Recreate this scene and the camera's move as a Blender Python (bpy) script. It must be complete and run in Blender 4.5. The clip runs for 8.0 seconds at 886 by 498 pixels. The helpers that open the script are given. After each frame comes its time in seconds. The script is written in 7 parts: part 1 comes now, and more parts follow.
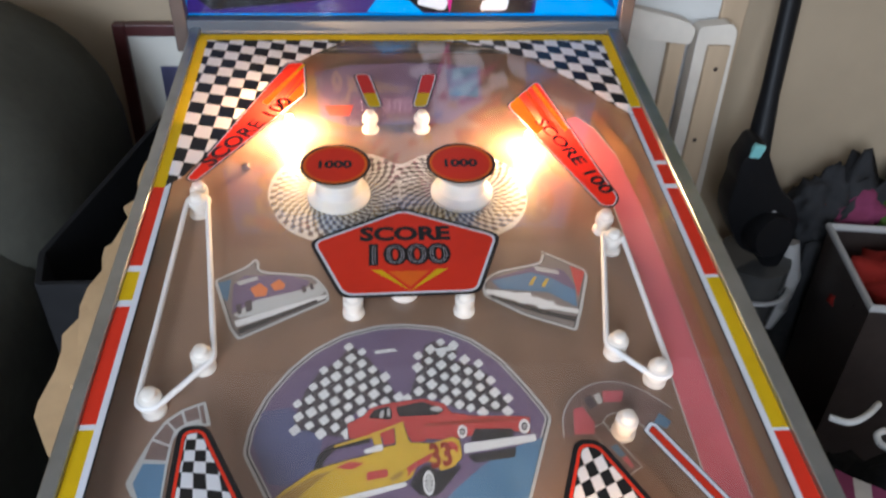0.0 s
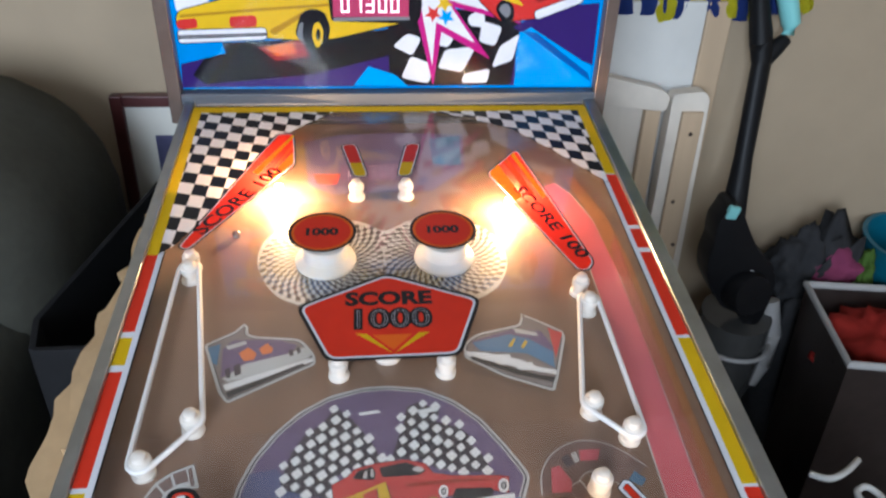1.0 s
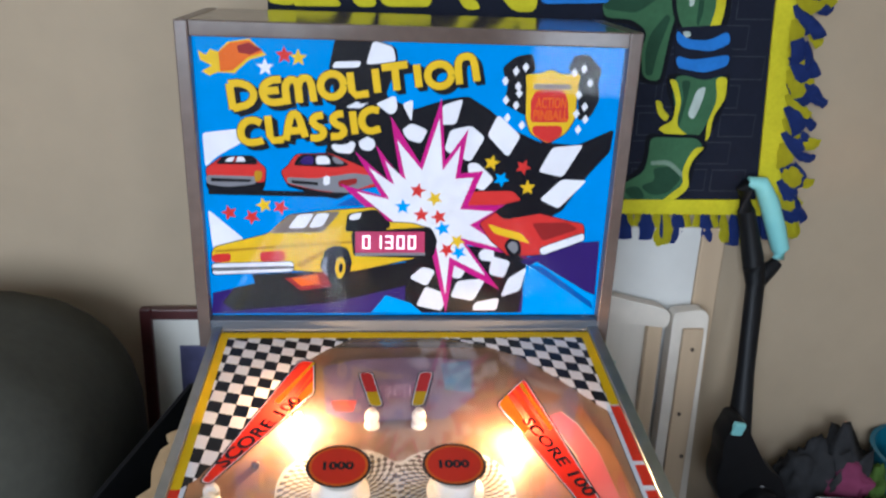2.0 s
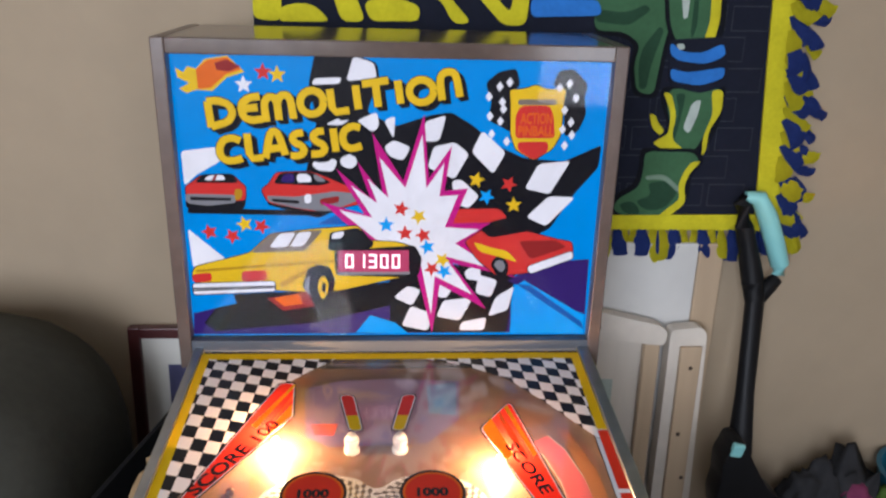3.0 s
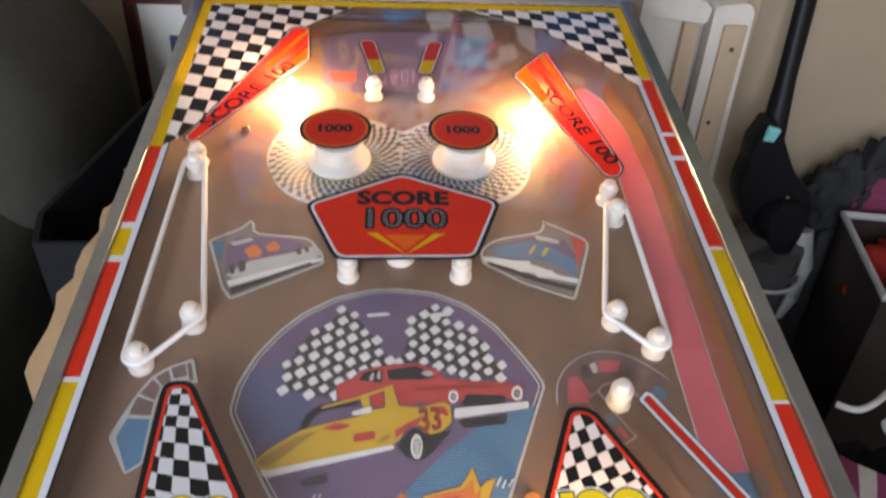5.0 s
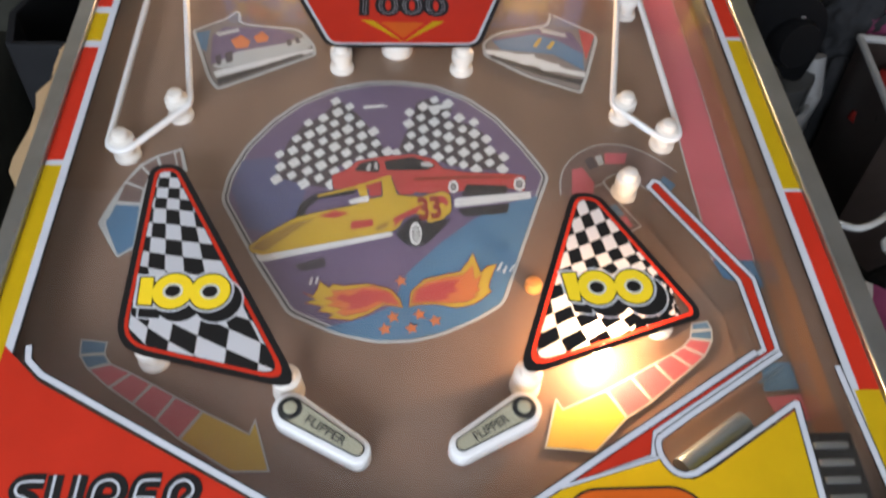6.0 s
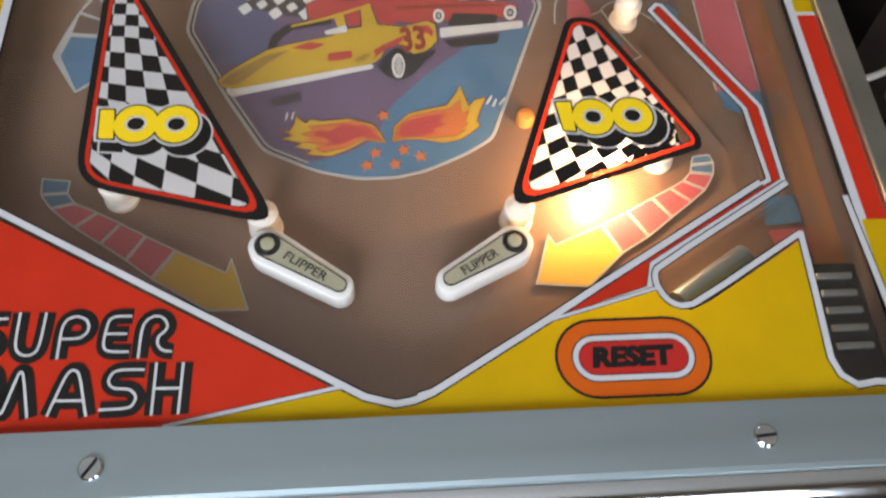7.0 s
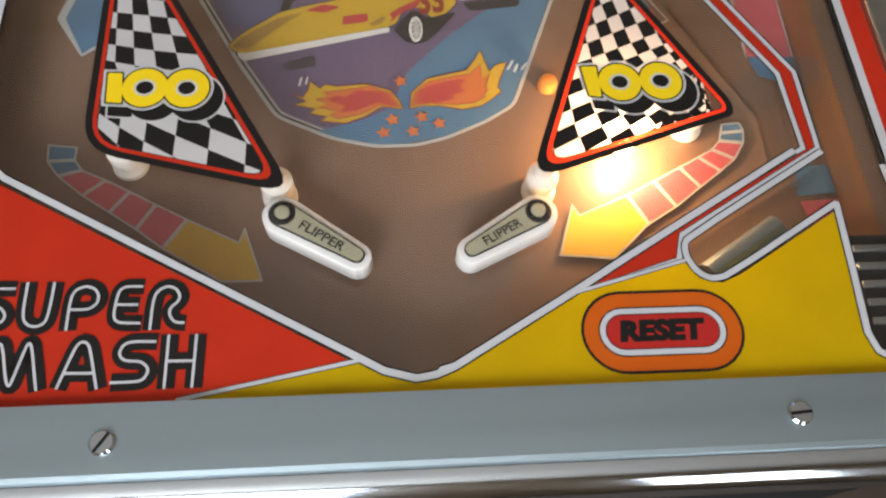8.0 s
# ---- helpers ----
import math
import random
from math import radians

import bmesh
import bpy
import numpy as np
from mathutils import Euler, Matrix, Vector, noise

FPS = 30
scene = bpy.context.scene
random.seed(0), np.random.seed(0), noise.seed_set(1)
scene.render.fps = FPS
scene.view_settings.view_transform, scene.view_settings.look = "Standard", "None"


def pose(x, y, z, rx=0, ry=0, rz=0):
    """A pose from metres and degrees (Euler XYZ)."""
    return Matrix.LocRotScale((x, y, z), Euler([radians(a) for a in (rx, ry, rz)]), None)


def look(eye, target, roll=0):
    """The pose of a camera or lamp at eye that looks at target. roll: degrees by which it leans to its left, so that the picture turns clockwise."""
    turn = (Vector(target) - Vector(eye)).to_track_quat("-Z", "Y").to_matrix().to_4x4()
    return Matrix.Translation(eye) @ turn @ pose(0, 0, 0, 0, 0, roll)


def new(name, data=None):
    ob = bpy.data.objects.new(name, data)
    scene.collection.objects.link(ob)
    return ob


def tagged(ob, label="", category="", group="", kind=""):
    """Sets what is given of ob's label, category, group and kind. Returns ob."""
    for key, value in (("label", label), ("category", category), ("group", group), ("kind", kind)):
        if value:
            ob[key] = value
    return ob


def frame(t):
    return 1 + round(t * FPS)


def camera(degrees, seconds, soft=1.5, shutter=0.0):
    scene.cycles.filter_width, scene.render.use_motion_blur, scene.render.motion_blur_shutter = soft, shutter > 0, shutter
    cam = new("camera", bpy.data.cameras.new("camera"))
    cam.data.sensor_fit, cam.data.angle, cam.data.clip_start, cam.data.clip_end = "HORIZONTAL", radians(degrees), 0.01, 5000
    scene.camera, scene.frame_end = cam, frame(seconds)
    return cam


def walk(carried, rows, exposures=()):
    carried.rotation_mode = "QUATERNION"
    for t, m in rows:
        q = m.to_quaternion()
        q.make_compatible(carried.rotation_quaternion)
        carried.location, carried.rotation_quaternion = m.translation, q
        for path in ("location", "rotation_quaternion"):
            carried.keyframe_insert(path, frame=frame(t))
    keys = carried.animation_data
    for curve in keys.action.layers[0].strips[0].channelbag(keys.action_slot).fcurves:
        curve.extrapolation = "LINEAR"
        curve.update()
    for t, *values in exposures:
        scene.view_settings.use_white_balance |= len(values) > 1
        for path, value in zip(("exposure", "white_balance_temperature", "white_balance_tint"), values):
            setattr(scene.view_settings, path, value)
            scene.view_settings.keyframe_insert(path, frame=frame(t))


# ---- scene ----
cam = camera(59.2, 8.0, soft=2.3, shutter=0.4)
PATH = [
    (0, (-0.045, -0.04, 0.528), (0.117, 1.401, -0.849), 3.2),
    (0.5, (-0.038, -0.055, 0.55), (0.151, 1.456, -0.747), 3.4),
    (1, (-0.037, -0.061, 0.556), (0.148, 1.477, -0.71), 3.0),
    (1.5, (-0.044, -0.07, 0.616), (0.127, 1.622, -0.437), 3.3),
    (1.7, (-0.05, -0.072, 0.636), (0.121, 1.681, -0.311), 3.0),
    (2.8, (-0.01, -0.053, 0.669), (0.126, 1.743, -0.201), 2.2),
    (3, (-0.002, -0.044, 0.656), (0.129, 1.749, -0.22), 2.1),
    (3.5, (-0.011, -0.028, 0.623), (0.121, 1.694, -0.384), 2.5),
    (4, (-0.03, -0.024, 0.583), (0.109, 1.623, -0.543), 3.2),
    (4.2, (-0.032, -0.031, 0.567), (0.102, 1.567, -0.628), 3.4),
    (5.3, (-0.027, -0.053, 0.483), (0.097, 1.309, -0.976), 3.9),
    (5.5, (-0.031, -0.059, 0.475), (0.1, 1.25, -1.032), 4.4),
    (6, (-0.029, -0.071, 0.443), (0.105, 1.078, -1.188), 5.1),
    (6.5, (-0.02, -0.076, 0.428), (0.13, 0.963, -1.274), 5.9),
    (7, (-0.024, -0.082, 0.399), (0.128, 0.81, -1.385), 7.0),
    (7.5, (-0.03, -0.08, 0.393), (0.114, 0.781, -1.407), 7.1),
    (8, (-0.032, -0.078, 0.382), (0.106, 0.762, -1.428), 6.9),
]
# The pinball machine leans forward on its legs: its own axes are x right, y to the back, z out of the cover.
MACHINE = pose(0, 0, 0.9, 7, 0, 0)
walk(cam, [(t, MACHINE @ look(eye, target, roll)) for t, eye, target, roll in PATH], [(0, 0.15, 5600, 10), (0.5, 0.16, 5550, 9), (1.5, 0.18, 5500, 8), (3, 0.0, 5950, 15), (3.5, 0.02, 6200, 19), (4, 0.03, 6350, 18), (4.2, 0.05, 6300, 17), (5.5, 0.15, 5750, 12), (6.5, 0.18, 5900, 9), (7, 0.1, 6250, 10), (8, 0.05, 6500, 10)])

# ---- light ----
world = bpy.data.worlds.new("sky")
scene.world = world
world.use_nodes = True
sky = world.node_tree.nodes.new("ShaderNodeTexSky")
sky.sky_type, sky.sun_disc, sky.sun_elevation, sky.sun_rotation = "NISHITA", False, radians(40), radians(150)
world.node_tree.links.new(sky.outputs[0], world.node_tree.nodes["Background"].inputs[0])
world.node_tree.nodes["Background"].inputs[1].default_value = 0.12
scene.view_settings.exposure = 0.0


def window_light(name, m, width, height, watts, colour):
    data = bpy.data.lights.new(name, "AREA")
    data.shape, data.size, data.size_y, data.energy, data.color = "RECTANGLE", width, height, watts, colour
    ob = new(name, data)
    ob.matrix_world = m
    return ob


# Main window is added out of view, placed to suit the wall's brightness.
window_light("unseen_window_daylight", look((-0.75, -1.86, 1.75), (-0.1, 0.6, 0.9)), 1.1, 1.1, 76, (0.94, 0.975, 1.0))
# Small window behind the camera, inferred from the glare on the backglass.
window_light("unseen_window_daylight", look((0.95, -1.86, 1.30), (0.0, 0.9, 1.0)), 0.45, 0.9, 9, (0.95, 0.98, 1.0))
BULB_WATTS = 3.4


def bulb_light(name, x, y, z, watts):
    data = bpy.data.lights.new(name, "POINT")
    data.energy, data.color, data.shadow_soft_size = watts, (1.0, 0.56, 0.23), 0.005
    ob = new(name, data)
    ob.matrix_world = MACHINE @ pose(x, y, z)


BULBS = [(-0.150, 0.760, -0.014, 1.0), (0.137, 0.722, -0.014, 1.0), (0.113, 0.172, -0.016, 0.28)]
for bx, by, bz, share in BULBS:
    bulb_light("bulb_light", bx, by, bz, BULB_WATTS * share)


# ---- materials ----
def shader(name, colour, rough=0.5, metal=0.0, vary=0.12, grain=40.0, bump=0.0, through_light=0.0, glow=0.0, coat=0.0, streak=None):
    """A principled surface with two scales of variation in colour and roughness, and fine relief."""
    m = bpy.data.materials.new(name)
    m.use_nodes = True
    nt = m.node_tree
    n, ln = nt.nodes, nt.links
    p = n["Principled BSDF"]
    tc = n.new("ShaderNodeTexCoord")
    mp = n.new("ShaderNodeMapping")
    ln.new(tc.outputs["Object"], mp.inputs[0])
    if streak:
        mp.inputs["Scale"].default_value = streak
    big, fine = n.new("ShaderNodeTexNoise"), n.new("ShaderNodeTexNoise")
    big.inputs["Scale"].default_value, fine.inputs["Scale"].default_value = grain * 0.18, grain
    big.inputs["Detail"].default_value, fine.inputs["Detail"].default_value = 4, 6
    for k in (big, fine):
        ln.new(mp.outputs[0], k.inputs["Vector"])
    mix = n.new("ShaderNodeMath")
    mix.operation = "MULTIPLY_ADD"
    ln.new(big.outputs["Fac"], mix.inputs[0])
    mix.inputs[1].default_value = 0.6
    half = n.new("ShaderNodeMath")
    half.operation = "MULTIPLY"
    half.inputs[1].default_value = 0.4
    ln.new(fine.outputs["Fac"], half.inputs[0])
    ln.new(half.outputs[0], mix.inputs[2])
    ramp = n.new("ShaderNodeValToRGB")
    lo, hi = [max(0, c * (1 - vary)) for c in colour], [min(1, c * (1 + vary)) for c in colour]
    ramp.color_ramp.elements[0].position, ramp.color_ramp.elements[1].position = 0.3, 0.7
    ramp.color_ramp.elements[0].color, ramp.color_ramp.elements[1].color = (*lo, 1), (*hi, 1)
    ln.new(mix.outputs[0], ramp.inputs[0])
    ln.new(ramp.outputs[0], p.inputs["Base Color"])
    rr = n.new("ShaderNodeMapRange")
    rr.inputs["To Min"].default_value, rr.inputs["To Max"].default_value = max(0.02, rough - 0.08), min(1, rough + 0.08)
    ln.new(mix.outputs[0], rr.inputs["Value"])
    ln.new(rr.outputs[0], p.inputs["Roughness"])
    p.inputs["Metallic"].default_value = metal
    p.inputs["Specular IOR Level"].default_value = 0.15 if rough >= 0.8 else 0.5
    p.inputs["Coat Weight"].default_value = coat
    if bump:
        b = n.new("ShaderNodeBump")
        b.inputs["Strength"].default_value, b.inputs["Distance"].default_value = bump, 0.002
        ln.new(fine.outputs["Fac"], b.inputs["Height"])
        ln.new(b.outputs[0], p.inputs["Normal"])
    if glow:
        ln.new(ramp.outputs[0], p.inputs["Emission Color"])
        p.inputs["Emission Strength"].default_value = glow
    if through_light:
        tr, mx = n.new("ShaderNodeBsdfTranslucent"), n.new("ShaderNodeMixShader")
        ln.new(ramp.outputs[0], tr.inputs["Color"])
        mx.inputs[0].default_value = through_light
        ln.new(p.outputs[0], mx.inputs[1])
        ln.new(tr.outputs[0], mx.inputs[2])
        ln.new(mx.outputs[0], n["Material Output"].inputs[0])
    return m


def clear_sheet(name, tint=(1, 1, 1), rough=0.02, gain=1.0):
    """A thin clear pane: light goes straight through, gloss by Fresnel."""
    m = bpy.data.materials.new(name)
    m.use_nodes = True
    n, ln = m.node_tree.nodes, m.node_tree.links
    n.remove(n["Principled BSDF"])
    t, g, mx, fr = n.new("ShaderNodeBsdfTransparent"), n.new("ShaderNodeBsdfGlossy"), n.new("ShaderNodeMixShader"), n.new("ShaderNodeLayerWeight")
    t.inputs[0].default_value = (*tint, 1)
    noise_tex, mr = n.new("ShaderNodeTexNoise"), n.new("ShaderNodeMapRange")
    noise_tex.inputs["Scale"].default_value = 25
    mr.inputs["To Min"].default_value, mr.inputs["To Max"].default_value = rough, rough + 0.06
    ln.new(noise_tex.outputs["Fac"], mr.inputs["Value"])
    ln.new(mr.outputs[0], g.inputs["Roughness"])
    fr.inputs["Blend"].default_value = 0.5
    pw, ml = n.new("ShaderNodeMath"), n.new("ShaderNodeMath")
    pw.operation, ml.operation = "POWER", "MULTIPLY_ADD"
    pw.inputs[1].default_value = 5
    ln.new(fr.outputs["Facing"], pw.inputs[0])
    ml.inputs[1].default_value, ml.inputs[2].default_value = 0.9 * gain, 0.03 * gain
    ln.new(pw.outputs[0], ml.inputs[0])
    ln.new(ml.outputs[0], mx.inputs[0])
    ln.new(t.outputs[0], mx.inputs[1])
    ln.new(g.outputs[0], mx.inputs[2])
    ln.new(mx.outputs[0], n["Material Output"].inputs[0])
    return m


def back_print(name, colour):
    """Ink on the backlit panel: it gives off its colour, and throws back little of the room's light."""
    m = shader(name, colour, 0.35, vary=0.1, grain=60, glow=GLASS_GLOW)
    n, ln = m.node_tree.nodes, m.node_tree.links
    p = n["Principled BSDF"]
    dim = n.new("ShaderNodeVectorMath")
    dim.operation = "SCALE"
    dim.inputs["Scale"].default_value = 0.12
    ln.new(p.inputs["Base Color"].links[0].from_socket, dim.inputs[0])
    ln.new(dim.outputs[0], p.inputs["Base Color"])
    p.inputs["Specular IOR Level"].default_value = 0.08
    return m


GLASS_GLOW = 0.80
PRINT_WHITE = back_print("backlit_white", (0.82, 0.81, 0.86))
PRINT_BLACK = back_print("backlit_black", (0.008, 0.008, 0.012))
PRINT_BLUE = back_print("backlit_blue", (0.002, 0.255, 0.72))
PRINT_BLUE_DARK = back_print("backlit_dark_blue", (0.01, 0.10, 0.40))
PRINT_CYAN = back_print("backlit_cyan", (0.01, 0.34, 0.85))
PRINT_PURPLE = back_print("backlit_purple", (0.035, 0.015, 0.14))
PRINT_RED = back_print("backlit_red", (0.62, 0.035, 0.03))
PRINT_DARK_RED = back_print("backlit_dark_red", (0.28, 0.02, 0.02))
PRINT_YELLOW = back_print("backlit_yellow", (0.78, 0.50, 0.01))
PRINT_AMBER = back_print("backlit_amber", (0.45, 0.24, 0.01))
PRINT_ORANGE = back_print("backlit_orange", (0.75, 0.14, 0.01))
PRINT_MAGENTA = back_print("backlit_magenta", (0.55, 0.01, 0.22))
PRINT_GREY = back_print("backlit_grey", (0.22, 0.22, 0.24))
PRINT_BROWN = back_print("backlit_brown", (0.20, 0.16, 0.13))
DISPLAY_RED = shader("display_window", (0.20, 0.02, 0.06), 0.2, glow=0.9)
DIGIT_GLOW = shader("display_digits", (1.0, 0.72, 0.78), 0.4, glow=1.6, vary=0.02)

TOP_WHITE = shader("cover_white_ink", (0.74, 0.75, 0.78), 0.35, vary=0.06, through_light=0.45)
TOP_BLACK = shader("cover_black_ink", (0.012, 0.011, 0.011), 0.35, vary=0.2)
TOP_RED = shader("cover_red_ink", (0.66, 0.040, 0.016), 0.35, vary=0.08, through_light=0.4)
TOP_STRIP = shader("strip_red_ink", (0.64, 0.028, 0.010), 0.35, vary=0.08, through_light=0.42)
TOP_DEEP_RED = shader("cover_deep_red_ink", (0.55, 0.03, 0.025), 0.35, vary=0.08, through_light=0.3)
TOP_YELLOW = shader("cover_yellow_ink", (0.68, 0.46, 0.002), 0.35, vary=0.08, through_light=0.42)
TOP_GOLD = shader("cover_gold_ink", (0.80, 0.57, 0.012), 0.35, vary=0.06)
TOP_ORANGE = shader("cover_orange_ink", (0.70, 0.13, 0.01), 0.35, vary=0.08, through_light=0.3)
TOP_SILVER = shader("cover_silver_ink", (0.55, 0.56, 0.60), 0.4, vary=0.08, through_light=0.15)
INK_BLACK = shader("field_black_ink", (0.03, 0.03, 0.032), 0.4, vary=0.2)
INK_SHADE = shader("field_shade_ink", (0.062, 0.054, 0.060), 0.4, vary=0.2)
INK_GREY = shader("field_grey_ink", (0.20, 0.17, 0.155), 0.4, vary=0.15)
INK_DUSK = shader("field_dusk_ink", (0.10, 0.105, 0.19), 0.4, vary=0.15)
INK_DEEP = shader("field_deep_red_ink", (0.26, 0.045, 0.03), 0.4, vary=0.15)
INK_OCHRE = shader("field_ochre_ink", (0.33, 0.20, 0.05), 0.4, vary=0.2)
INK_SWIRL = shader("field_swirl_ink", (0.075, 0.062, 0.055), 0.4, vary=0.2)
INK_FAN = shader("field_fan_ink", (0.150, 0.098, 0.085), 0.4, vary=0.2)
INK_WHITE = shader("field_white_ink", (0.62, 0.62, 0.60), 0.4, vary=0.1)
INK_PALE = shader("field_pale_ink", (0.42, 0.42, 0.40), 0.4, vary=0.12)
INK_RED = shader("field_red_ink", (0.42, 0.06, 0.055), 0.4, vary=0.15)
INK_YELLOW = shader("field_yellow_ink", (0.52, 0.34, 0.035), 0.4, vary=0.12)
INK_ORANGE = shader("field_orange_ink", (0.55, 0.16, 0.05), 0.4, vary=0.15)
INK_BLUE = shader("field_blue_ink", (0.085, 0.175, 0.28), 0.4, vary=0.15)
INK_PURPLE = shader("field_purple_ink", (0.138, 0.100, 0.165), 0.4, vary=0.15)
INK_PINK = shader("field_pink_ink", (0.45, 0.10, 0.12), 0.4, vary=0.12)
FIELD_WOOD = shader("field_brown_board", (0.186, 0.115, 0.078), 0.32, vary=0.26, grain=26, streak=(1, 0.12, 1), coat=0.3)
for ink in (TOP_WHITE, TOP_BLACK, TOP_RED, TOP_STRIP, TOP_DEEP_RED, TOP_YELLOW, TOP_GOLD, TOP_ORANGE, TOP_SILVER):
    ink.node_tree.nodes["Principled BSDF"].inputs["Specular IOR Level"].default_value = 0.22
LANE_WOOD = shader("shooter_lane_wood", (0.250, 0.105, 0.040), 0.3, vary=0.25, grain=30, streak=(1, 0.1, 1), coat=0.3)
CLEAR = clear_sheet("clear_acrylic", (0.97, 0.97, 0.97), 0.015, 1.6)
PANE = clear_sheet("clear_pane", (1, 1, 1), 0.01, 0.4)
STEEL = shader("brushed_steel", (0.38, 0.475, 0.54), 0.34, 0.9, vary=0.12, grain=60, streak=(0.06, 1, 1), bump=0.03)
RAIL_STEEL = shader("worn_rail_steel", (0.40, 0.43, 0.45), 0.36, 1.0, vary=0.25, grain=30, bump=0.03)
CHROME = shader("polished_chrome", (0.55, 0.60, 0.66), 0.10, 1.0, vary=0.06)
BOX_BROWN = shader("backbox_brown_laminate", (0.105, 0.075, 0.062), 0.32, vary=0.25, grain=50, streak=(1, 1, 0.15), bump=0.05)
BOX_GLOSS = shader("glossy_brown_laminate", (0.09, 0.066, 0.055), 0.14, vary=0.2, grain=50)
PLATE_PALE = shader("pale_plate", (0.42, 0.50, 0.50), 0.3, vary=0.12)
TRIM_GREY = shader("grey_trim_paint", (0.060, 0.070, 0.088), 0.55, vary=0.12)
BLACK_PAINT = shader("black_cabinet_paint", (0.012, 0.012, 0.013), 0.8, vary=0.3)
WHITE_PLASTIC = shader("white_plastic", (0.74, 0.70, 0.64), 0.35, vary=0.06, through_light=0.15)
RUBBER_WHITE = shader("white_rubber", (0.70, 0.69, 0.68), 0.6, vary=0.08)
TAN_PLASTIC = shader("tan_plastic", (0.36, 0.34, 0.24), 0.4, vary=0.1)
BLACK_PLASTIC = shader("black_plastic", (0.008, 0.008, 0.009), 0.45, vary=0.2)
for dull in (BLACK_PAINT, BLACK_PLASTIC):
    dull.node_tree.nodes["Principled BSDF"].inputs["Specular IOR Level"].default_value = 0.16
PIN_BROWN = shader("brown_plastic_pin", (0.10, 0.05, 0.03), 0.4, vary=0.15)
AMBER_LENS = shader("amber_lens_plastic", (0.75, 0.38, 0.10), 0.3, vary=0.08, through_light=0.5)
BULB_GLASS = shader("lit_bulb_glass", (1.0, 0.72, 0.40), 0.2, glow=30, vary=0.02)
WALL_PAINT = shader("beige_wall_paint", (0.345, 0.270, 0.182), 0.75, vary=0.06, grain=18, bump=0.08)
CEILING_PAINT = shader("ceiling_paint", (0.72, 0.70, 0.66), 0.8, vary=0.04)
FLOOR_WOOD = shader("dark_floor", (0.06, 0.045, 0.035), 0.6, vary=0.25, grain=12, streak=(1, 0.1, 1))


# ---- building helpers ----
def part(name, bm, material, parent, label="", at=None):
    me = bpy.data.meshes.new(name)
    bm.normal_update()
    bm.to_mesh(me)
    bm.free()
    me.materials.append(material)
    ob = new(name, me)
    if parent:
        ob.parent = parent
    if at:
        ob.matrix_basis = at
    return tagged(ob, label)


def thing(name, label, category, at, group="", kind=""):
    ob = new(name)
    ob.matrix_basis = at
    return tagged(ob, label, category, group, kind)


def smooth(ob, angle=40):
    me = ob.data
    me.polygons.foreach_set("use_smooth", [True] * len(me.polygons))
    me.set_sharp_from_angle(angle=radians(angle))
    return ob


def box(x0, y0, z0, x1, y1, z1, bevel=0.0, seg=2, bm=None):
    one = bmesh.new()
    bmesh.ops.create_cube(one, size=1, matrix=Matrix.Translation(((x0 + x1) / 2, (y0 + y1) / 2, (z0 + z1) / 2)) @ Matrix.Diagonal((x1 - x0, y1 - y0, z1 - z0, 1)))
    if bevel:
        bmesh.ops.bevel(one, geom=one.edges[:], offset=bevel, segments=seg, profile=0.5, affect="EDGES", clamp_overlap=True)
    if bm is None:
        return one
    me = bpy.data.meshes.new("tmp")
    one.to_mesh(me)
    bm.from_mesh(me)
    bpy.data.meshes.remove(me)
    one.free()
    return bm


def lathe(profile, seg=24):
    """A turned solid about z from (radius, height) pairs."""
    bm = bmesh.new()
    rings = []
    for r, h in profile:
        rings.append([bm.verts.new((r * math.cos(2 * math.pi * k / seg), r * math.sin(2 * math.pi * k / seg), h)) for k in range(seg)])
    for a, b in zip(rings, rings[1:]):
        for k in range(seg):
            bm.faces.new((a[k], a[(k + 1) % seg], b[(k + 1) % seg], b[k]))
    bm.faces.new(rings[0][::-1])
    bm.faces.new(rings[-1])
    return bm


def tube(points, r, seg=8, closed=False):
    """A round bar along points; r is one radius or one for each point."""
    bm = bmesh.new()
    pts = [Vector(p) for p in points]
    n = len(pts)
    rings = []
    for i, p in enumerate(pts):
        a, b = (pts[(i - 1) % n], pts[(i + 1) % n]) if closed else (pts[max(0, i - 1)], pts[min(n - 1, i + 1)])
        d = (b - a).normalized()
        side = d.cross(Vector((0, 0, 1)))
        side = side.normalized() if side.length > 0.05 else d.cross(Vector((0, 1, 0))).normalized()
        up = side.cross(d)
        rr = r[i] if isinstance(r, (list, tuple)) else r
        rings.append([bm.verts.new(p + (side * math.cos(2 * math.pi * k / seg) + up * math.sin(2 * math.pi * k / seg)) * rr) for k in range(seg)])
    for i in range(n if closed else n - 1):
        a, b = rings[i], rings[(i + 1) % n]
        for k in range(seg):
            bm.faces.new((a[k], a[(k + 1) % seg], b[(k + 1) % seg], b[k]))
    if not closed:
        bm.faces.new(rings[0][::-1])
        bm.faces.new(rings[-1])
    bmesh.ops.recalc_face_normals(bm, faces=bm.faces[:])
    return bm


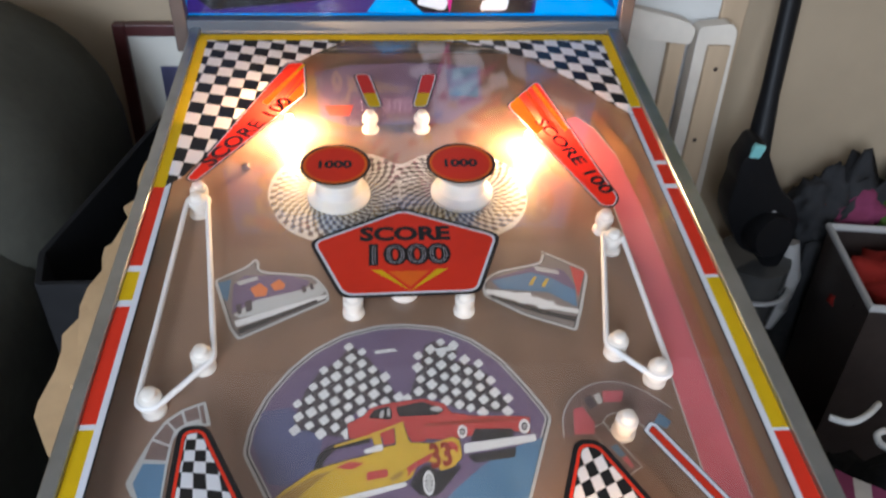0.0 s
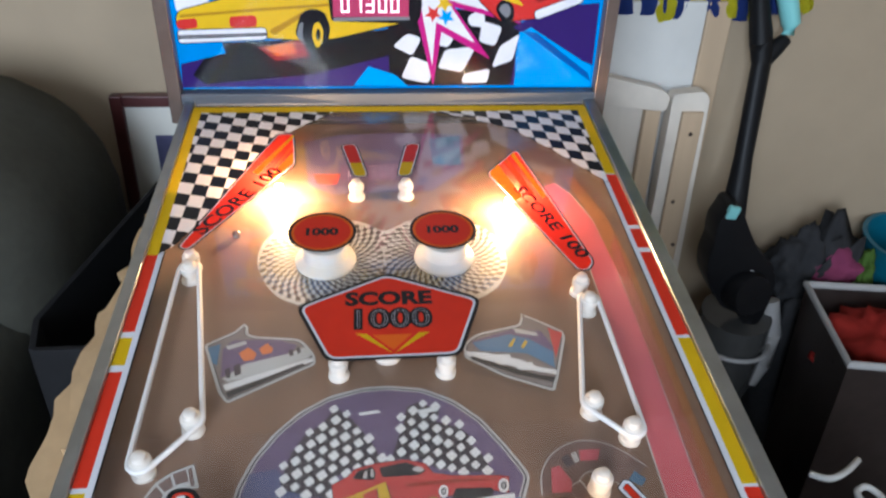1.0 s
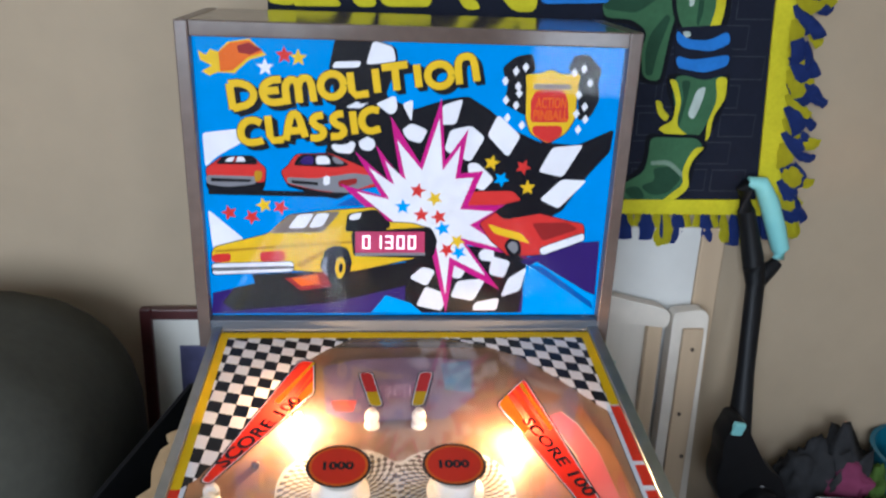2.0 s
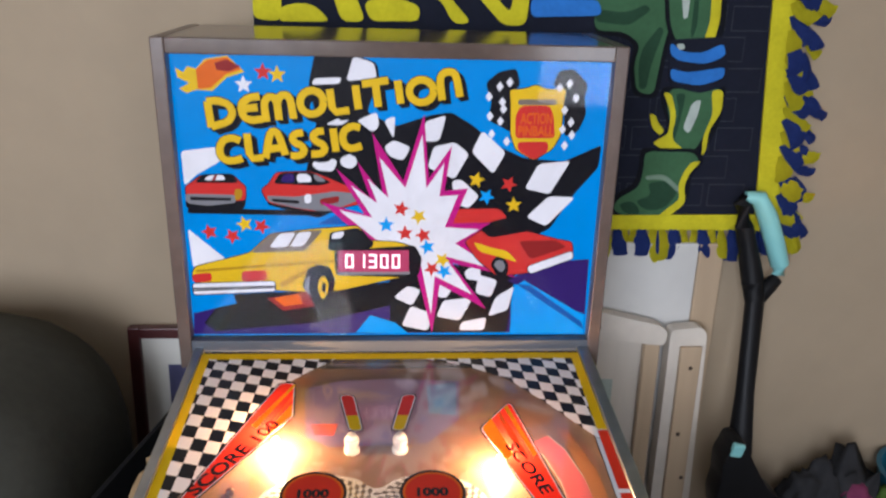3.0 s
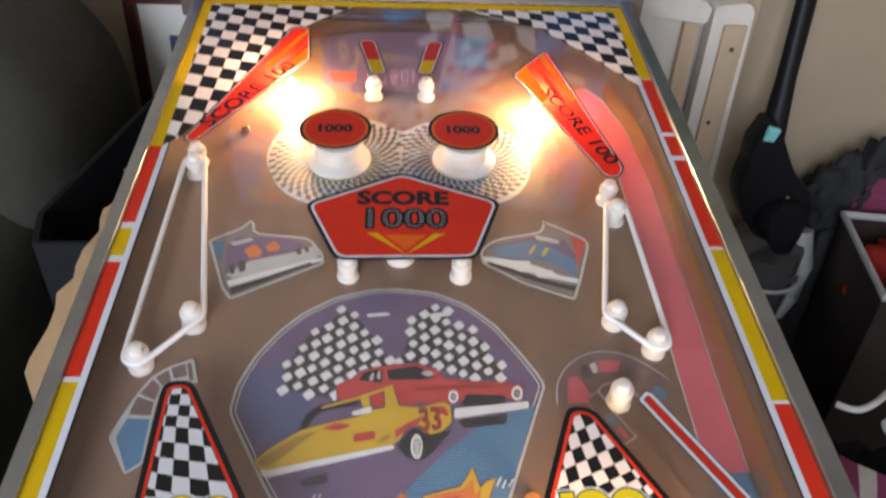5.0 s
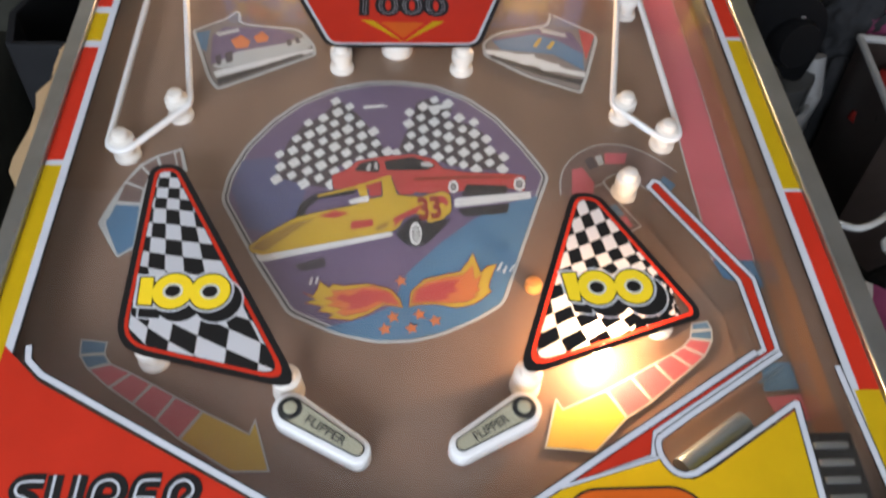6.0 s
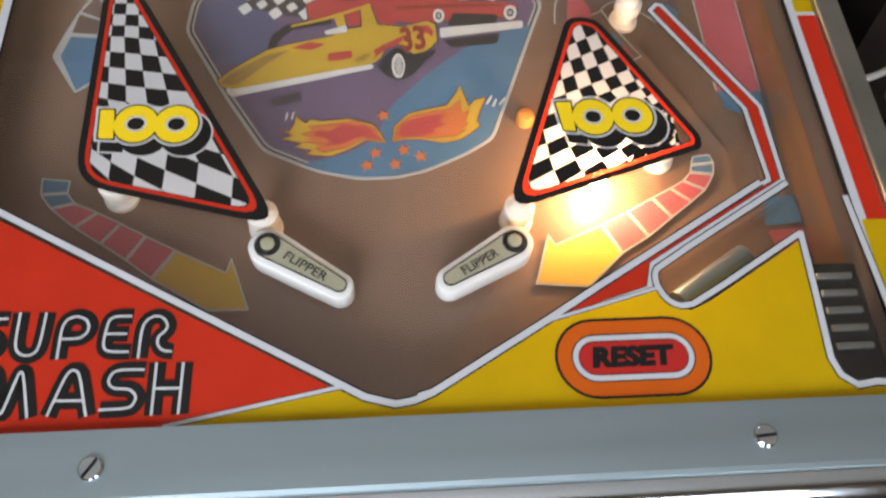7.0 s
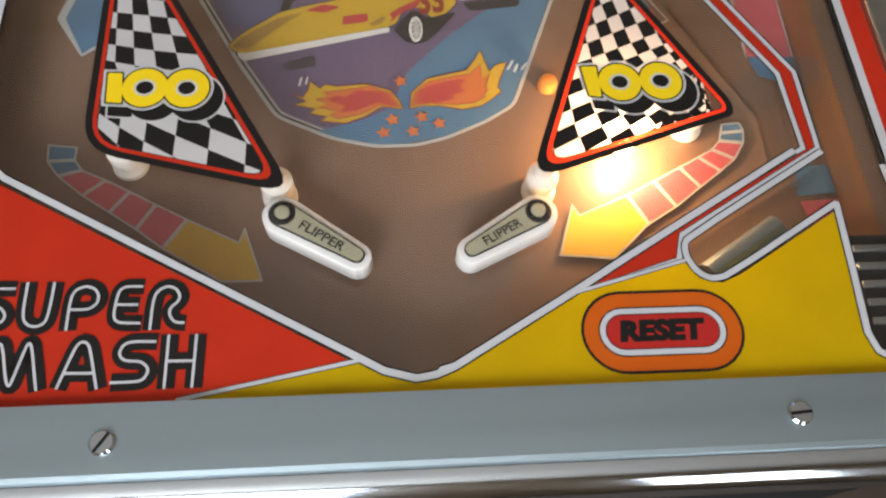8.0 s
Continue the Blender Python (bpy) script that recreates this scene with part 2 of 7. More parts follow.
def prism(pts, z0, z1, bevel=0.0):
    """An outline in the plane, raised from z0 to z1."""
    bm = bmesh.new()
    low = [bm.verts.new((x, y, z0)) for x, y in pts]
    f = bm.faces.new(low)
    up = bmesh.ops.extrude_face_region(bm, geom=[f])
    bmesh.ops.translate(bm, vec=(0, 0, z1 - z0), verts=[v for v in up["geom"] if isinstance(v, bmesh.types.BMVert)])
    bmesh.ops.recalc_face_normals(bm, faces=bm.faces[:])
    if bevel:
        bmesh.ops.bevel(bm, geom=bm.edges[:], offset=bevel, segments=2, profile=0.5, affect="EDGES", clamp_overlap=True)
    bm.normal_update()
    bmesh.ops.triangulate(bm, faces=[g for g in bm.faces if len(g.verts) > 4])
    return bm


def area2(p):
    return sum(a[0] * b[1] - b[0] * a[1] for a, b in zip(p, p[1:] + p[:1]))


def flats(polys, z):
    """Flat printed shapes in one layer."""
    bm = bmesh.new()
    for p in polys:
        p = p if area2(p) > 0 else p[::-1]
        bm.faces.new([bm.verts.new((x, y, z)) for x, y in p])
    bm.normal_update()
    bmesh.ops.triangulate(bm, faces=[g for g in bm.faces if len(g.verts) > 4])
    return bm


def rounded(pts, r, seg=5):
    """The outline with its corners rounded."""
    out = []
    n = len(pts)
    for i in range(n):
        p, a, b = Vector(pts[i]), Vector(pts[i - 1]), Vector(pts[(i + 1) % n])
        d = min(r, (a - p).length * 0.45, (b - p).length * 0.45)
        s, e = p + (a - p).normalized() * d, p + (b - p).normalized() * d
        for k in range(seg + 1):
            t = k / seg
            q = s * (1 - t) ** 2 + p * 2 * t * (1 - t) + e * t * t
            out.append((q.x, q.y))
    return out


def inset(pts, d):
    """The outline moved inwards by d."""
    if area2(pts) < 0:
        pts = pts[::-1]
    out = []
    n = len(pts)
    for i in range(n):
        p, a, b = Vector(pts[i]), Vector(pts[i - 1]), Vector(pts[(i + 1) % n])
        u, v = (p - a).normalized(), (b - p).normalized()
        nu, nv = Vector((-u.y, u.x)), Vector((-v.y, v.x))
        k = (nu + nv) / max(0.25, 1 + nu.dot(nv))
        q = p + k * d
        out.append((q.x, q.y))
    return out


def band(path, w):
    """A line of width w along an open path, as a list of quads."""
    P = [Vector(p) for p in path]
    sides = []
    for i, p in enumerate(P):
        d = (P[min(i + 1, len(P) - 1)] - P[max(i - 1, 0)]).normalized()
        k = Vector((-d.y, d.x)) * w / 2
        sides.append((p + k, p - k))
    return [[tuple(a[0]), tuple(a[1]), tuple(b[1]), tuple(b[0])] for a, b in zip(sides, sides[1:])]


def ring_band(outer, inner):
    """The strip between two outlines of as many points."""
    n = len(outer)
    return [[outer[k], outer[(k + 1) % n], inner[(k + 1) % n], inner[k]] for k in range(n)]


def circle(x, y, rx, ry=None, n=32, a0=0.0, a1=360.0):
    ry = ry or rx
    return [(x + rx * math.cos(radians(a0 + (a1 - a0) * k / n)), y + ry * math.sin(radians(a0 + (a1 - a0) * k / n))) for k in range(n)]


def clip(poly, region):
    """The part of poly inside the convex region."""
    if area2(region) < 0:
        region = region[::-1]
    out = poly
    for a, b in zip(region, region[1:] + region[:1]):
        src, out = out, []
        if not src:
            return []
        side = [(b[0] - a[0]) * (p[1] - a[1]) - (b[1] - a[1]) * (p[0] - a[0]) for p in src]
        for i in range(len(src)):
            p, q, s, e = src[i - 1], src[i], side[i - 1], side[i]
            if (s < 0) != (e < 0):
                t = s / (s - e)
                out.append((p[0] + (q[0] - p[0]) * t, p[1] + (q[1] - p[1]) * t))
            if e >= 0:
                out.append(q)
    return out if len(out) > 2 and abs(area2(out)) > 1e-7 else []


def checks(grid, ni, nj, regions, odd=0):
    """Every second cell of a grid of corners, cut to convex regions."""
    out = []
    for i in range(ni):
        for j in range(nj):
            if (i + j) % 2 == odd:
                cell = [grid(i, j), grid(i + 1, j), grid(i + 1, j + 1), grid(i, j + 1)]
                for r in regions:
                    got = clip(cell, r)
                    if got:
                        out.append(got)
    return out


def star(x, y, r, turn=0.0, n=5):
    return [(x + (r if k % 2 == 0 else r * 0.45) * math.cos(radians(90 + turn + 180 * k / n)), y + (r if k % 2 == 0 else r * 0.45) * math.sin(radians(90 + turn + 180 * k / n))) for k in range(2 * n)]


def lettering(name, words, material, parent, x0, y0, x1, y1, z, turn=0.0, shear=0.0, bold=0.0, outline=0.0, rise=None):
    """Words in the built-in font, fitted into the box that starts at (x0, y0); turn in degrees about that corner."""
    cu = bpy.data.curves.new(name, "FONT")
    cu.body, cu.shear, cu.offset = words, shear, bold
    cu.resolution_u = 3
    if outline:
        cu.fill_mode, cu.bevel_depth, cu.bevel_resolution = "NONE", outline, 0
    tmp = bpy.data.objects.new("tmp", cu)
    scene.collection.objects.link(tmp)
    me = bpy.data.meshes.new_from_object(tmp.evaluated_get(bpy.context.evaluated_depsgraph_get()))
    bpy.data.objects.remove(tmp)
    bpy.data.curves.remove(cu)
    co = np.empty(len(me.vertices) * 3)
    me.vertices.foreach_get("co", co)
    co = co.reshape(-1, 3)
    lo, hi = co.min(0), co.max(0)
    sx, sy = (x1 - x0) / (hi[0] - lo[0]), (y1 - y0) / (hi[1] - lo[1])
    co[:, 0] = (co[:, 0] - lo[0]) * sx
    co[:, 1] = (co[:, 1] - lo[1]) * sy
    co[:, 2] = 0
    me.vertices.foreach_set("co", co.ravel())
    me.materials.clear()
    me.materials.append(material)
    me.name = name
    ob = new(name, me)
    ob.parent = parent
    ob.matrix_basis = pose(x0, y0, z, 0, 0, turn)
    return ob


# ---- the room ----
def wall_slab(name, x0, y0, z0, x1, y1, z1, material=WALL_PAINT, label="plain beige painted plaster wall"):
    ob = part(name, box(x0, y0, z0, x1, y1, z1), material, None, label)
    return tagged(ob, "", "wall", "", "structure")


WALL_Y = 1.295
wall_slab("wall_north", -2.3, WALL_Y, 0, 1.8, WALL_Y + 0.12, 2.5)
# West, east, south walls and ceiling are unseen, added to bounce the daylight.
wall_slab("wall_west", -2.42, -2.02, 0, -2.3, WALL_Y + 0.12, 2.5)


def pierced(name, label, slabs):
    bm = bmesh.new()
    for s in slabs:
        box(*s, bm=bm)
    return tagged(part(name, bm, WALL_PAINT, None, label), "", "wall", "", "structure")


wall_slab("wall_east", 1.8, -2.02, 0, 1.92, WALL_Y + 0.12, 2.5)
pierced("wall_south", "unseen beige wall with openings for the two daylight lamps", [(-2.3, -2.02, 0, -1.35, -1.9, 2.5), (-1.35, -2.02, 0, -0.15, -1.9, 1.15), (-1.35, -2.02, 2.35, -0.15, -1.9, 2.5), (-0.15, -2.02, 0, 0.70, -1.9, 2.5), (1.20, -2.02, 0, 1.8, -1.9, 2.5), (0.70, -2.02, 0, 1.20, -1.9, 0.82), (0.70, -2.02, 1.80, 1.20, -1.9, 2.5)])
tagged(part("floor", box(-2.42, -2.02, -0.05, 1.92, WALL_Y + 0.12, 0), FLOOR_WOOD, None, "dark brown wooden floor"), "", "floor", "", "structure")
tagged(part("ceiling", box(-2.42, -2.02, 2.5, 1.92, WALL_Y + 0.12, 2.56), CEILING_PAINT, None, "plain white ceiling"), "", "ceiling", "", "structure")

# ---- the pinball machine ----
machine = thing("pinball_machine", "racing-themed home pinball machine with lit backglass and clear cover", "pinball machine", MACHINE)
FIELD_Z = -0.034
part("cabinet", box(-0.290, -0.016, -0.26, 0.296, 0.99, -0.05, 0.004), BLACK_PAINT, machine, "dark cabinet body")
side = bmesh.new()
for x0, x1 in ((-0.290, -0.2815), (0.2835, 0.296)):
    box(x0, -0.016, -0.05, x1, 0.96, -0.004, bm=side)
box(-0.2815, -0.016, -0.05, 0.2835, 0.012, -0.004, bm=side)
box(-0.2815, 0.95, -0.05, 0.2835, 0.96, -0.004, bm=side)
part("cabinet_rim", side, BLACK_PAINT, machine, "black inner cabinet walls")
for x in (-0.27, 0.27):
    for y in (0.03, 0.93):
        leg = tube([(x, y, -0.25), (x * 1.08, y, -0.88 - 0.122 * y + 0.005)], [0.02, 0.014], 8)
        part("leg", leg, STEEL, machine, "slim steel leg")
for x0, x1 in ((-0.294, -0.281), (0.283, 0.300)):
    rail = box(x0, 0.004, -0.03, x1, 0.965, 0.0035, 0.0015)
    part("side_rail", rail, RAIL_STEEL, machine, "worn grey steel side rail")

playfield = part("playfield", box(-0.2815, 0.012, -0.05, 0.2835, 0.95, FIELD_Z), FIELD_WOOD, machine, "brown printed playfield board")
cover = part("cover", box(-0.2812, 0.013, -0.0045, 0.2828, 0.949, -0.0015), CLEAR, machine, "clear acrylic cover with printed border")
cover.visible_shadow = False
cover_layer, field_layer, glass_layer = [0], [0], [0]


def top_print(name, material, polys, label=""):
    """A printed shape on the cover."""
    cover_layer[0] += 1
    return part(name, flats(polys if isinstance(polys[0], list) else [polys], -0.0012 + cover_layer[0] * 0.000012), material, cover, label)


def top_each(name, material, polys, label=""):
    """The same for many small shapes, each of them a part."""
    cover_layer[0] += 1
    for p in polys:
        part(name, flats([p], -0.0012 + cover_layer[0] * 0.000012), material, cover, label)


def field_each(name, material, polys, label=""):
    field_layer[0] += 1
    for p in polys:
        part(name, flats([p], FIELD_Z + 0.0002 + field_layer[0] * 0.000012), material, playfield, label)


def field_print(name, material, polys, label=""):
    field_layer[0] += 1
    return part(name, flats(polys if isinstance(polys[0], list) else [polys], FIELD_Z + 0.0002 + field_layer[0] * 0.000012), material, playfield, label)


def field_top():
    """The height of a new layer of ink on the playfield."""
    field_layer[0] += 1
    return FIELD_Z + 0.0002 + field_layer[0] * 0.000012


def cover_top():
    """The height of a new layer of ink on the cover."""
    cover_layer[0] += 1
    return -0.0012 + cover_layer[0] * 0.000012


def within(pts, x, y):
    """Whether a point lies inside an outline."""
    odd = False
    for (xa, ya), (xb, yb) in zip(pts, pts[1:] + pts[:1]):
        if (ya > y) != (yb > y) and x < xa + (y - ya) * (xb - xa) / (yb - ya):
            odd = not odd
    return odd


def emblem(name, material, pts):
    """A shape of the playfield's centre picture, with soft corners and an ink line."""
    pts = pts if name == "emblem_fire" else rounded(pts, 0.0018, 2)
    field_print(name, material, pts)
    if name in ("emblem_car", "emblem_fire"):
        field_print("emblem_ink_line", INK_DEEP if name == "emblem_fire" else INK_SHADE, band(pts + pts[:1], 0.0007))


def soft_path(pts, times=2):
    """An open path with its corners cut round."""
    for _ in range(times):
        mid = []
        for a, b in zip(pts, pts[1:]):
            mid += [(a[0] * 0.78 + b[0] * 0.22, a[1] * 0.78 + b[1] * 0.22), (a[0] * 0.22 + b[0] * 0.78, a[1] * 0.22 + b[1] * 0.78)]
        pts = [pts[0]] + mid + [pts[-1]]
    return pts


def stadium(x0, y0, x1, y1, n=14):
    """A bar with half-round ends."""
    r = (y1 - y0) / 2
    right = [(x1 - r + r * math.cos(radians(-90 + 180 * k / n)), y0 + r + r * math.sin(radians(-90 + 180 * k / n))) for k in range(n + 1)]
    return right + [(x0 + r + r * math.cos(radians(90 + 180 * k / n)), y0 + r + r * math.sin(radians(90 + 180 * k / n))) for k in range(n + 1)]


# lock bar with its rolled edge and two slotted screws
LIP_R = 0.0165
bar = bmesh.new()
prof = [(0.021, -0.002), (0.021, 0.003), (-0.0125, 0.003), (-0.0150, 0.0022), (-0.0160, 0.0008), (-0.0160, -0.030), (-0.0130, -0.030), (-0.0130, -0.004), (0.0, -0.002)]
ends = [[bar.verts.new((x, y, z)) for y, z in prof] for x in (-0.296, 0.302)]
for k in range(len(prof)):
    bar.faces.new((ends[0][k], ends[0][(k + 1) % len(prof)], ends[1][(k + 1) % len(prof)], ends[1][k]))
bar.faces.new(ends[0][::-1]), bar.faces.new(ends[1])
bmesh.ops.recalc_face_normals(bar, faces=bar.faces[:])
lock = part("lock_bar", bar, STEEL, machine, "brushed steel front bar")
lip = bmesh.new()
roll = [(-0.0165 - LIP_R * math.sin(radians(a)), -0.0155 + LIP_R * math.cos(radians(a))) for a in range(0, 121, 10)]
roll += [(-0.0165 - (LIP_R - 0.0015) * math.sin(radians(a)), -0.0155 + (LIP_R - 0.0015) * math.cos(radians(a))) for a in range(120, -1, -10)]
ends = [[lip.verts.new((x, y, z)) for y, z in roll] for x in (-0.296, 0.302)]
for k in range(len(roll)):
    lip.faces.new((ends[0][k], ends[0][(k + 1) % len(roll)], ends[1][(k + 1) % len(roll)], ends[1][k]))
lip.faces.new(ends[0][::-1]), lip.faces.new(ends[1])
bmesh.ops.recalc_face_normals(lip, faces=lip.faces[:])
smooth(part("bar_edge", lip, CHROME, lock, "rolled chrome edge"))
for x in (-0.169, 0.171):
    head = lathe([(0.0062, 0.003), (0.0062, 0.0042), (0.0052, 0.0052), (0.0, 0.0056)][:3], 20)
    smooth(part("screw", head, CHROME, lock, "slotted screw", pose(x, 0.002, 0, 0, 0, 55 if x < 0 else 4)))
    part("slot", box(-0.0054, -0.0008, 0.0045, 0.0054, 0.0008, 0.00535), BLACK_PLASTIC, lock, "", pose(x, 0.002, 0, 0, 0, 55 if x < 0 else 4))

# ---- print on the playfield ----
EIGHT = rounded([(-0.1710, 0.6410), (-0.1610, 0.6910), (-0.0980, 0.7240), (-0.0430, 0.7120), (-0.0200, 0.6890), (0.0070, 0.7120), (0.0590, 0.7230), (0.1130, 0.6910), (0.1270, 0.6340), (0.1070, 0.5800), (0.0530, 0.5540), (-0.0180, 0.5680), (-0.0850, 0.5530), (-0.1450, 0.5770)], 0.03)
field_print("figure_eight", INK_PALE, EIGHT)


def swirl(cx, cy, turn):
    """Rings of curved dark checks round a bumper."""
    out = []
    for ring in range(9):
        r0, r1 = 0.032 + ring * 0.0072, 0.032 + (ring + 1) * 0.0072
        for k in range(40):
            a0 = 9 * k + 5.6 * ring + turn
            a1 = a0 + 4.6
            quad = [(cx + r * math.cos(radians(a)), cy + r * math.sin(radians(a)) * 1.0) for r, a in ((r0, a0), (r0, a1), (r1, a1 + 2.2), (r1, a0 + 2.2))]
            mx = sum(q[0] for q in quad) / 4
            if (mx + 0.022) * (cx + 0.022) > 0 and all(within(EIGHT, q[0], q[1]) for q in quad):
                out.append(quad)
    return out


field_print("swirl_checks", INK_SWIRL, swirl(-0.0900, 0.6420, 0))
field_print("swirl_checks", INK_SWIRL, swirl(0.0480, 0.6430, 3))

RING = rounded([(-0.1595, 0.3122), (-0.1572, 0.3375), (-0.1462, 0.3681), (-0.1280, 0.3965), (-0.1080, 0.4180), (-0.0804, 0.4360), (-0.0482, 0.4454), (-0.0219, 0.4465), (0.0109, 0.4412), (0.0397, 0.4255), (0.0637, 0.4015), (0.0828, 0.3702), (0.0941, 0.3484), (0.0996, 0.3361), (0.0895, 0.3110), (0.0709, 0.2632), (0.0524, 0.2158), (0.0330, 0.2032), (0.0066, 0.1911), (-0.0137, 0.1860), (-0.0388, 0.1856), (-0.0665, 0.1923), (-0.1015, 0.2095), (-0.1277, 0.2526)], 0.006, 3)
field_print("emblem_ring", INK_PALE, RING)
field_print("emblem_ring_line", INK_SHADE, inset(RING, 0.0024))
field_print("emblem_ring", INK_PALE, inset(RING, 0.0040))
field_print("emblem_ground", INK_PURPLE, inset(RING, 0.0054))
emblem("emblem_blue", INK_BLUE, [(-0.0180, 0.2421), (-0.0098, 0.2513), (0.0102, 0.2720), (0.0339, 0.2919), (0.0552, 0.3058), (0.0881, 0.3164), (0.0681, 0.2633), (0.0500, 0.2178), (0.0321, 0.2054), (0.0055, 0.1938), (-0.0175, 0.1888), (-0.0388, 0.1883), (-0.0602, 0.1930), (-0.0755, 0.1988), (-0.0479, 0.2058), (-0.0313, 0.2141), (-0.0235, 0.2271)])
emblem("emblem_dusk", INK_DUSK, [(-0.1524, 0.3229), (-0.1474, 0.3525), (-0.1242, 0.3563), (-0.0952, 0.3226), (-0.0992, 0.2980), (-0.1226, 0.2813), (-0.1367, 0.2847)])
FLAGS = [[(-0.1244, 0.3430), (-0.1155, 0.3761), (-0.1047, 0.3945), (-0.0884, 0.4073), (-0.0736, 0.4293), (-0.0539, 0.4096), (-0.0442, 0.3947), (-0.0332, 0.3762), (-0.0271, 0.3582), (-0.0346, 0.3524), (-0.0526, 0.3524), (-0.0701, 0.3429), (-0.0764, 0.3207), (-0.0953, 0.3244), (-0.1190, 0.3318)], [(-0.0286, 0.3563), (-0.0208, 0.3823), (-0.0143, 0.4012), (-0.0092, 0.4230), (0.0040, 0.4298), (0.0294, 0.4166), (0.0255, 0.4035), (0.0426, 0.3971), (0.0529, 0.3866), (0.0563, 0.3702), (0.0676, 0.3582), (0.0672, 0.3388), (0.0402, 0.3408), (0.0164, 0.3454), (0.0017, 0.3563), (-0.0104, 0.3582)]]
for flag, tilt in zip(FLAGS, (-0.10, 0.12)):
    field_print("emblem_flag", INK_SHADE, [[(x, y - 0.001) for x, y in inset(flag, 0.004)]])
    mid_x, mid_y = sum(p[0] for p in flag) / len(flag), sum(p[1] for p in flag) / len(flag)
    cells = []
    for i in range(-9, 10):
        for j in range(-8, 9):
            if (i + j) % 2 == 0:
                x, y = mid_x + 0.0108 * i + 0.0012 * math.sin(j * 1.3), mid_y + 0.0066 * j + tilt * 0.0108 * i + 0.0016 * math.sin(i * 0.9)
                if within(flag, x, y):
                    g = 0.0055 - 0.0005 * ((i * 3 + j * 5) % 3)
                    cells.append(rounded([(x - g, y + 0.0005), (x - 0.0008, y - g * 1.12), (x + g, y - 0.0005), (x + 0.0008, y + g * 1.12)], 0.0012, 2))
    field_each("flag_check", INK_WHITE, cells)
emblem("emblem_car", INK_RED, [(-0.0757, 0.3373), (-0.0627, 0.3440), (-0.0556, 0.3524), (-0.0376, 0.3571), (-0.0104, 0.3602), (0.0077, 0.3543), (0.0133, 0.3446), (0.0312, 0.3408), (0.0702, 0.3388), (0.0806, 0.3369), (0.0778, 0.3201), (0.0642, 0.3238), (0.0240, 0.3203), (0.0121, 0.3168), (-0.0286, 0.3224), (-0.0736, 0.3225)])
emblem("emblem_window", INK_BLACK, [(-0.0577, 0.3421), (-0.0531, 0.3501), (-0.0400, 0.3540), (-0.0370, 0.3478), (-0.0381, 0.3398)])
emblem("emblem_window", INK_BLACK, [(-0.0340, 0.3524), (-0.0104, 0.3571), (0.0080, 0.3477), (0.0013, 0.3428), (-0.0316, 0.3424)])
emblem("emblem_window_light", INK_PALE, [(-0.0488, 0.3425), (-0.0465, 0.3493), (-0.0442, 0.3501), (-0.0452, 0.3410)])
emblem("emblem_window_light", INK_PALE, [(-0.0420, 0.3440), (-0.0412, 0.3516), (-0.0394, 0.3516), (-0.0387, 0.3425)])
emblem("emblem_window_light", INK_PALE, [(-0.0061, 0.3493), (0.0016, 0.3524), (0.0068, 0.3477), (0.0007, 0.3454)])
emblem("emblem_crease", INK_DEEP, [(-0.0109, 0.3349), (0.0309, 0.3370), (0.0699, 0.3362), (0.0697, 0.3339), (0.0307, 0.3332), (-0.0109, 0.3311)])
emblem("emblem_grille", INK_BLACK, [(0.0318, 0.3277), (0.0645, 0.3264), (0.0626, 0.3165), (0.0267, 0.3156)])
emblem("emblem_shadow", INK_BLACK, [(0.0230, 0.3024), (0.0648, 0.3082), (0.0618, 0.2987), (0.0283, 0.2951)])
emblem("emblem_bumper", INK_WHITE, [(0.0213, 0.3135), (0.0826, 0.3201), (0.0823, 0.3132), (0.0208, 0.3042)])
emblem("emblem_lamp", INK_WHITE, [(0.0255, 0.3251), (0.0239, 0.3202), (0.0207, 0.3182), (0.0177, 0.3202), (0.0166, 0.3251), (0.0181, 0.3301), (0.0214, 0.3322), (0.0244, 0.3301)])
emblem("emblem_lamp", INK_SHADE, [(0.0235, 0.3251), (0.0226, 0.3224), (0.0208, 0.3213), (0.0192, 0.3224), (0.0186, 0.3251), (0.0195, 0.3278), (0.0212, 0.3290), (0.0229, 0.3278)])
emblem("emblem_lamp", INK_PALE, [(0.0224, 0.3251), (0.0219, 0.3236), (0.0209, 0.3230), (0.0200, 0.3236), (0.0197, 0.3251), (0.0202, 0.3266), (0.0211, 0.3272), (0.0221, 0.3266)])
emblem("emblem_lamp", INK_WHITE, [(0.0793, 0.3279), (0.0772, 0.3224), (0.0734, 0.3201), (0.0700, 0.3224), (0.0691, 0.3279), (0.0712, 0.3335), (0.0750, 0.3358), (0.0784, 0.3334)])
emblem("emblem_lamp", INK_SHADE, [(0.0770, 0.3279), (0.0758, 0.3248), (0.0737, 0.3236), (0.0719, 0.3249), (0.0714, 0.3279), (0.0725, 0.3309), (0.0746, 0.3322), (0.0765, 0.3309)])
emblem("emblem_lamp", INK_PALE, [(0.0757, 0.3279), (0.0751, 0.3262), (0.0739, 0.3255), (0.0729, 0.3262), (0.0727, 0.3279), (0.0733, 0.3295), (0.0744, 0.3302), (0.0754, 0.3295)])
emblem("emblem_tyre", INK_BLACK, [(-0.1017, 0.2946), (-0.0985, 0.3084), (-0.0891, 0.3172), (-0.0578, 0.3254), (-0.0561, 0.3181), (-0.0846, 0.3126), (-0.0933, 0.3031), (-0.0956, 0.2952)])
emblem("emblem_tyre", INK_SHADE, [(-0.0997, 0.2507), (-0.0780, 0.2583), (-0.0756, 0.2495), (-0.0932, 0.2454)])
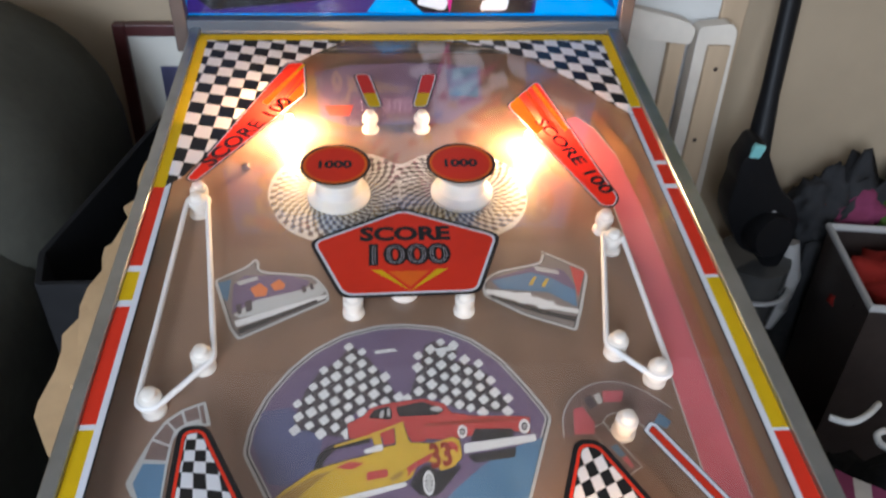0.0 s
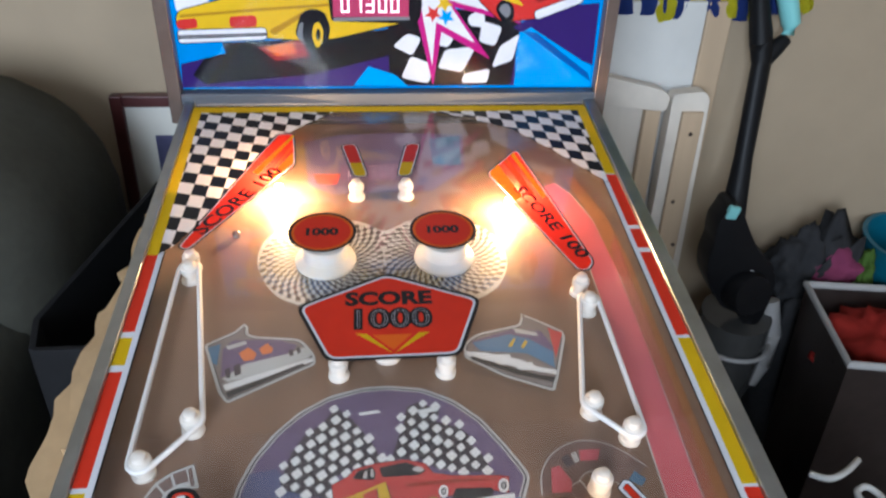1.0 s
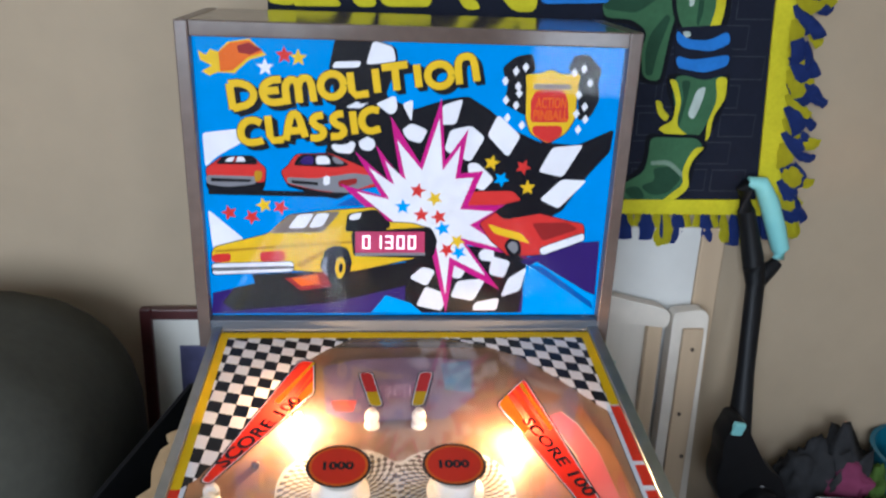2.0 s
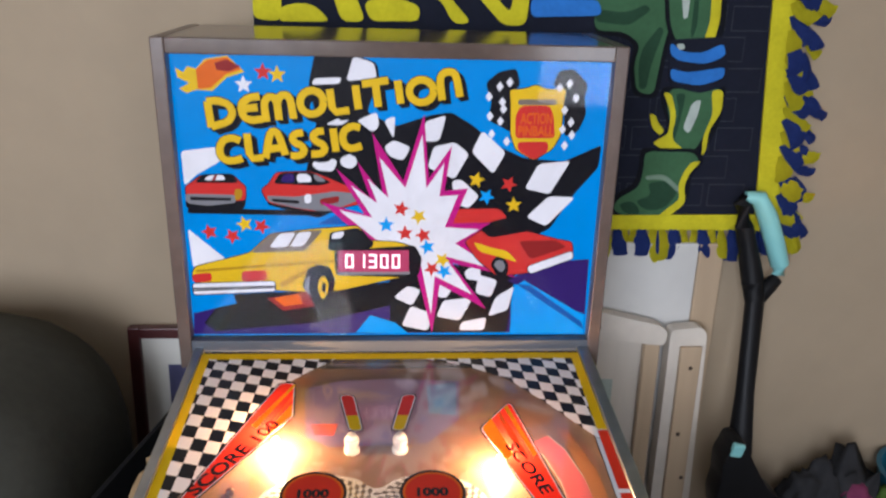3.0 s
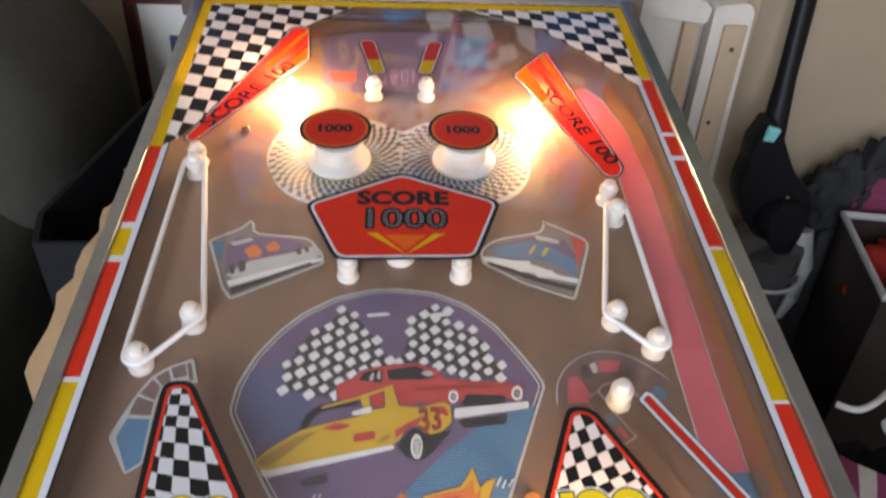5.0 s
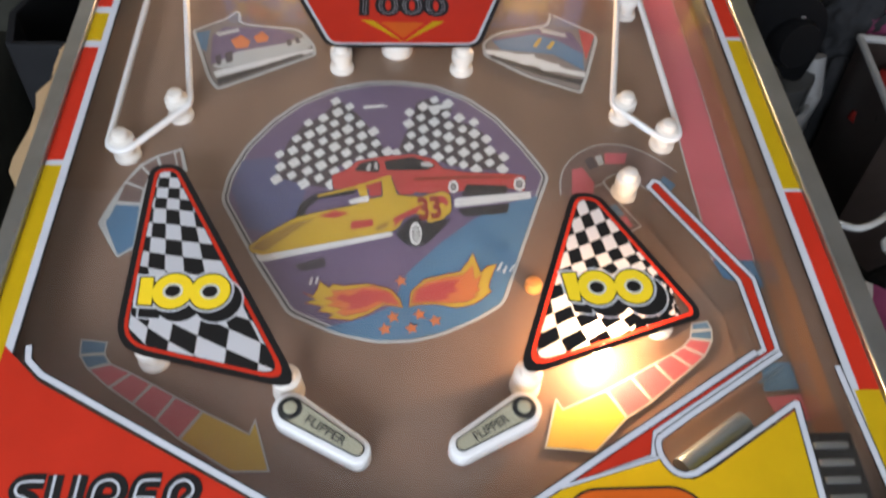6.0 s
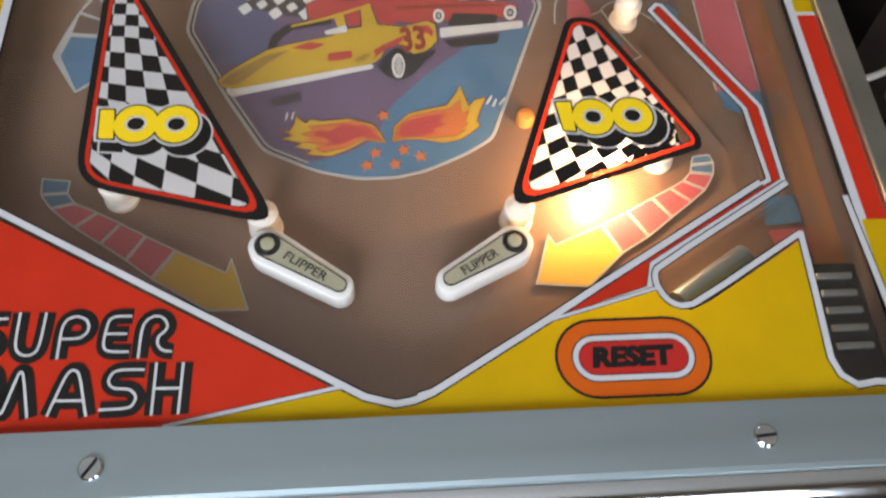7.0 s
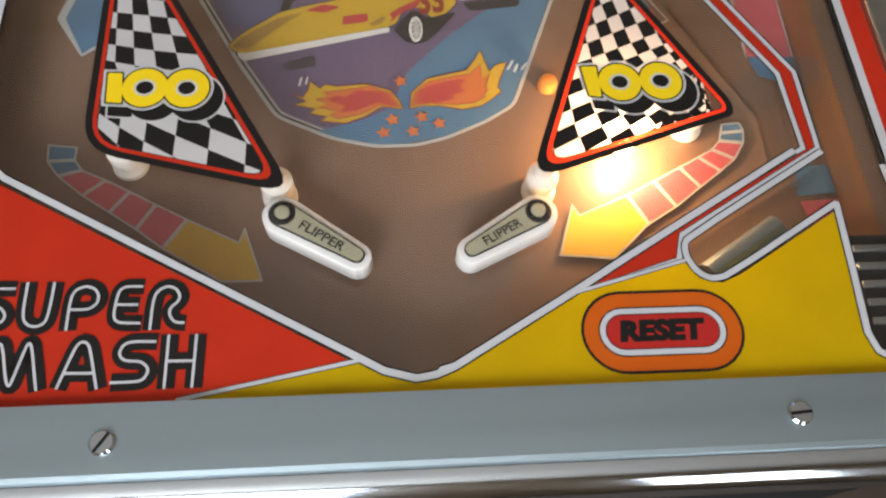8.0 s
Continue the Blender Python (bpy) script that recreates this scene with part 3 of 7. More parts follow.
emblem("emblem_tyre", INK_BLACK, [(-0.0047, 0.2888), (0.0182, 0.2938), (0.0167, 0.2910), (0.0001, 0.2711), (-0.0067, 0.2666), (-0.0177, 0.2689), (-0.0253, 0.2789), (-0.0174, 0.2906)])
emblem("emblem_car", INK_YELLOW, [(-0.1342, 0.2678), (-0.1249, 0.2774), (-0.1017, 0.2946), (-0.0853, 0.3000), (-0.0572, 0.3068), (-0.0459, 0.3131), (-0.0350, 0.3152), (-0.0363, 0.3342), (-0.0286, 0.3368), (-0.0234, 0.3169), (-0.0054, 0.3150), (0.0123, 0.3207), (0.0185, 0.3167), (0.0189, 0.3007), (0.0110, 0.2921), (0.0004, 0.2888), (-0.0036, 0.2956), (-0.0116, 0.2988), (-0.0188, 0.2933), (-0.0225, 0.2852), (-0.0273, 0.2812), (-0.0563, 0.2742), (-0.1231, 0.2594), (-0.1320, 0.2627)])
emblem("emblem_pillar", INK_YELLOW, [(-0.0555, 0.3269), (-0.0491, 0.3290), (-0.0460, 0.3159), (-0.0529, 0.3153)])
emblem("emblem_roof", INK_YELLOW, [(-0.0862, 0.3165), (-0.0578, 0.3254), (-0.0286, 0.3375), (-0.0280, 0.3349), (-0.0577, 0.3225), (-0.0850, 0.3147)])
emblem("emblem_shade", INK_OCHRE, [(-0.1323, 0.2652), (-0.1246, 0.2741), (-0.1027, 0.2895), (-0.0849, 0.2945), (-0.0982, 0.2844), (-0.1208, 0.2635)])
emblem("emblem_seat", INK_RED, [(-0.0461, 0.3254), (-0.0368, 0.3275), (-0.0356, 0.3166), (-0.0451, 0.3152)])
emblem("emblem_seat", INK_RED, [(-0.0263, 0.3316), (-0.0145, 0.3289), (-0.0095, 0.3172), (-0.0217, 0.3169)])
emblem("emblem_mirror", INK_WHITE, [(-0.0622, 0.3110), (-0.0460, 0.3167), (-0.0453, 0.3102), (-0.0601, 0.3075)])
emblem("emblem_hood", INK_RED, [(-0.0845, 0.2958), (-0.0726, 0.3013), (-0.0604, 0.2991), (-0.0709, 0.2937)])
emblem("emblem_panel", INK_RED, [(-0.0590, 0.2909), (-0.0422, 0.2932), (-0.0421, 0.2860), (-0.0593, 0.2831)])
emblem("emblem_flame", INK_RED, [(-0.0281, 0.2924), (-0.0201, 0.2982), (-0.0115, 0.3030), (-0.0042, 0.3072), (-0.0081, 0.2988), (-0.0173, 0.2947), (-0.0230, 0.2893), (-0.0276, 0.2839), (-0.0253, 0.2893)])
emblem("emblem_flame", INK_RED, [(0.0021, 0.3143), (0.0121, 0.3164), (0.0165, 0.3106), (0.0150, 0.3042), (0.0118, 0.3092), (0.0065, 0.3071), (0.0049, 0.3107)])
emblem("emblem_flame", INK_OCHRE, [(-0.0412, 0.2840), (-0.0343, 0.2894), (-0.0287, 0.2907), (-0.0331, 0.2839), (-0.0393, 0.2820)])
lettering("emblem_number", "33", INK_DEEP, playfield, -0.0066, 0.2912, 0.0120, 0.3142, field_top(), 8, 0.1, 0.04)
emblem("emblem_wheel", INK_BLACK, [(-0.0186, 0.2838), (-0.0159, 0.2923), (-0.0099, 0.2957), (-0.0038, 0.2905), (-0.0030, 0.2787), (-0.0061, 0.2679), (-0.0111, 0.2653), (-0.0160, 0.2699)])
emblem("emblem_rim", INK_WHITE, [(-0.0052, 0.2787), (-0.0060, 0.2731), (-0.0078, 0.2690), (-0.0102, 0.2676), (-0.0125, 0.2691), (-0.0142, 0.2732), (-0.0147, 0.2788), (-0.0140, 0.2845), (-0.0122, 0.2887), (-0.0097, 0.2902), (-0.0074, 0.2886), (-0.0057, 0.2844)])
emblem("emblem_rim", INK_SHADE, [(-0.0065, 0.2787), (-0.0070, 0.2745), (-0.0083, 0.2714), (-0.0099, 0.2703), (-0.0115, 0.2715), (-0.0126, 0.2745), (-0.0129, 0.2788), (-0.0124, 0.2830), (-0.0112, 0.2862), (-0.0095, 0.2873), (-0.0079, 0.2861), (-0.0068, 0.2830)])
field_print("emblem_spoke", INK_PALE, [(-0.0067, 0.2777), (-0.0066, 0.2797), (-0.0128, 0.2798), (-0.0128, 0.2778)])
field_print("emblem_spoke", INK_PALE, [(-0.0078, 0.2733), (-0.0068, 0.2748), (-0.0116, 0.2843), (-0.0126, 0.2827)])
field_print("emblem_spoke", INK_PALE, [(-0.0097, 0.2709), (-0.0081, 0.2715), (-0.0097, 0.2867), (-0.0113, 0.2861)])
field_print("emblem_spoke", INK_PALE, [(-0.0116, 0.2715), (-0.0100, 0.2709), (-0.0078, 0.2861), (-0.0094, 0.2867)])
field_print("emblem_spoke", INK_PALE, [(-0.0128, 0.2749), (-0.0118, 0.2733), (-0.0066, 0.2826), (-0.0076, 0.2843)])
emblem("emblem_bumper", INK_WHITE, [(-0.1281, 0.2614), (-0.1231, 0.2600), (-0.0563, 0.2748), (-0.0281, 0.2809), (-0.0270, 0.2769), (-0.0562, 0.2696), (-0.1225, 0.2538), (-0.1264, 0.2557)])
emblem("emblem_fire", INK_YELLOW, [(-0.0919, 0.2274), (-0.0842, 0.2244), (-0.0812, 0.2302), (-0.0800, 0.2368), (-0.0734, 0.2307), (-0.0704, 0.2343), (-0.0630, 0.2324), (-0.0446, 0.2342), (-0.0287, 0.2290), (-0.0230, 0.2212), (-0.0205, 0.2139), (-0.0339, 0.2164), (-0.0442, 0.2094), (-0.0568, 0.2040), (-0.0734, 0.2059), (-0.0685, 0.2092), (-0.0806, 0.2117), (-0.0757, 0.2150), (-0.0902, 0.2187), (-0.0816, 0.2209)])
emblem("emblem_fire", INK_ORANGE, [(-0.0761, 0.2225), (-0.0691, 0.2242), (-0.0717, 0.2283), (-0.0628, 0.2288), (-0.0419, 0.2321), (-0.0287, 0.2266), (-0.0220, 0.2154), (-0.0345, 0.2179), (-0.0468, 0.2109), (-0.0615, 0.2074), (-0.0672, 0.2104), (-0.0633, 0.2137), (-0.0747, 0.2162), (-0.0689, 0.2190)])
emblem("emblem_ember", INK_RED, [(-0.0690, 0.2213), (-0.0640, 0.2262), (-0.0580, 0.2235), (-0.0498, 0.2298), (-0.0314, 0.2272), (-0.0236, 0.2160), (-0.0366, 0.2197), (-0.0494, 0.2135), (-0.0617, 0.2120), (-0.0567, 0.2173)])
emblem("emblem_fire", INK_YELLOW, [(-0.0163, 0.2142), (-0.0148, 0.2270), (-0.0047, 0.2374), (0.0115, 0.2417), (0.0219, 0.2441), (0.0279, 0.2525), (0.0323, 0.2604), (0.0353, 0.2492), (0.0370, 0.2427), (0.0418, 0.2482), (0.0494, 0.2506), (0.0443, 0.2383), (0.0415, 0.2304), (0.0438, 0.2268), (0.0364, 0.2204), (0.0300, 0.2158), (0.0180, 0.2131), (0.0025, 0.2162), (-0.0079, 0.2163)])
emblem("emblem_fire", INK_ORANGE, [(-0.0147, 0.2167), (-0.0124, 0.2270), (-0.0032, 0.2352), (0.0130, 0.2393), (0.0239, 0.2410), (0.0315, 0.2493), (0.0317, 0.2369), (0.0374, 0.2408), (0.0335, 0.2308), (0.0360, 0.2287), (0.0297, 0.2228), (0.0340, 0.2234), (0.0252, 0.2182), (0.0130, 0.2172), (-0.0027, 0.2183)])
emblem("emblem_ember", INK_RED, [(-0.0126, 0.2190), (-0.0097, 0.2284), (-0.0006, 0.2334), (0.0113, 0.2362), (0.0221, 0.2373), (0.0158, 0.2308), (0.0215, 0.2277), (0.0107, 0.2243), (0.0143, 0.2213), (0.0026, 0.2188)])
for x, y in [(-0.0216, 0.2361), (-0.0275, 0.2061), (-0.0333, 0.1964), (-0.0148, 0.1969), (-0.0089, 0.2080), (0.0020, 0.2028)]:
    field_print("small_star", INK_ORANGE, star(x, y, 0.0052, 12))
field_print("scribble_bar", INK_WHITE, [(-0.0876, 0.2333), (-0.0862, 0.2399), (-0.0849, 0.2396), (-0.0863, 0.2330)])
field_print("scribble_bar", INK_WHITE, [(-0.0835, 0.2344), (-0.0820, 0.2404), (-0.0810, 0.2401), (-0.0822, 0.2338)])
field_print("scribble_bar", INK_WHITE, [(0.0486, 0.2444), (0.0531, 0.2522), (0.0544, 0.2515), (0.0502, 0.2438)])
field_print("scribble_bar", INK_WHITE, [(0.0528, 0.2428), (0.0561, 0.2490), (0.0575, 0.2487), (0.0544, 0.2419)])
field_print("scribble_bar", INK_WHITE, [(0.0579, 0.2443), (0.0626, 0.2505), (0.0633, 0.2489), (0.0588, 0.2430)])
field_print("scribble_bar", INK_WHITE, [(-0.0524, 0.4139), (-0.0349, 0.4162), (-0.0301, 0.4132), (-0.0507, 0.4105)])
field_print("scribble_bar", INK_WHITE, [(0.0035, 0.4142), (0.0230, 0.4178), (0.0240, 0.4126), (0.0053, 0.4090)])

# two car badges beside the target
BADGE = rounded([(-0.2084, 0.5092), (-0.1960, 0.5174), (-0.1793, 0.5274), (-0.1710, 0.5399), (-0.1655, 0.5325), (-0.1663, 0.5235), (-0.1593, 0.5196), (-0.1136, 0.5138), (-0.1073, 0.5083), (-0.0963, 0.4920), (-0.0939, 0.4775), (-0.1764, 0.4313), (-0.1862, 0.4459)], 0.004, 2)
field_print("badge_edge", INK_PALE, BADGE)
field_print("badge_line", INK_SHADE, inset(BADGE, 0.0030))
field_print("badge_ground", INK_GREY, inset(BADGE, 0.0040))
BADGE = rounded([(0.0561, 0.4963), (0.0656, 0.5072), (0.0758, 0.5134), (0.1190, 0.5236), (0.1239, 0.5358), (0.1230, 0.5418), (0.1391, 0.5310), (0.1648, 0.5127), (0.1659, 0.5026), (0.1489, 0.4524), (0.1400, 0.4300), (0.0935, 0.4512), (0.0561, 0.4788)], 0.004, 2)
field_print("badge_edge", INK_PALE, BADGE)
field_print("badge_line", INK_SHADE, inset(BADGE, 0.0030))
field_print("badge_ground", INK_GREY, inset(BADGE, 0.0040))
field_print("badge_sky", INK_BLUE, [(-0.2041, 0.5053), (-0.1918, 0.5102), (-0.1917, 0.4805), (-0.1970, 0.4853)])
field_print("badge_roof", INK_PURPLE, [(-0.1890, 0.5016), (-0.1798, 0.5144), (-0.1348, 0.5135), (-0.1142, 0.5046), (-0.1199, 0.4928), (-0.1626, 0.4808), (-0.1858, 0.4639)])
field_print("badge_glass", INK_PALE, [(-0.1866, 0.5064), (-0.1678, 0.5130), (-0.1647, 0.5091), (-0.1832, 0.5009)])
field_print("badge_number", INK_ORANGE, [(-0.1722, 0.4960), (-0.1633, 0.5039), (-0.1545, 0.4951), (-0.1561, 0.4866), (-0.1657, 0.4850)])
field_print("badge_number", INK_ORANGE, [(-0.1525, 0.5013), (-0.1449, 0.5086), (-0.1384, 0.5015), (-0.1394, 0.4953), (-0.1480, 0.4929)])
field_print("badge_hood", INK_PALE, [(-0.1652, 0.4808), (-0.1200, 0.4940), (-0.1048, 0.5028), (-0.0984, 0.4920), (-0.1036, 0.4834), (-0.1630, 0.4623), (-0.1776, 0.4585), (-0.1843, 0.4621)])
field_print("badge_lamp", INK_SHADE, [(-0.1835, 0.4742), (-0.1789, 0.4780), (-0.1764, 0.4647), (-0.1796, 0.4625)])
field_print("badge_lamp", INK_SHADE, [(-0.1752, 0.4788), (-0.1693, 0.4826), (-0.1668, 0.4685), (-0.1724, 0.4655)])
field_print("badge_lamp", INK_SHADE, [(-0.1228, 0.4967), (-0.1191, 0.4995), (-0.1166, 0.4909), (-0.1206, 0.4890)])
field_print("badge_lamp", INK_SHADE, [(-0.1152, 0.5003), (-0.1122, 0.5023), (-0.1095, 0.4941), (-0.1131, 0.4925)])
field_print("badge_bumper", INK_WHITE, [(-0.1825, 0.4548), (-0.1036, 0.4842), (-0.0980, 0.4858), (-0.0972, 0.4812), (-0.1790, 0.4474)])
field_print("badge_shadow", INK_BLACK, [(-0.1783, 0.4453), (-0.1072, 0.4796), (-0.1057, 0.4759), (-0.1758, 0.4383)])
field_print("badge_corner", INK_RED, [(0.1497, 0.5178), (0.1636, 0.5090), (0.1502, 0.4742), (0.1501, 0.4904)])
field_print("badge_roof", INK_PURPLE, [(0.0651, 0.5012), (0.1121, 0.5173), (0.1419, 0.5124), (0.1496, 0.4904), (0.1467, 0.4635), (0.1240, 0.4823), (0.0709, 0.4895)])
field_print("badge_roof", INK_BLUE, [(0.0663, 0.4992), (0.1070, 0.5098), (0.1267, 0.5020), (0.1484, 0.4826), (0.1465, 0.4605), (0.1212, 0.4815), (0.0734, 0.4875)])
field_print("badge_glass", INK_PALE, [(0.1123, 0.5189), (0.1362, 0.5111), (0.1368, 0.5054), (0.1141, 0.5116)])
field_print("badge_number", INK_YELLOW, [(0.1031, 0.4930), (0.1104, 0.5038), (0.1130, 0.5027), (0.1061, 0.4907)])
field_print("badge_number", INK_YELLOW, [(0.1155, 0.4900), (0.1220, 0.5004), (0.1251, 0.4988), (0.1188, 0.4885)])
field_print("badge_bumper", INK_WHITE, [(0.0586, 0.4874), (0.0785, 0.4849), (0.1121, 0.4737), (0.1292, 0.4626), (0.1471, 0.4579), (0.1456, 0.4516), (0.1284, 0.4566), (0.1056, 0.4646), (0.0594, 0.4808)])
field_print("badge_lamp", INK_WHITE, [(0.0876, 0.4819), (0.1036, 0.4813), (0.1029, 0.4687), (0.0926, 0.4660), (0.0865, 0.4712)])
field_print("badge_lamp", INK_WHITE, [(0.1064, 0.4706), (0.1248, 0.4689), (0.1234, 0.4588), (0.1076, 0.4594)])
field_print("badge_shadow", INK_BLACK, [(0.0634, 0.4808), (0.0851, 0.4704), (0.1277, 0.4522), (0.1434, 0.4480), (0.1413, 0.4414), (0.1069, 0.4535), (0.0630, 0.4755)])

# long pink lane stripe beside the shooter lane
stripe = [(0.1970, 0.7800), (0.2130, 0.7550), (0.2280, 0.7000), (0.2340, 0.6200), (0.2340, 0.4820), (0.2310, 0.3460), (0.2300, 0.2520)]
field_print("lane_stripe_edge", INK_PALE, band(stripe, 0.034))
field_print("lane_stripe", INK_PINK, band(stripe, 0.031))
field_print("lane_block", INK_BLUE, [(0.2140, 0.2520), (0.2450, 0.2520), (0.2470, 0.2270), (0.2180, 0.2360)])
field_print("lane_block", INK_BLUE, [(0.2270, 0.1660), (0.2470, 0.1660), (0.2480, 0.1460), (0.2230, 0.1440)])
field_print("lane_block", INK_PINK, [(0.2230, 0.1400), (0.2480, 0.1420), (0.2490, 0.1230), (0.2270, 0.1240)])


def arrow(inner, outer, head, fills):
    """A curved row of blocks between two edges, which ends in an arrow head."""
    quads = [[inner[k], outer[k], outer[k + 1], inner[k + 1]] for k in range(len(inner) - 1)]
    field_print("arrow_edge", INK_PALE, quads)
    field_print("arrow_edge", INK_PALE, head)
    for q, m in zip(quads, fills):
        field_print("arrow_block", m, inset(q, 0.0012))
    field_print("arrow_head", INK_YELLOW, inset(head, 0.0013))


arrow([(-0.2188, 0.1894), (-0.2191, 0.1802), (-0.2138, 0.1730), (-0.1991, 0.1660), (-0.1843, 0.1579), (-0.1683, 0.1487), (-0.1494, 0.1384)], [(-0.2372, 0.1918), (-0.2362, 0.1794), (-0.2287, 0.1690), (-0.2124, 0.1551), (-0.1953, 0.1434), (-0.1788, 0.1318), (-0.1625, 0.1190)], [(-0.1494, 0.1384), (-0.1191, 0.1227), (-0.1160, 0.1326), (-0.1037, 0.0969), (-0.1274, 0.0970), (-0.1625, 0.1190)], [INK_BLUE, INK_BLUE, INK_PINK, INK_PINK, INK_PINK, INK_PINK])
arrow([(0.1848, 0.1983), (0.1824, 0.1912), (0.1805, 0.1856), (0.1743, 0.1793), (0.1646, 0.1739), (0.1511, 0.1669), (0.1330, 0.1573), (0.1146, 0.1479)], [(0.1972, 0.1997), (0.1990, 0.1928), (0.1970, 0.1834), (0.1890, 0.1715), (0.1778, 0.1627), (0.1623, 0.1515), (0.1447, 0.1382), (0.1256, 0.1270)], [(0.1146, 0.1479), (0.0838, 0.1349), (0.0799, 0.1429), (0.0679, 0.1077), (0.1012, 0.1046), (0.1256, 0.1270)], [INK_BLUE, INK_BLUE, INK_PINK, INK_PINK, INK_PINK, INK_PINK, INK_PINK])
# fan badges above the slingshots
field_print("fan_edge", INK_PALE, rounded([(-0.1956, 0.3647), (-0.2139, 0.3569), (-0.2259, 0.3468), (-0.2340, 0.3296), (-0.2409, 0.3092), (-0.2465, 0.2893), (-0.2264, 0.2573), (-0.2155, 0.2658), (-0.2165, 0.3041), (-0.2164, 0.3295), (-0.2029, 0.3401), (-0.1874, 0.3395)], 0.002, 2))
field_print("fan_block", INK_FAN, [(-0.1970, 0.3613), (-0.1917, 0.3422), (-0.1950, 0.3422), (-0.2000, 0.3591)])
field_print("fan_block", INK_FAN, [(-0.2018, 0.3597), (-0.2123, 0.3550), (-0.2078, 0.3441), (-0.1975, 0.3470)])
field_print("fan_block", INK_FAN, [(-0.2140, 0.3533), (-0.2229, 0.3455), (-0.2160, 0.3374), (-0.2095, 0.3422)])
field_print("fan_block", INK_FAN, [(-0.2242, 0.3436), (-0.2320, 0.3296), (-0.2186, 0.3231), (-0.2169, 0.3356)])
field_print("fan_block", INK_FAN, [(-0.2331, 0.3270), (-0.2359, 0.3102), (-0.2189, 0.3086), (-0.2188, 0.3213)])
field_print("fan_arrow", INK_BLUE, [(-0.2360, 0.3067), (-0.2407, 0.2893), (-0.2262, 0.2600), (-0.2170, 0.2680), (-0.2186, 0.3052)])
TURN = soft_path([(0.1224, 0.3135), (0.1242, 0.3314), (0.1337, 0.3454), (0.1487, 0.3537), (0.1636, 0.3530), (0.1770, 0.3447), (0.1870, 0.3345), (0.1936, 0.3278)], 2)
field_print("turn_edge", INK_PALE, band(TURN, 0.0345))
field_print("turn_ground", INK_FAN, band(TURN, 0.0322))
field_print("turn_edge", INK_PALE, band([(0.1365, 0.3254), (0.1443, 0.3071), (0.1538, 0.2894), (0.1592, 0.2803)], 0.0150))
field_print("turn_ground", INK_FAN, band([(0.1362, 0.3241), (0.1442, 0.3064), (0.1539, 0.2897), (0.1589, 0.2815)], 0.0128))
field_print("turn_segment", INK_PINK, [(0.1189, 0.3421), (0.1273, 0.3441), (0.1348, 0.3280), (0.1323, 0.3167), (0.1150, 0.3168)])
field_print("turn_segment", INK_SHADE, [(0.1302, 0.3523), (0.1374, 0.3564), (0.1410, 0.3454), (0.1333, 0.3414)])
field_print("turn_segment", INK_PINK, [(0.1484, 0.3599), (0.1677, 0.3599), (0.1632, 0.3481), (0.1469, 0.3482)])
field_print("turn_segment", INK_BLUE, [(0.1931, 0.3352), (0.2017, 0.3258), (0.1952, 0.3187), (0.1862, 0.3259)])
field_print("turn_segment", INK_PALE, [(0.1395, 0.3558), (0.1449, 0.3585), (0.1463, 0.3482), (0.1416, 0.3461)])
field_print("turn_segment", INK_BLUE, [(0.1424, 0.3039), (0.1488, 0.3061), (0.1538, 0.2955), (0.1483, 0.2937)])
field_print("turn_segment", INK_PINK, [(0.1498, 0.2924), (0.1548, 0.2942), (0.1584, 0.2839), (0.1552, 0.2833)])
field_print("lane_floor", LANE_WOOD, [(0.2480, 0.030), (0.2690, 0.030), (0.2690, 0.620), (0.2620, 0.720), (0.2400, 0.800), (0.2270, 0.800), (0.2440, 0.700), (0.2500, 0.600)])
# purple print behind the two top gates; its middle paints in the backglass reflection
field_print("top_plate_reflection", INK_PURPLE, [(-0.1280, 0.8970), (-0.1160, 0.7910), (-0.0830, 0.7690), (0.0460, 0.7740), (0.0930, 0.8240), (0.1000, 0.9150), (-0.0000, 0.9220), (-0.0800, 0.9160)])
field_print("plate_patch", INK_BLUE, [(0.0500, 0.9040), (0.0950, 0.9100), (0.0890, 0.8340), (0.0510, 0.8380)])
field_print("plate_patch", INK_RED, [(-0.1110, 0.8160), (-0.0740, 0.8170), (-0.0790, 0.7920), (-0.1040, 0.7940)])

# ---- print on the cover ----
for side_x, parts_y in ((-1, [(0.942, 0.617, TOP_YELLOW), (0.617, 0.500, TOP_RED), (0.492, 0.456, TOP_YELLOW), (0.448, 0.324, TOP_RED), (0.319, 0.120, TOP_YELLOW)]), (1, [(0.942, 0.762, TOP_YELLOW), (0.760, 0.652, TOP_RED), (0.645, 0.610, TOP_RED), (0.602, 0.470, TOP_RED), (0.466, 0.296, TOP_YELLOW), (0.293, 0.128, TOP_RED), (0.125, 0.022, TOP_YELLOW)])):
    x0, x1 = (-0.2808, -0.2685) if side_x < 0 else (0.2690, 0.2825)
    y1, y0 = (0.635, 0.150) if side_x < 0 else (0.765, 0.032)
    top_print("border_line", TOP_BLACK, [(x1 if side_x < 0 else x0, y0), (x1 if side_x < 0 else x0, y1), ((x1 + 0.007) if side_x < 0 else (x0 - 0.007), y1 - 0.012), ((x1 + 0.007) if side_x < 0 else (x0 - 0.007), y0)])
    top_print("border_line", TOP_SILVER, [(x0, y0), (x0, y1 + 0.1), (x1, y1 + 0.1), (x1 + 0.0055, y1 - 0.008), (x1 + 0.0055, y0)] if side_x < 0 else [(x1, y0), (x1, y1 + 0.1), (x0, y1 + 0.1), (x0 - 0.0055, y1 - 0.008), (x0 - 0.0055, y0)])
    for a, b, m in parts_y:
        top_print("border_block", m, [(x0, a), (x1, a), (x1, b), (x0, b)])
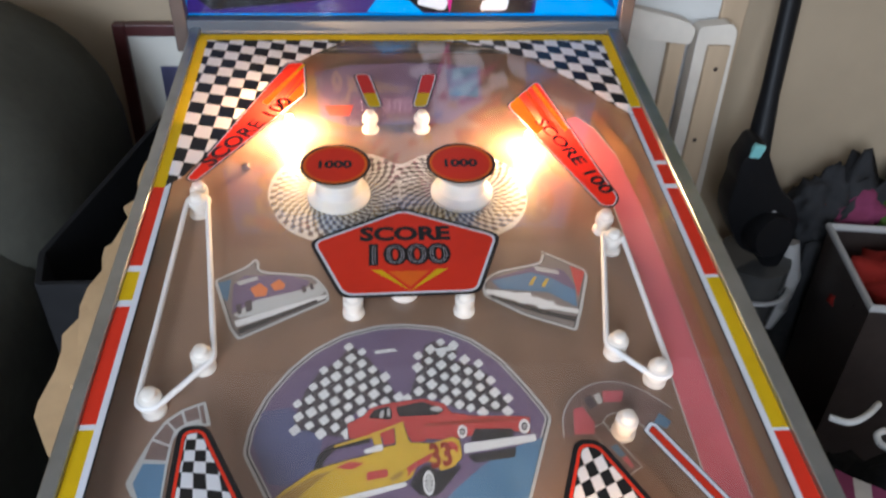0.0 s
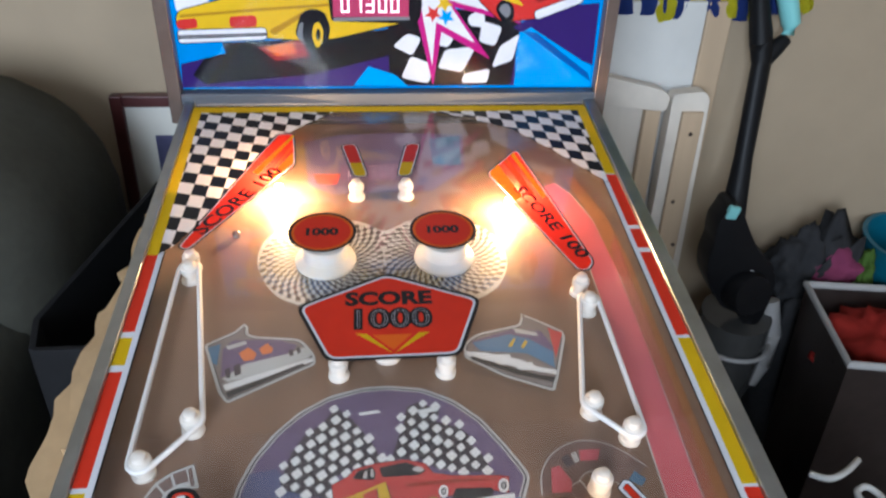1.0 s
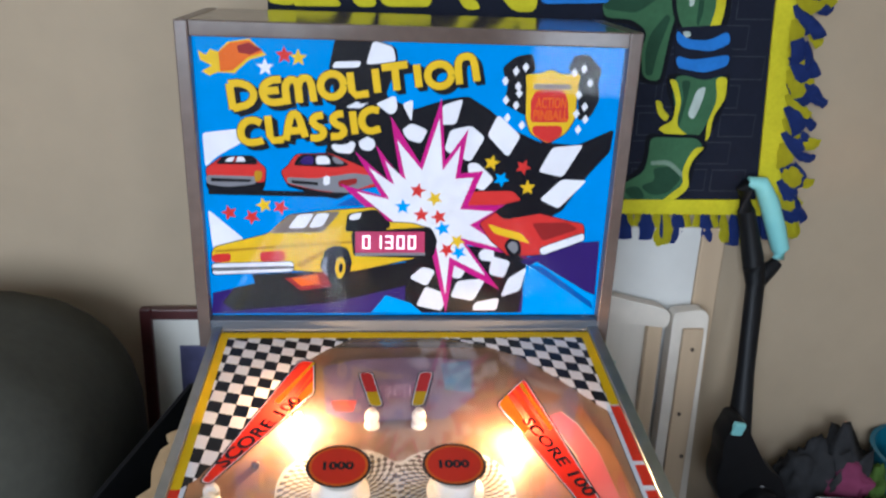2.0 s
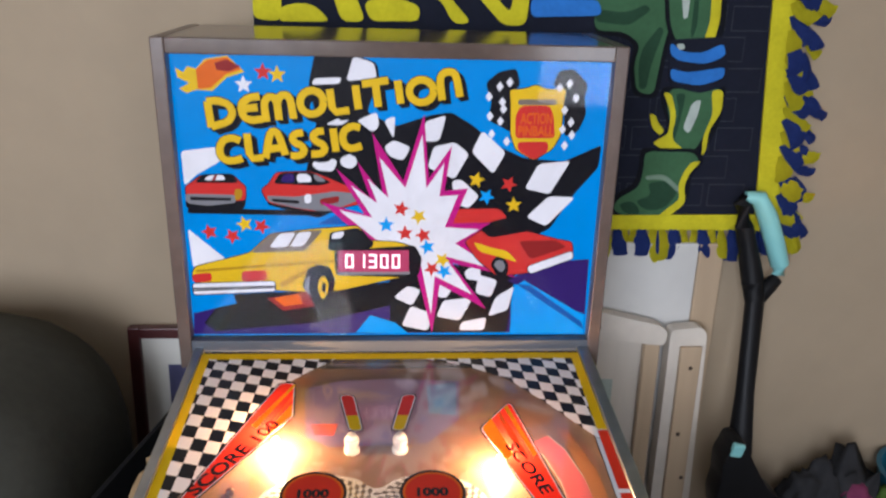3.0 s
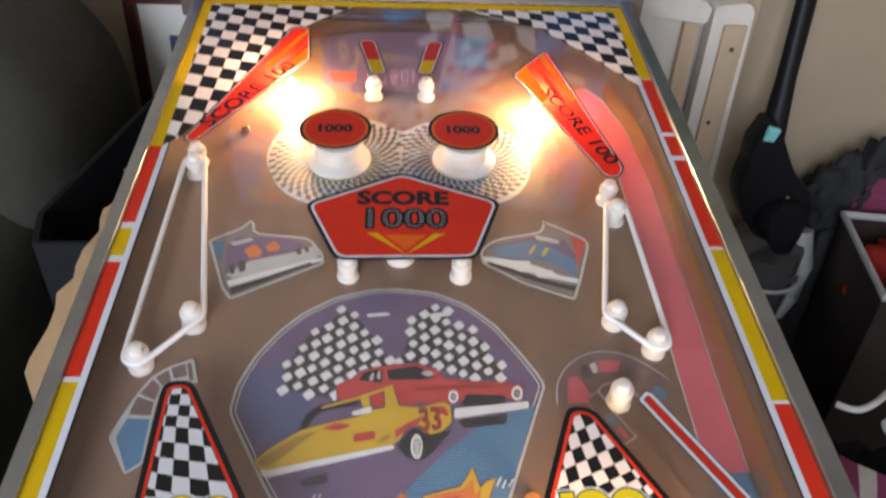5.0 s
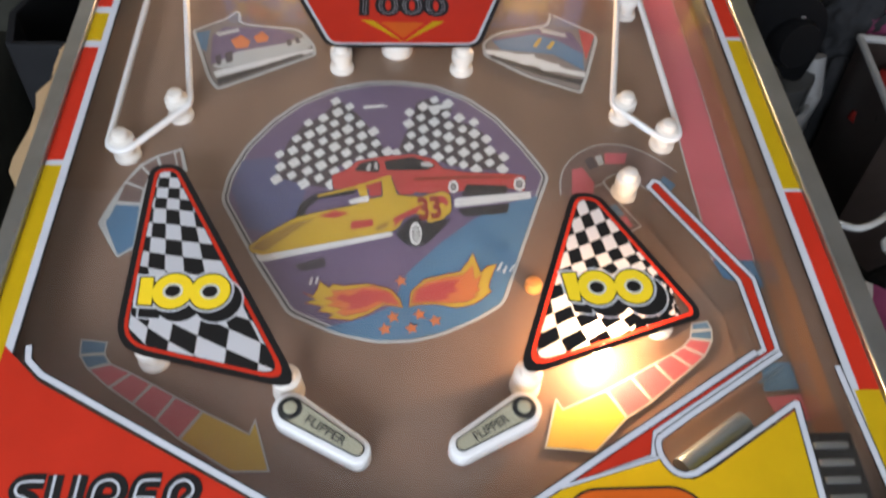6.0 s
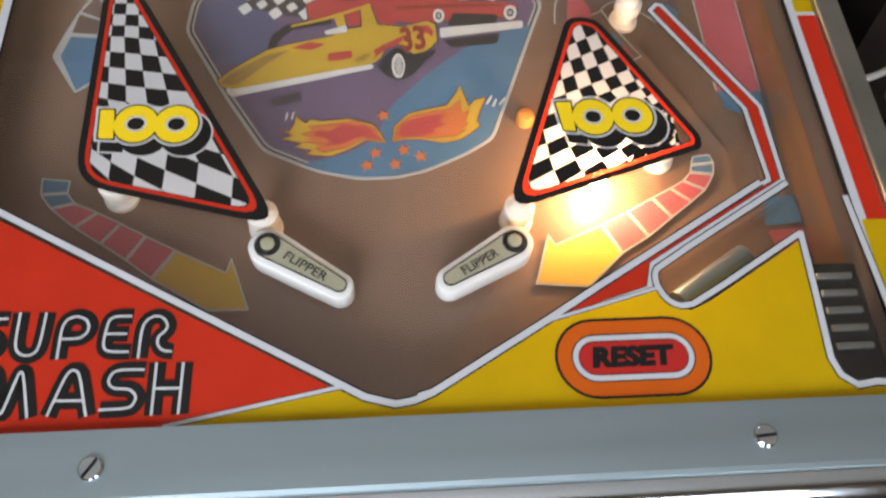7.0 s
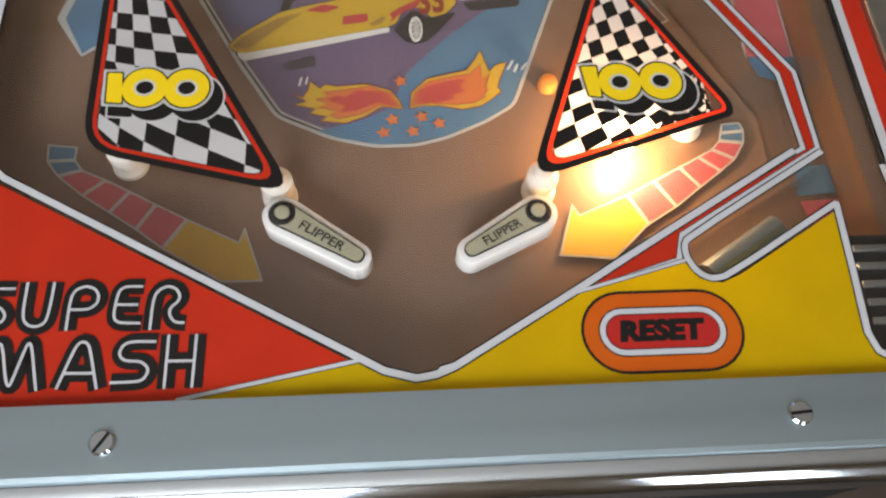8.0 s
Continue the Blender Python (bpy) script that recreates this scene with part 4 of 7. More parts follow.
top_print("border_block", TOP_YELLOW, [(-0.2808, 0.943), (0.2825, 0.943), (0.2825, 0.9280), (-0.2808, 0.9280)])


def corner_checks(cornerx, arc, cell):
    corner = (cornerx, 0.9280)
    fan_regions = [[corner, a, b] for a, b in zip(arc, arc[1:])]
    s = 1 if cornerx > 0 else -1
    g = lambda i, j: (cornerx - s * i * cell + 0.35 * s * 0.004 * j, 0.9280 - (j - 5) * cell * (0.98 + 0.012 * j) + 0.27 * s * i * cell)
    top_each("corner_check", TOP_WHITE, checks(g, 16, 26, fan_regions))
    top_each("corner_check", TOP_BLACK, checks(g, 16, 26, fan_regions, 1))


corner_checks(-0.2685, [(-0.2685, 0.618), (-0.252, 0.635), (-0.200, 0.745), (-0.150, 0.865), (-0.125, 0.892), (-0.085, 0.9280)], 0.0182)
corner_checks(0.269, [(0.050, 0.9280), (0.110, 0.908), (0.165, 0.875), (0.215, 0.815), (0.250, 0.765), (0.269, 0.742)], 0.0182)

# front apron
DRAIN = [(-0.0500, 0.0410), (-0.0360, 0.0330), (-0.020, 0.0285), (-0.0100, 0.0300), (0.0000, 0.0340)]
left_line = [(-0.2540, 0.1700), (-0.2520, 0.1600), (-0.2420, 0.1500), (-0.1490, 0.0970)] + DRAIN
top_print("apron_red", TOP_RED, [(-0.2808, 0.150), (-0.2685, 0.150), (-0.2685, 0.170), (-0.2420, 0.1450), (-0.0500, 0.0370), (-0.138, 0.0218), (-0.2808, 0.0218)])
top_print("apron_yellow", TOP_YELLOW, [(-0.138, 0.0218), (-0.0500, 0.0380), (-0.0360, 0.0310), (-0.020, 0.026), (-0.006, 0.029), (0.0630, 0.0700), (0.1300, 0.0880), (0.1360, 0.0780), (0.1480, 0.0750), (0.1600, 0.0800), (0.2230, 0.1170), (0.2190, 0.0410), (0.2290, 0.0290), (0.243, 0.028), (0.2600, 0.0280), (0.2655, 0.045), (0.2655, 0.13), (0.2825, 0.13), (0.2825, 0.0218)])
WEDGE = [(0.1618, 0.2984), (0.1694, 0.3067), (0.1753, 0.3045), (0.2255, 0.2158), (0.2263, 0.1578), (0.1330, 0.1030), (0.1284, 0.0873), (0.0608, 0.0703), (0.2124, 0.1608), (0.2099, 0.2133)]
for depth, m in ((0.0, TOP_BLACK), (0.0009, TOP_SILVER), (0.0038, TOP_BLACK), (0.0044, TOP_RED)):
    top_print("lane_edge" if m != TOP_RED else "lane_red", m, inset(WEDGE, depth))
for width, m in ((0.0056, TOP_BLACK), (0.0038, TOP_SILVER)):
    top_print("apron_line", m, band(left_line, width))
    top_print("apron_line", m, band([(-0.0080, 0.0320), (0.0000, 0.0340), (0.0650, 0.0720), (0.0980, 0.0920), (0.2090, 0.1580)], width))
    top_print("apron_line", m, band([(-0.138, 0.022), (-0.0480, 0.0390)], width * 0.55))
    top_print("apron_line", m, band([(0.0630, 0.0710), (0.1300, 0.0890)], width * 0.5))
    top_print("slot_line", m, band(soft_path([(0.2257, 0.1570), (0.1335, 0.1023), (0.1310, 0.0975), (0.1310, 0.0909), (0.1346, 0.0830), (0.1389, 0.0792), (0.1436, 0.0777), (0.1518, 0.0791), (0.2252, 0.1223)], 1), width * 0.9))
    top_print("shooter_line", m, band([(0.2250, 0.1230), (0.2230, 0.0790), (0.2210, 0.0440), (0.2240, 0.0340), (0.2320, 0.0280), (0.243, 0.0295), (0.2570, 0.0280), (0.2640, 0.0330), (0.2660, 0.0450), (0.2600, 0.1470)], width))
for grow, m in ((0.0, TOP_BLACK), (0.0016, TOP_ORANGE), (0.0092, TOP_BLACK), (0.0100, TOP_SILVER), (0.0130, TOP_BLACK), (0.0136, TOP_DEEP_RED)):
    top_print("reset_panel", m, stadium(0.0667 + grow, 0.0261 + grow, 0.1541 - grow, 0.0718 - grow))
lettering("reset_lettering", "RESET", TOP_BLACK, cover, 0.0867, 0.0432, 0.1335, 0.0556, cover_top(), 0, 0.12, 0.07)
# the two words on the apron, each letter a broad dark stroke with a thin pale line along it
APRON_WORDS = []
APRON_WORDS.append([(-0.2232, 0.0836), (-0.2330, 0.0839), (-0.2368, 0.0826), (-0.2380, 0.0793), (-0.2361, 0.0761), (-0.2324, 0.0748), (-0.2291, 0.0734), (-0.2260, 0.0697), (-0.2264, 0.0666), (-0.2285, 0.0648), (-0.2375, 0.0646)])
APRON_WORDS.append([(-0.2177, 0.0871), (-0.2176, 0.0702), (-0.2161, 0.0652), (-0.2127, 0.0627), (-0.2091, 0.0625), (-0.2059, 0.0643), (-0.2047, 0.0698), (-0.2042, 0.0867)])
APRON_WORDS.append([(-0.1949, 0.0598), (-0.1950, 0.0778), (-0.1928, 0.0823), (-0.1878, 0.0839), (-0.1829, 0.0820), (-0.1808, 0.0779), (-0.1814, 0.0740), (-0.1846, 0.0713), (-0.1881, 0.0709), (-0.1943, 0.0711)])
APRON_WORDS.append([(-0.1591, 0.0827), (-0.1680, 0.0830), (-0.1709, 0.0810), (-0.1718, 0.0759), (-0.1724, 0.0681), (-0.1715, 0.0647), (-0.1688, 0.0630), (-0.1585, 0.0626)])
APRON_WORDS.append([(-0.1718, 0.0731), (-0.1606, 0.0727)])
APRON_WORDS.append([(-0.1535, 0.0586), (-0.1533, 0.0764), (-0.1506, 0.0809), (-0.1460, 0.0827), (-0.1417, 0.0806), (-0.1397, 0.0765), (-0.1410, 0.0732), (-0.1439, 0.0710), (-0.1447, 0.0677), (-0.1428, 0.0637), (-0.1400, 0.0622), (-0.1364, 0.0620)])
APRON_WORDS.append([(-0.2353, 0.0556), (-0.2472, 0.0560), (-0.2508, 0.0546), (-0.2522, 0.0509), (-0.2509, 0.0477), (-0.2476, 0.0460), (-0.2413, 0.0457), (-0.2376, 0.0430), (-0.2365, 0.0403), (-0.2376, 0.0368), (-0.2402, 0.0353), (-0.2536, 0.0354)])
APRON_WORDS.append([(-0.2296, 0.0303), (-0.2283, 0.0521), (-0.2271, 0.0540), (-0.2246, 0.0539), (-0.2197, 0.0345), (-0.2178, 0.0318), (-0.2168, 0.0344), (-0.2129, 0.0521), (-0.2118, 0.0540), (-0.2103, 0.0528), (-0.2046, 0.0293)])
APRON_WORDS.append([(-0.1952, 0.0297), (-0.1891, 0.0503), (-0.1868, 0.0536), (-0.1837, 0.0533), (-0.1816, 0.0500), (-0.1759, 0.0289)])
APRON_WORDS.append([(-0.1926, 0.0376), (-0.1784, 0.0372)])
APRON_WORDS.append([(-0.1494, 0.0524), (-0.1615, 0.0529), (-0.1654, 0.0514), (-0.1672, 0.0477), (-0.1661, 0.0444), (-0.1629, 0.0427), (-0.1564, 0.0425), (-0.1529, 0.0397), (-0.1520, 0.0371), (-0.1535, 0.0335), (-0.1563, 0.0320), (-0.1701, 0.0320)])
APRON_WORDS.append([(-0.1436, 0.0560), (-0.1435, 0.0279)])
APRON_WORDS.append([(-0.1298, 0.0557), (-0.1301, 0.0279)])
APRON_WORDS.append([(-0.1435, 0.0420), (-0.1300, 0.0417)])
for width, m, shift in ((0.0088, TOP_BLACK, 0.0), (0.0014, TOP_SILVER, -0.0006)):
    for path in APRON_WORDS:
        z_ink = cover_top()
        path = [(x + shift, y) for x, y in soft_path(path, 2)]
        part("apron_letter" if m == TOP_BLACK else "apron_letter_line", flats(band(path, width), z_ink), m, cover)


def bend(rows, row_at, col_at):
    """A checkered flag's grid through three points on each of a few rows: straight from row to row, bowed along a row."""
    def g(i, j):
        k = max(0, min(len(row_at) - 2, sum(1 for r in row_at[1:] if r <= j)))
        t = (j - row_at[k]) / (row_at[k + 1] - row_at[k])
        out = []
        for axis in (0, 1):
            ends = []
            for row in (rows[k], rows[k + 1]):
                v = 0.0
                for m in range(3):
                    w = row[m][axis]
                    for n in range(3):
                        if n != m:
                            w *= (i - col_at[n]) / (col_at[m] - col_at[n])
                    v += w
                ends.append(v)
            out.append(ends[0] * (1 - t) + ends[1] * t)
        return tuple(out)
    return g


def slingshot(tri, g, ni, nj, odd, one, zeros, size):
    """A checkered triangle plate: black edge, red line, bent checks and its score."""
    outs = [rounded(inset(tri, k), r) for k, r in ((0.0, 0.022), (0.0042, 0.0185), (0.0066, 0.0165), (0.0071, 0.016))]
    inner = outs[3] if area2(outs[3]) > 0 else outs[3][::-1]
    top_print("sling_edge", TOP_BLACK, ring_band(outs[0], outs[1]))
    top_print("sling_line", TOP_RED, ring_band(outs[1], outs[2]))
    top_print("sling_inner_line", TOP_BLACK, ring_band(outs[2], outs[3]))
    top_each("sling_check", TOP_WHITE, checks(g, ni, nj, [inner], odd))
    top_each("sling_check", TOP_BLACK, checks(g, ni, nj, [inner], 1 - odd))
    for grow, m, dx, dy in ((0.0036, TOP_WHITE, 0.0060, -0.0072), (0.0024, TOP_BLACK, 0.0060, -0.0072), (0.0026, TOP_WHITE, 0, 0), (0.0010, TOP_BLACK, 0, 0), (0.0, TOP_GOLD, 0, 0)):
        top_print("score_one", m, [(x + dx * 0.7, y + dy) for x, y in rounded(inset(one, -grow), 0.001, 2)])
        for zx, zy in zeros:
            top_print("score_zero", m, circle(zx + dx, zy + dy, size + grow, size * 1.04 + grow))
    for zx, zy in zeros:
        top_print("score_hole", TOP_WHITE, circle(zx, zy, size * 0.50, size * 0.46))
        top_print("score_hole", TOP_BLACK, circle(zx, zy, size * 0.38, size * 0.34))


left_grid = bend([[(-0.1970, 0.3156), (-0.1825, 0.3160), (-0.1689, 0.3160)], [(-0.1955, 0.2781), (-0.1778, 0.2762), (-0.1572, 0.2726)], [(-0.1913, 0.2276), (-0.1667, 0.2226), (-0.1369, 0.2188)], [(-0.1835, 0.2046), (-0.1511, 0.1890), (-0.1115, 0.1695)], [(-0.1834, 0.1699), (-0.1523, 0.1475), (-0.1117, 0.1262)]], (0, 4, 8, 11, 14), (1, 3, 5))
right_grid = bend([[(0.0747, 0.2469), (0.1054, 0.2615), (0.1370, 0.2774)], [(0.0725, 0.2114), (0.1102, 0.2265), (0.1463, 0.2418)], [(0.0722, 0.1702), (0.1240, 0.1968), (0.1556, 0.2154)], [(0.0783, 0.1380), (0.1353, 0.1763), (0.1615, 0.1960)]], (1, 4, 8, 11), (-1, 3, 7))
slingshot([(-0.2046, 0.3181), (-0.1829, 0.3197), (-0.0826, 0.1350), (-0.2030, 0.1666)], lambda i, j: left_grid(i - 2, j - 2), 11, 22, 1, [(-0.1942, 0.2195), (-0.1859, 0.2194), (-0.1841, 0.1979), (-0.1931, 0.1986)], [(-0.1720, 0.2087), (-0.1479, 0.2080)], 0.0131)
slingshot([(0.0487, 0.1405), (0.1775, 0.1832), (0.1780, 0.1930), (0.1252, 0.2907), (0.1051, 0.2923)], lambda i, j: right_grid(i - 4.5, j - 3.5), 18, 20, 1, [(0.0882, 0.2199), (0.0979, 0.2205), (0.0985, 0.1974), (0.0909, 0.1984)], [(0.1111, 0.2083), (0.1367, 0.2089)], 0.0131)

PENT = [(-0.0209, 0.5760), (-0.1151, 0.5275), (-0.0816, 0.4493), (0.0478, 0.4509), (0.0774, 0.5323)]
top_print("target_edge", TOP_BLACK, rounded(PENT, 0.012))
top_print("target_line", TOP_SILVER, rounded(inset(PENT, 0.0036), 0.010))
top_print("target_plate", TOP_RED, rounded(inset(PENT, 0.006), 0.008))
top_print("target_ray", TOP_YELLOW, [[(-0.0540, 0.4860), (-0.0430, 0.4850), (-0.0250, 0.4660), (-0.0170, 0.4570)], [(0.0200, 0.4850), (0.0090, 0.4850), (-0.0090, 0.4660), (-0.0170, 0.4570)]])
top_print("target_ray", TOP_ORANGE, [(-0.0370, 0.4830), (0.0020, 0.4830), (-0.0170, 0.4620)])
lettering("target_lettering", "SCORE", TOP_BLACK, cover, -0.0645, 0.5251, 0.0256, 0.5467, cover_top(), 0, 0, 0.05)
lettering("target_lettering", "1000", TOP_BLACK, cover, -0.0557, 0.4905, 0.0244, 0.5219, cover_top(), 0, 0, 0.06)
lettering("target_lettering_line", "1000", TOP_SILVER, cover, -0.0522, 0.4935, 0.0209, 0.5189, cover_top(), 0, 0, -0.02, 0.006)



def score_strip(pts, tip, words, x0, y0, x1, y1, turn):
    outs = [rounded(inset(pts, k), r) for k, r in ((0.0, 0.008), (0.002, 0.0075), (0.0032, 0.007))]
    top_print("strip_edge", TOP_BLACK, ring_band(outs[0], outs[1]))
    top_print("strip_line", TOP_SILVER, ring_band(outs[1], outs[2]))
    top_print("strip_red", TOP_STRIP, outs[2])
    for k, (a, b, c, d) in enumerate(tip):
        top_print("strip_ray", TOP_YELLOW if k % 2 == 0 else TOP_ORANGE, [a, b, c, d])
    lettering("strip_lettering", words, TOP_BLACK, cover, x0, y0, x1, y1, cover_top(), turn, 0, 0.03)


score_strip([(-0.2510, 0.6270), (-0.2370, 0.6210), (-0.1290, 0.7910), (-0.1350, 0.8690), (-0.1590, 0.8690)], [((-0.1350, 0.8610), (-0.1380, 0.8640), (-0.1820, 0.7750), (-0.1750, 0.7700)), ((-0.1360, 0.8440), (-0.1360, 0.8280), (-0.1690, 0.7500), (-0.1650, 0.7600)), ((-0.1350, 0.8210), (-0.1330, 0.7960), (-0.1620, 0.7500), (-0.1600, 0.7650))], "SCORE 100", -0.2240, 0.648, -0.072, 0.668, 58)
score_strip([(0.1120, 0.7640), (0.1560, 0.8190), (0.1640, 0.8170), (0.2130, 0.5850), (0.2030, 0.5700), (0.1890, 0.5700)], [((0.1510, 0.8070), (0.1560, 0.8120), (0.1810, 0.7140), (0.1760, 0.7090)), ((0.1390, 0.7940), (0.1450, 0.7990), (0.1690, 0.7140), (0.1610, 0.7090)), ((0.1170, 0.7650), (0.1310, 0.7850), (0.1510, 0.7140), (0.1410, 0.7030))], "SCORE 100", 0.1415, 0.731, 0.2915, 0.748, -69)

for x, lean in ((-0.0550, -1), (0.0152, 1)):
    d = 0.0085 * lean
    pill = [(x + d - 0.0115, 0.840), (x + d + 0.0115, 0.840), (x - d + 0.0105, 0.760), (x - d - 0.0105, 0.760)]
    top_print("gate_edge", TOP_BLACK, rounded(pill, 0.010))
    top_print("gate_line", TOP_SILVER, rounded(inset(pill, 0.0018), 0.009))
    top_print("gate_red", TOP_DEEP_RED, rounded(inset(pill, 0.003), 0.008))
    low = inset(pill, 0.003)
    mid = 0.793
    top_print("gate_yellow", TOP_YELLOW, clip(rounded(low, 0.008), [(-0.3, 0.7), (0.3, 0.7), (0.3, mid), (-0.3, mid)]))
for cx in (-0.0915, 0.0472):
    top_print("cap_edge", TOP_BLACK, circle(cx, 0.6500, 0.0388, 0.0368))
    top_print("cap_ring", TOP_ORANGE, circle(cx, 0.6500, 0.0352, 0.0332))
    top_print("cap_disc", TOP_RED, circle(cx, 0.6500, 0.0322, 0.0302))
    lettering("cap_lettering", "1000", TOP_BLACK, cover, cx - 0.0185, 0.6430, cx + 0.0185, 0.6575, cover_top(), 0, 0, 0.05)

# ---- things under the cover ----
for cx in (-0.0890, 0.0490):
    body = lathe([(0.035, FIELD_Z), (0.035, FIELD_Z + 0.003), (0.031, FIELD_Z + 0.006), (0.026, FIELD_Z + 0.009), (0.024, FIELD_Z + 0.022), (0.027, FIELD_Z + 0.026), (0.026, FIELD_Z + 0.0285)], 36)
    smooth(part("bumper", body, WHITE_PLASTIC, machine, "white plastic bumper", pose(cx, 0.6400, 0)))


def post(x, y, name="post", tall=0.0265, mat=WHITE_PLASTIC):
    body = lathe([(0.0105, FIELD_Z), (0.0105, FIELD_Z + 0.003), (0.0075, FIELD_Z + 0.005), (0.0065, FIELD_Z + 0.012), (0.0095, FIELD_Z + 0.0135), (0.0095, FIELD_Z + 0.020), (0.0065, FIELD_Z + 0.0215), (0.0060, FIELD_Z + tall), (0.004, FIELD_Z + tall + 0.0012)], 20)
    return smooth(part(name, body, mat, machine, "white plastic post", pose(x, y, 0)))


LEFT_POSTS = [(-0.2370, 0.6110), (-0.2020, 0.4020), (-0.2370, 0.3580)]
RIGHT_POSTS = [(0.1980, 0.5410), (0.1700, 0.4030), (0.1990, 0.3710)]
for x, y in LEFT_POSTS + RIGHT_POSTS + [(-0.2380, 0.6300), (0.1960, 0.5720), (-0.0710, 0.4620), (0.0350, 0.4610), (-0.0530, 0.7640), (0.0100, 0.7640), (0.1570, 0.3180), (-0.186, 0.176), (-0.096, 0.152), (0.060, 0.152), (0.160, 0.196)]:
    post(x, y)
for x, y in [(-0.1967, 0.6900)]:
    smooth(part("pin", lathe([(0.005, FIELD_Z), (0.005, FIELD_Z + 0.004), (0.0035, FIELD_Z + 0.006), (0.002, FIELD_Z + 0.007)], 12), PIN_BROWN, machine, "short brown pin", pose(x, y, 0)))
smooth(part("amber_lens", lathe([(0.0062, FIELD_Z), (0.0062, FIELD_Z + 0.005), (0.0050, FIELD_Z + 0.008), (0.002, FIELD_Z + 0.009)], 16), AMBER_LENS, machine, "small amber lens", pose(0.0743, 0.2304, 0)))
tgt = lathe([(0.014, FIELD_Z), (0.014, FIELD_Z + 0.01), (0.010, FIELD_Z + 0.014), (0.010, FIELD_Z + 0.020)], 20)
smooth(part("target", tgt, WHITE_PLASTIC, machine, "pale round target", pose(-0.022, 0.487, 0)))


def hull_loop(posts, r):
    """A stretched loop round posts."""
    c = sum((Vector(p) for p in posts), Vector((0, 0))) / len(posts)
    pts = []
    P = sorted(posts, key=lambda p: math.atan2(p[1] - c.y, p[0] - c.x))
    n = len(P)
    for i in range(n):
        a, p, b = Vector(P[i - 1]), Vector(P[i]), Vector(P[(i + 1) % n])
        u, v = (p - a).normalized(), (b - p).normalized()
        a0, a1 = math.atan2(-u.x, u.y), math.atan2(-v.x, v.y)
        a0, a1 = math.atan2(-u.x, u.y) + 0, a1
        while a1 < a0:
            a1 += 2 * math.pi
        for k in range(6):
            t = a0 + (a1 - a0) * k / 5
            pts.append((p.x + r * math.cos(t), p.y + r * math.sin(t), FIELD_Z + 0.017))
    return pts


for posts in (LEFT_POSTS, RIGHT_POSTS):
    smooth(part("rubber_band", tube(hull_loop(posts, 0.0105), 0.0028, 8, True), RUBBER_WHITE, machine, "stretched white rubber band"), 180)


def flipper(x0, y0, x1, y1):
    d = Vector((x1 - x0, y1 - y0))
    length, turn = d.length, math.degrees(math.atan2(d.y, d.x))

    def outline(r0, r1, n=12):
        a = math.degrees(math.asin((r0 - r1) / length))
        pts = [(r0 * math.cos(radians(90 - a + (180 + 2 * a) * k / n)), r0 * math.sin(radians(90 - a + (180 + 2 * a) * k / n))) for k in range(n + 1)]
        return pts + [(length + r1 * math.cos(radians(-90 - a + (180 + 2 * a) * k / n)), r1 * math.sin(radians(-90 - a + (180 + 2 * a) * k / n))) for k in range(n + 1)]

    ob = smooth(part("flipper", prism(outline(0.0118, 0.0086), FIELD_Z + 0.006, FIELD_Z + 0.021, 0.0018), RUBBER_WHITE, machine, "white rubber-edged flipper", pose(x0, y0, 0, 0, 0, turn)), 60)
    part("flipper_rim", prism(outline(0.0080, 0.0046), FIELD_Z + 0.0205, FIELD_Z + 0.0222), BLACK_PLASTIC, ob)
    part("flipper_plate", prism(outline(0.0072, 0.0038), FIELD_Z + 0.0210, FIELD_Z + 0.0226), TAN_PLASTIC, ob, "tan plate")
    part("pivot", lathe([(0.0074, FIELD_Z + 0.0222), (0.0074, FIELD_Z + 0.0230), (0.0068, FIELD_Z + 0.0234)], 20), BLACK_PLASTIC, ob, "dark round pivot")
    part("pivot_cap", lathe([(0.0042, FIELD_Z + 0.0232), (0.0042, FIELD_Z + 0.0242), (0.003, FIELD_Z + 0.0246)], 16), TAN_PLASTIC, ob)
    if x1 > x0:
        lettering("flipper_lettering", "FLIPPER", BLACK_PLASTIC, ob, 0.0125, -0.0030, length - 0.008, 0.0028, FIELD_Z + 0.0228, 0, 0, 0.02)
    else:
        lettering("flipper_lettering", "FLIPPER", BLACK_PLASTIC, ob, length - 0.008, 0.0030, 2 * length - 0.0285, 0.0088, FIELD_Z + 0.0228, 180, 0, 0.02)


flipper(-0.0914, 0.1295, -0.0500, 0.1026)
flipper(0.0540, 0.1270, 0.0145, 0.1044)

# steel guide along the top arc
arc_pts = [(-0.1340, 0.8610), (-0.1050, 0.8950), (-0.0600, 0.9120), (-0.0000, 0.9190), (0.0600, 0.9140), (0.1200, 0.8920), (0.1710, 0.8550), (0.2160, 0.8000), (0.2460, 0.7450), (0.2580, 0.6950)]
strip = bmesh.new()
rows_v = [[strip.verts.new((x, y, z)) for x, y in arc_pts] for z in (FIELD_Z, -0.006)]
for k in range(len(arc_pts) - 1):
    strip.faces.new((rows_v[0][k], rows_v[0][k + 1], rows_v[1][k + 1], rows_v[1][k]))
bmesh.ops.solidify(strip, geom=strip.faces[:], thickness=0.0012)
smooth(part("ball_guide", strip, CLEAR, machine, "curved clear ball guide")).visible_shadow = False
lane_wall = bmesh.new()
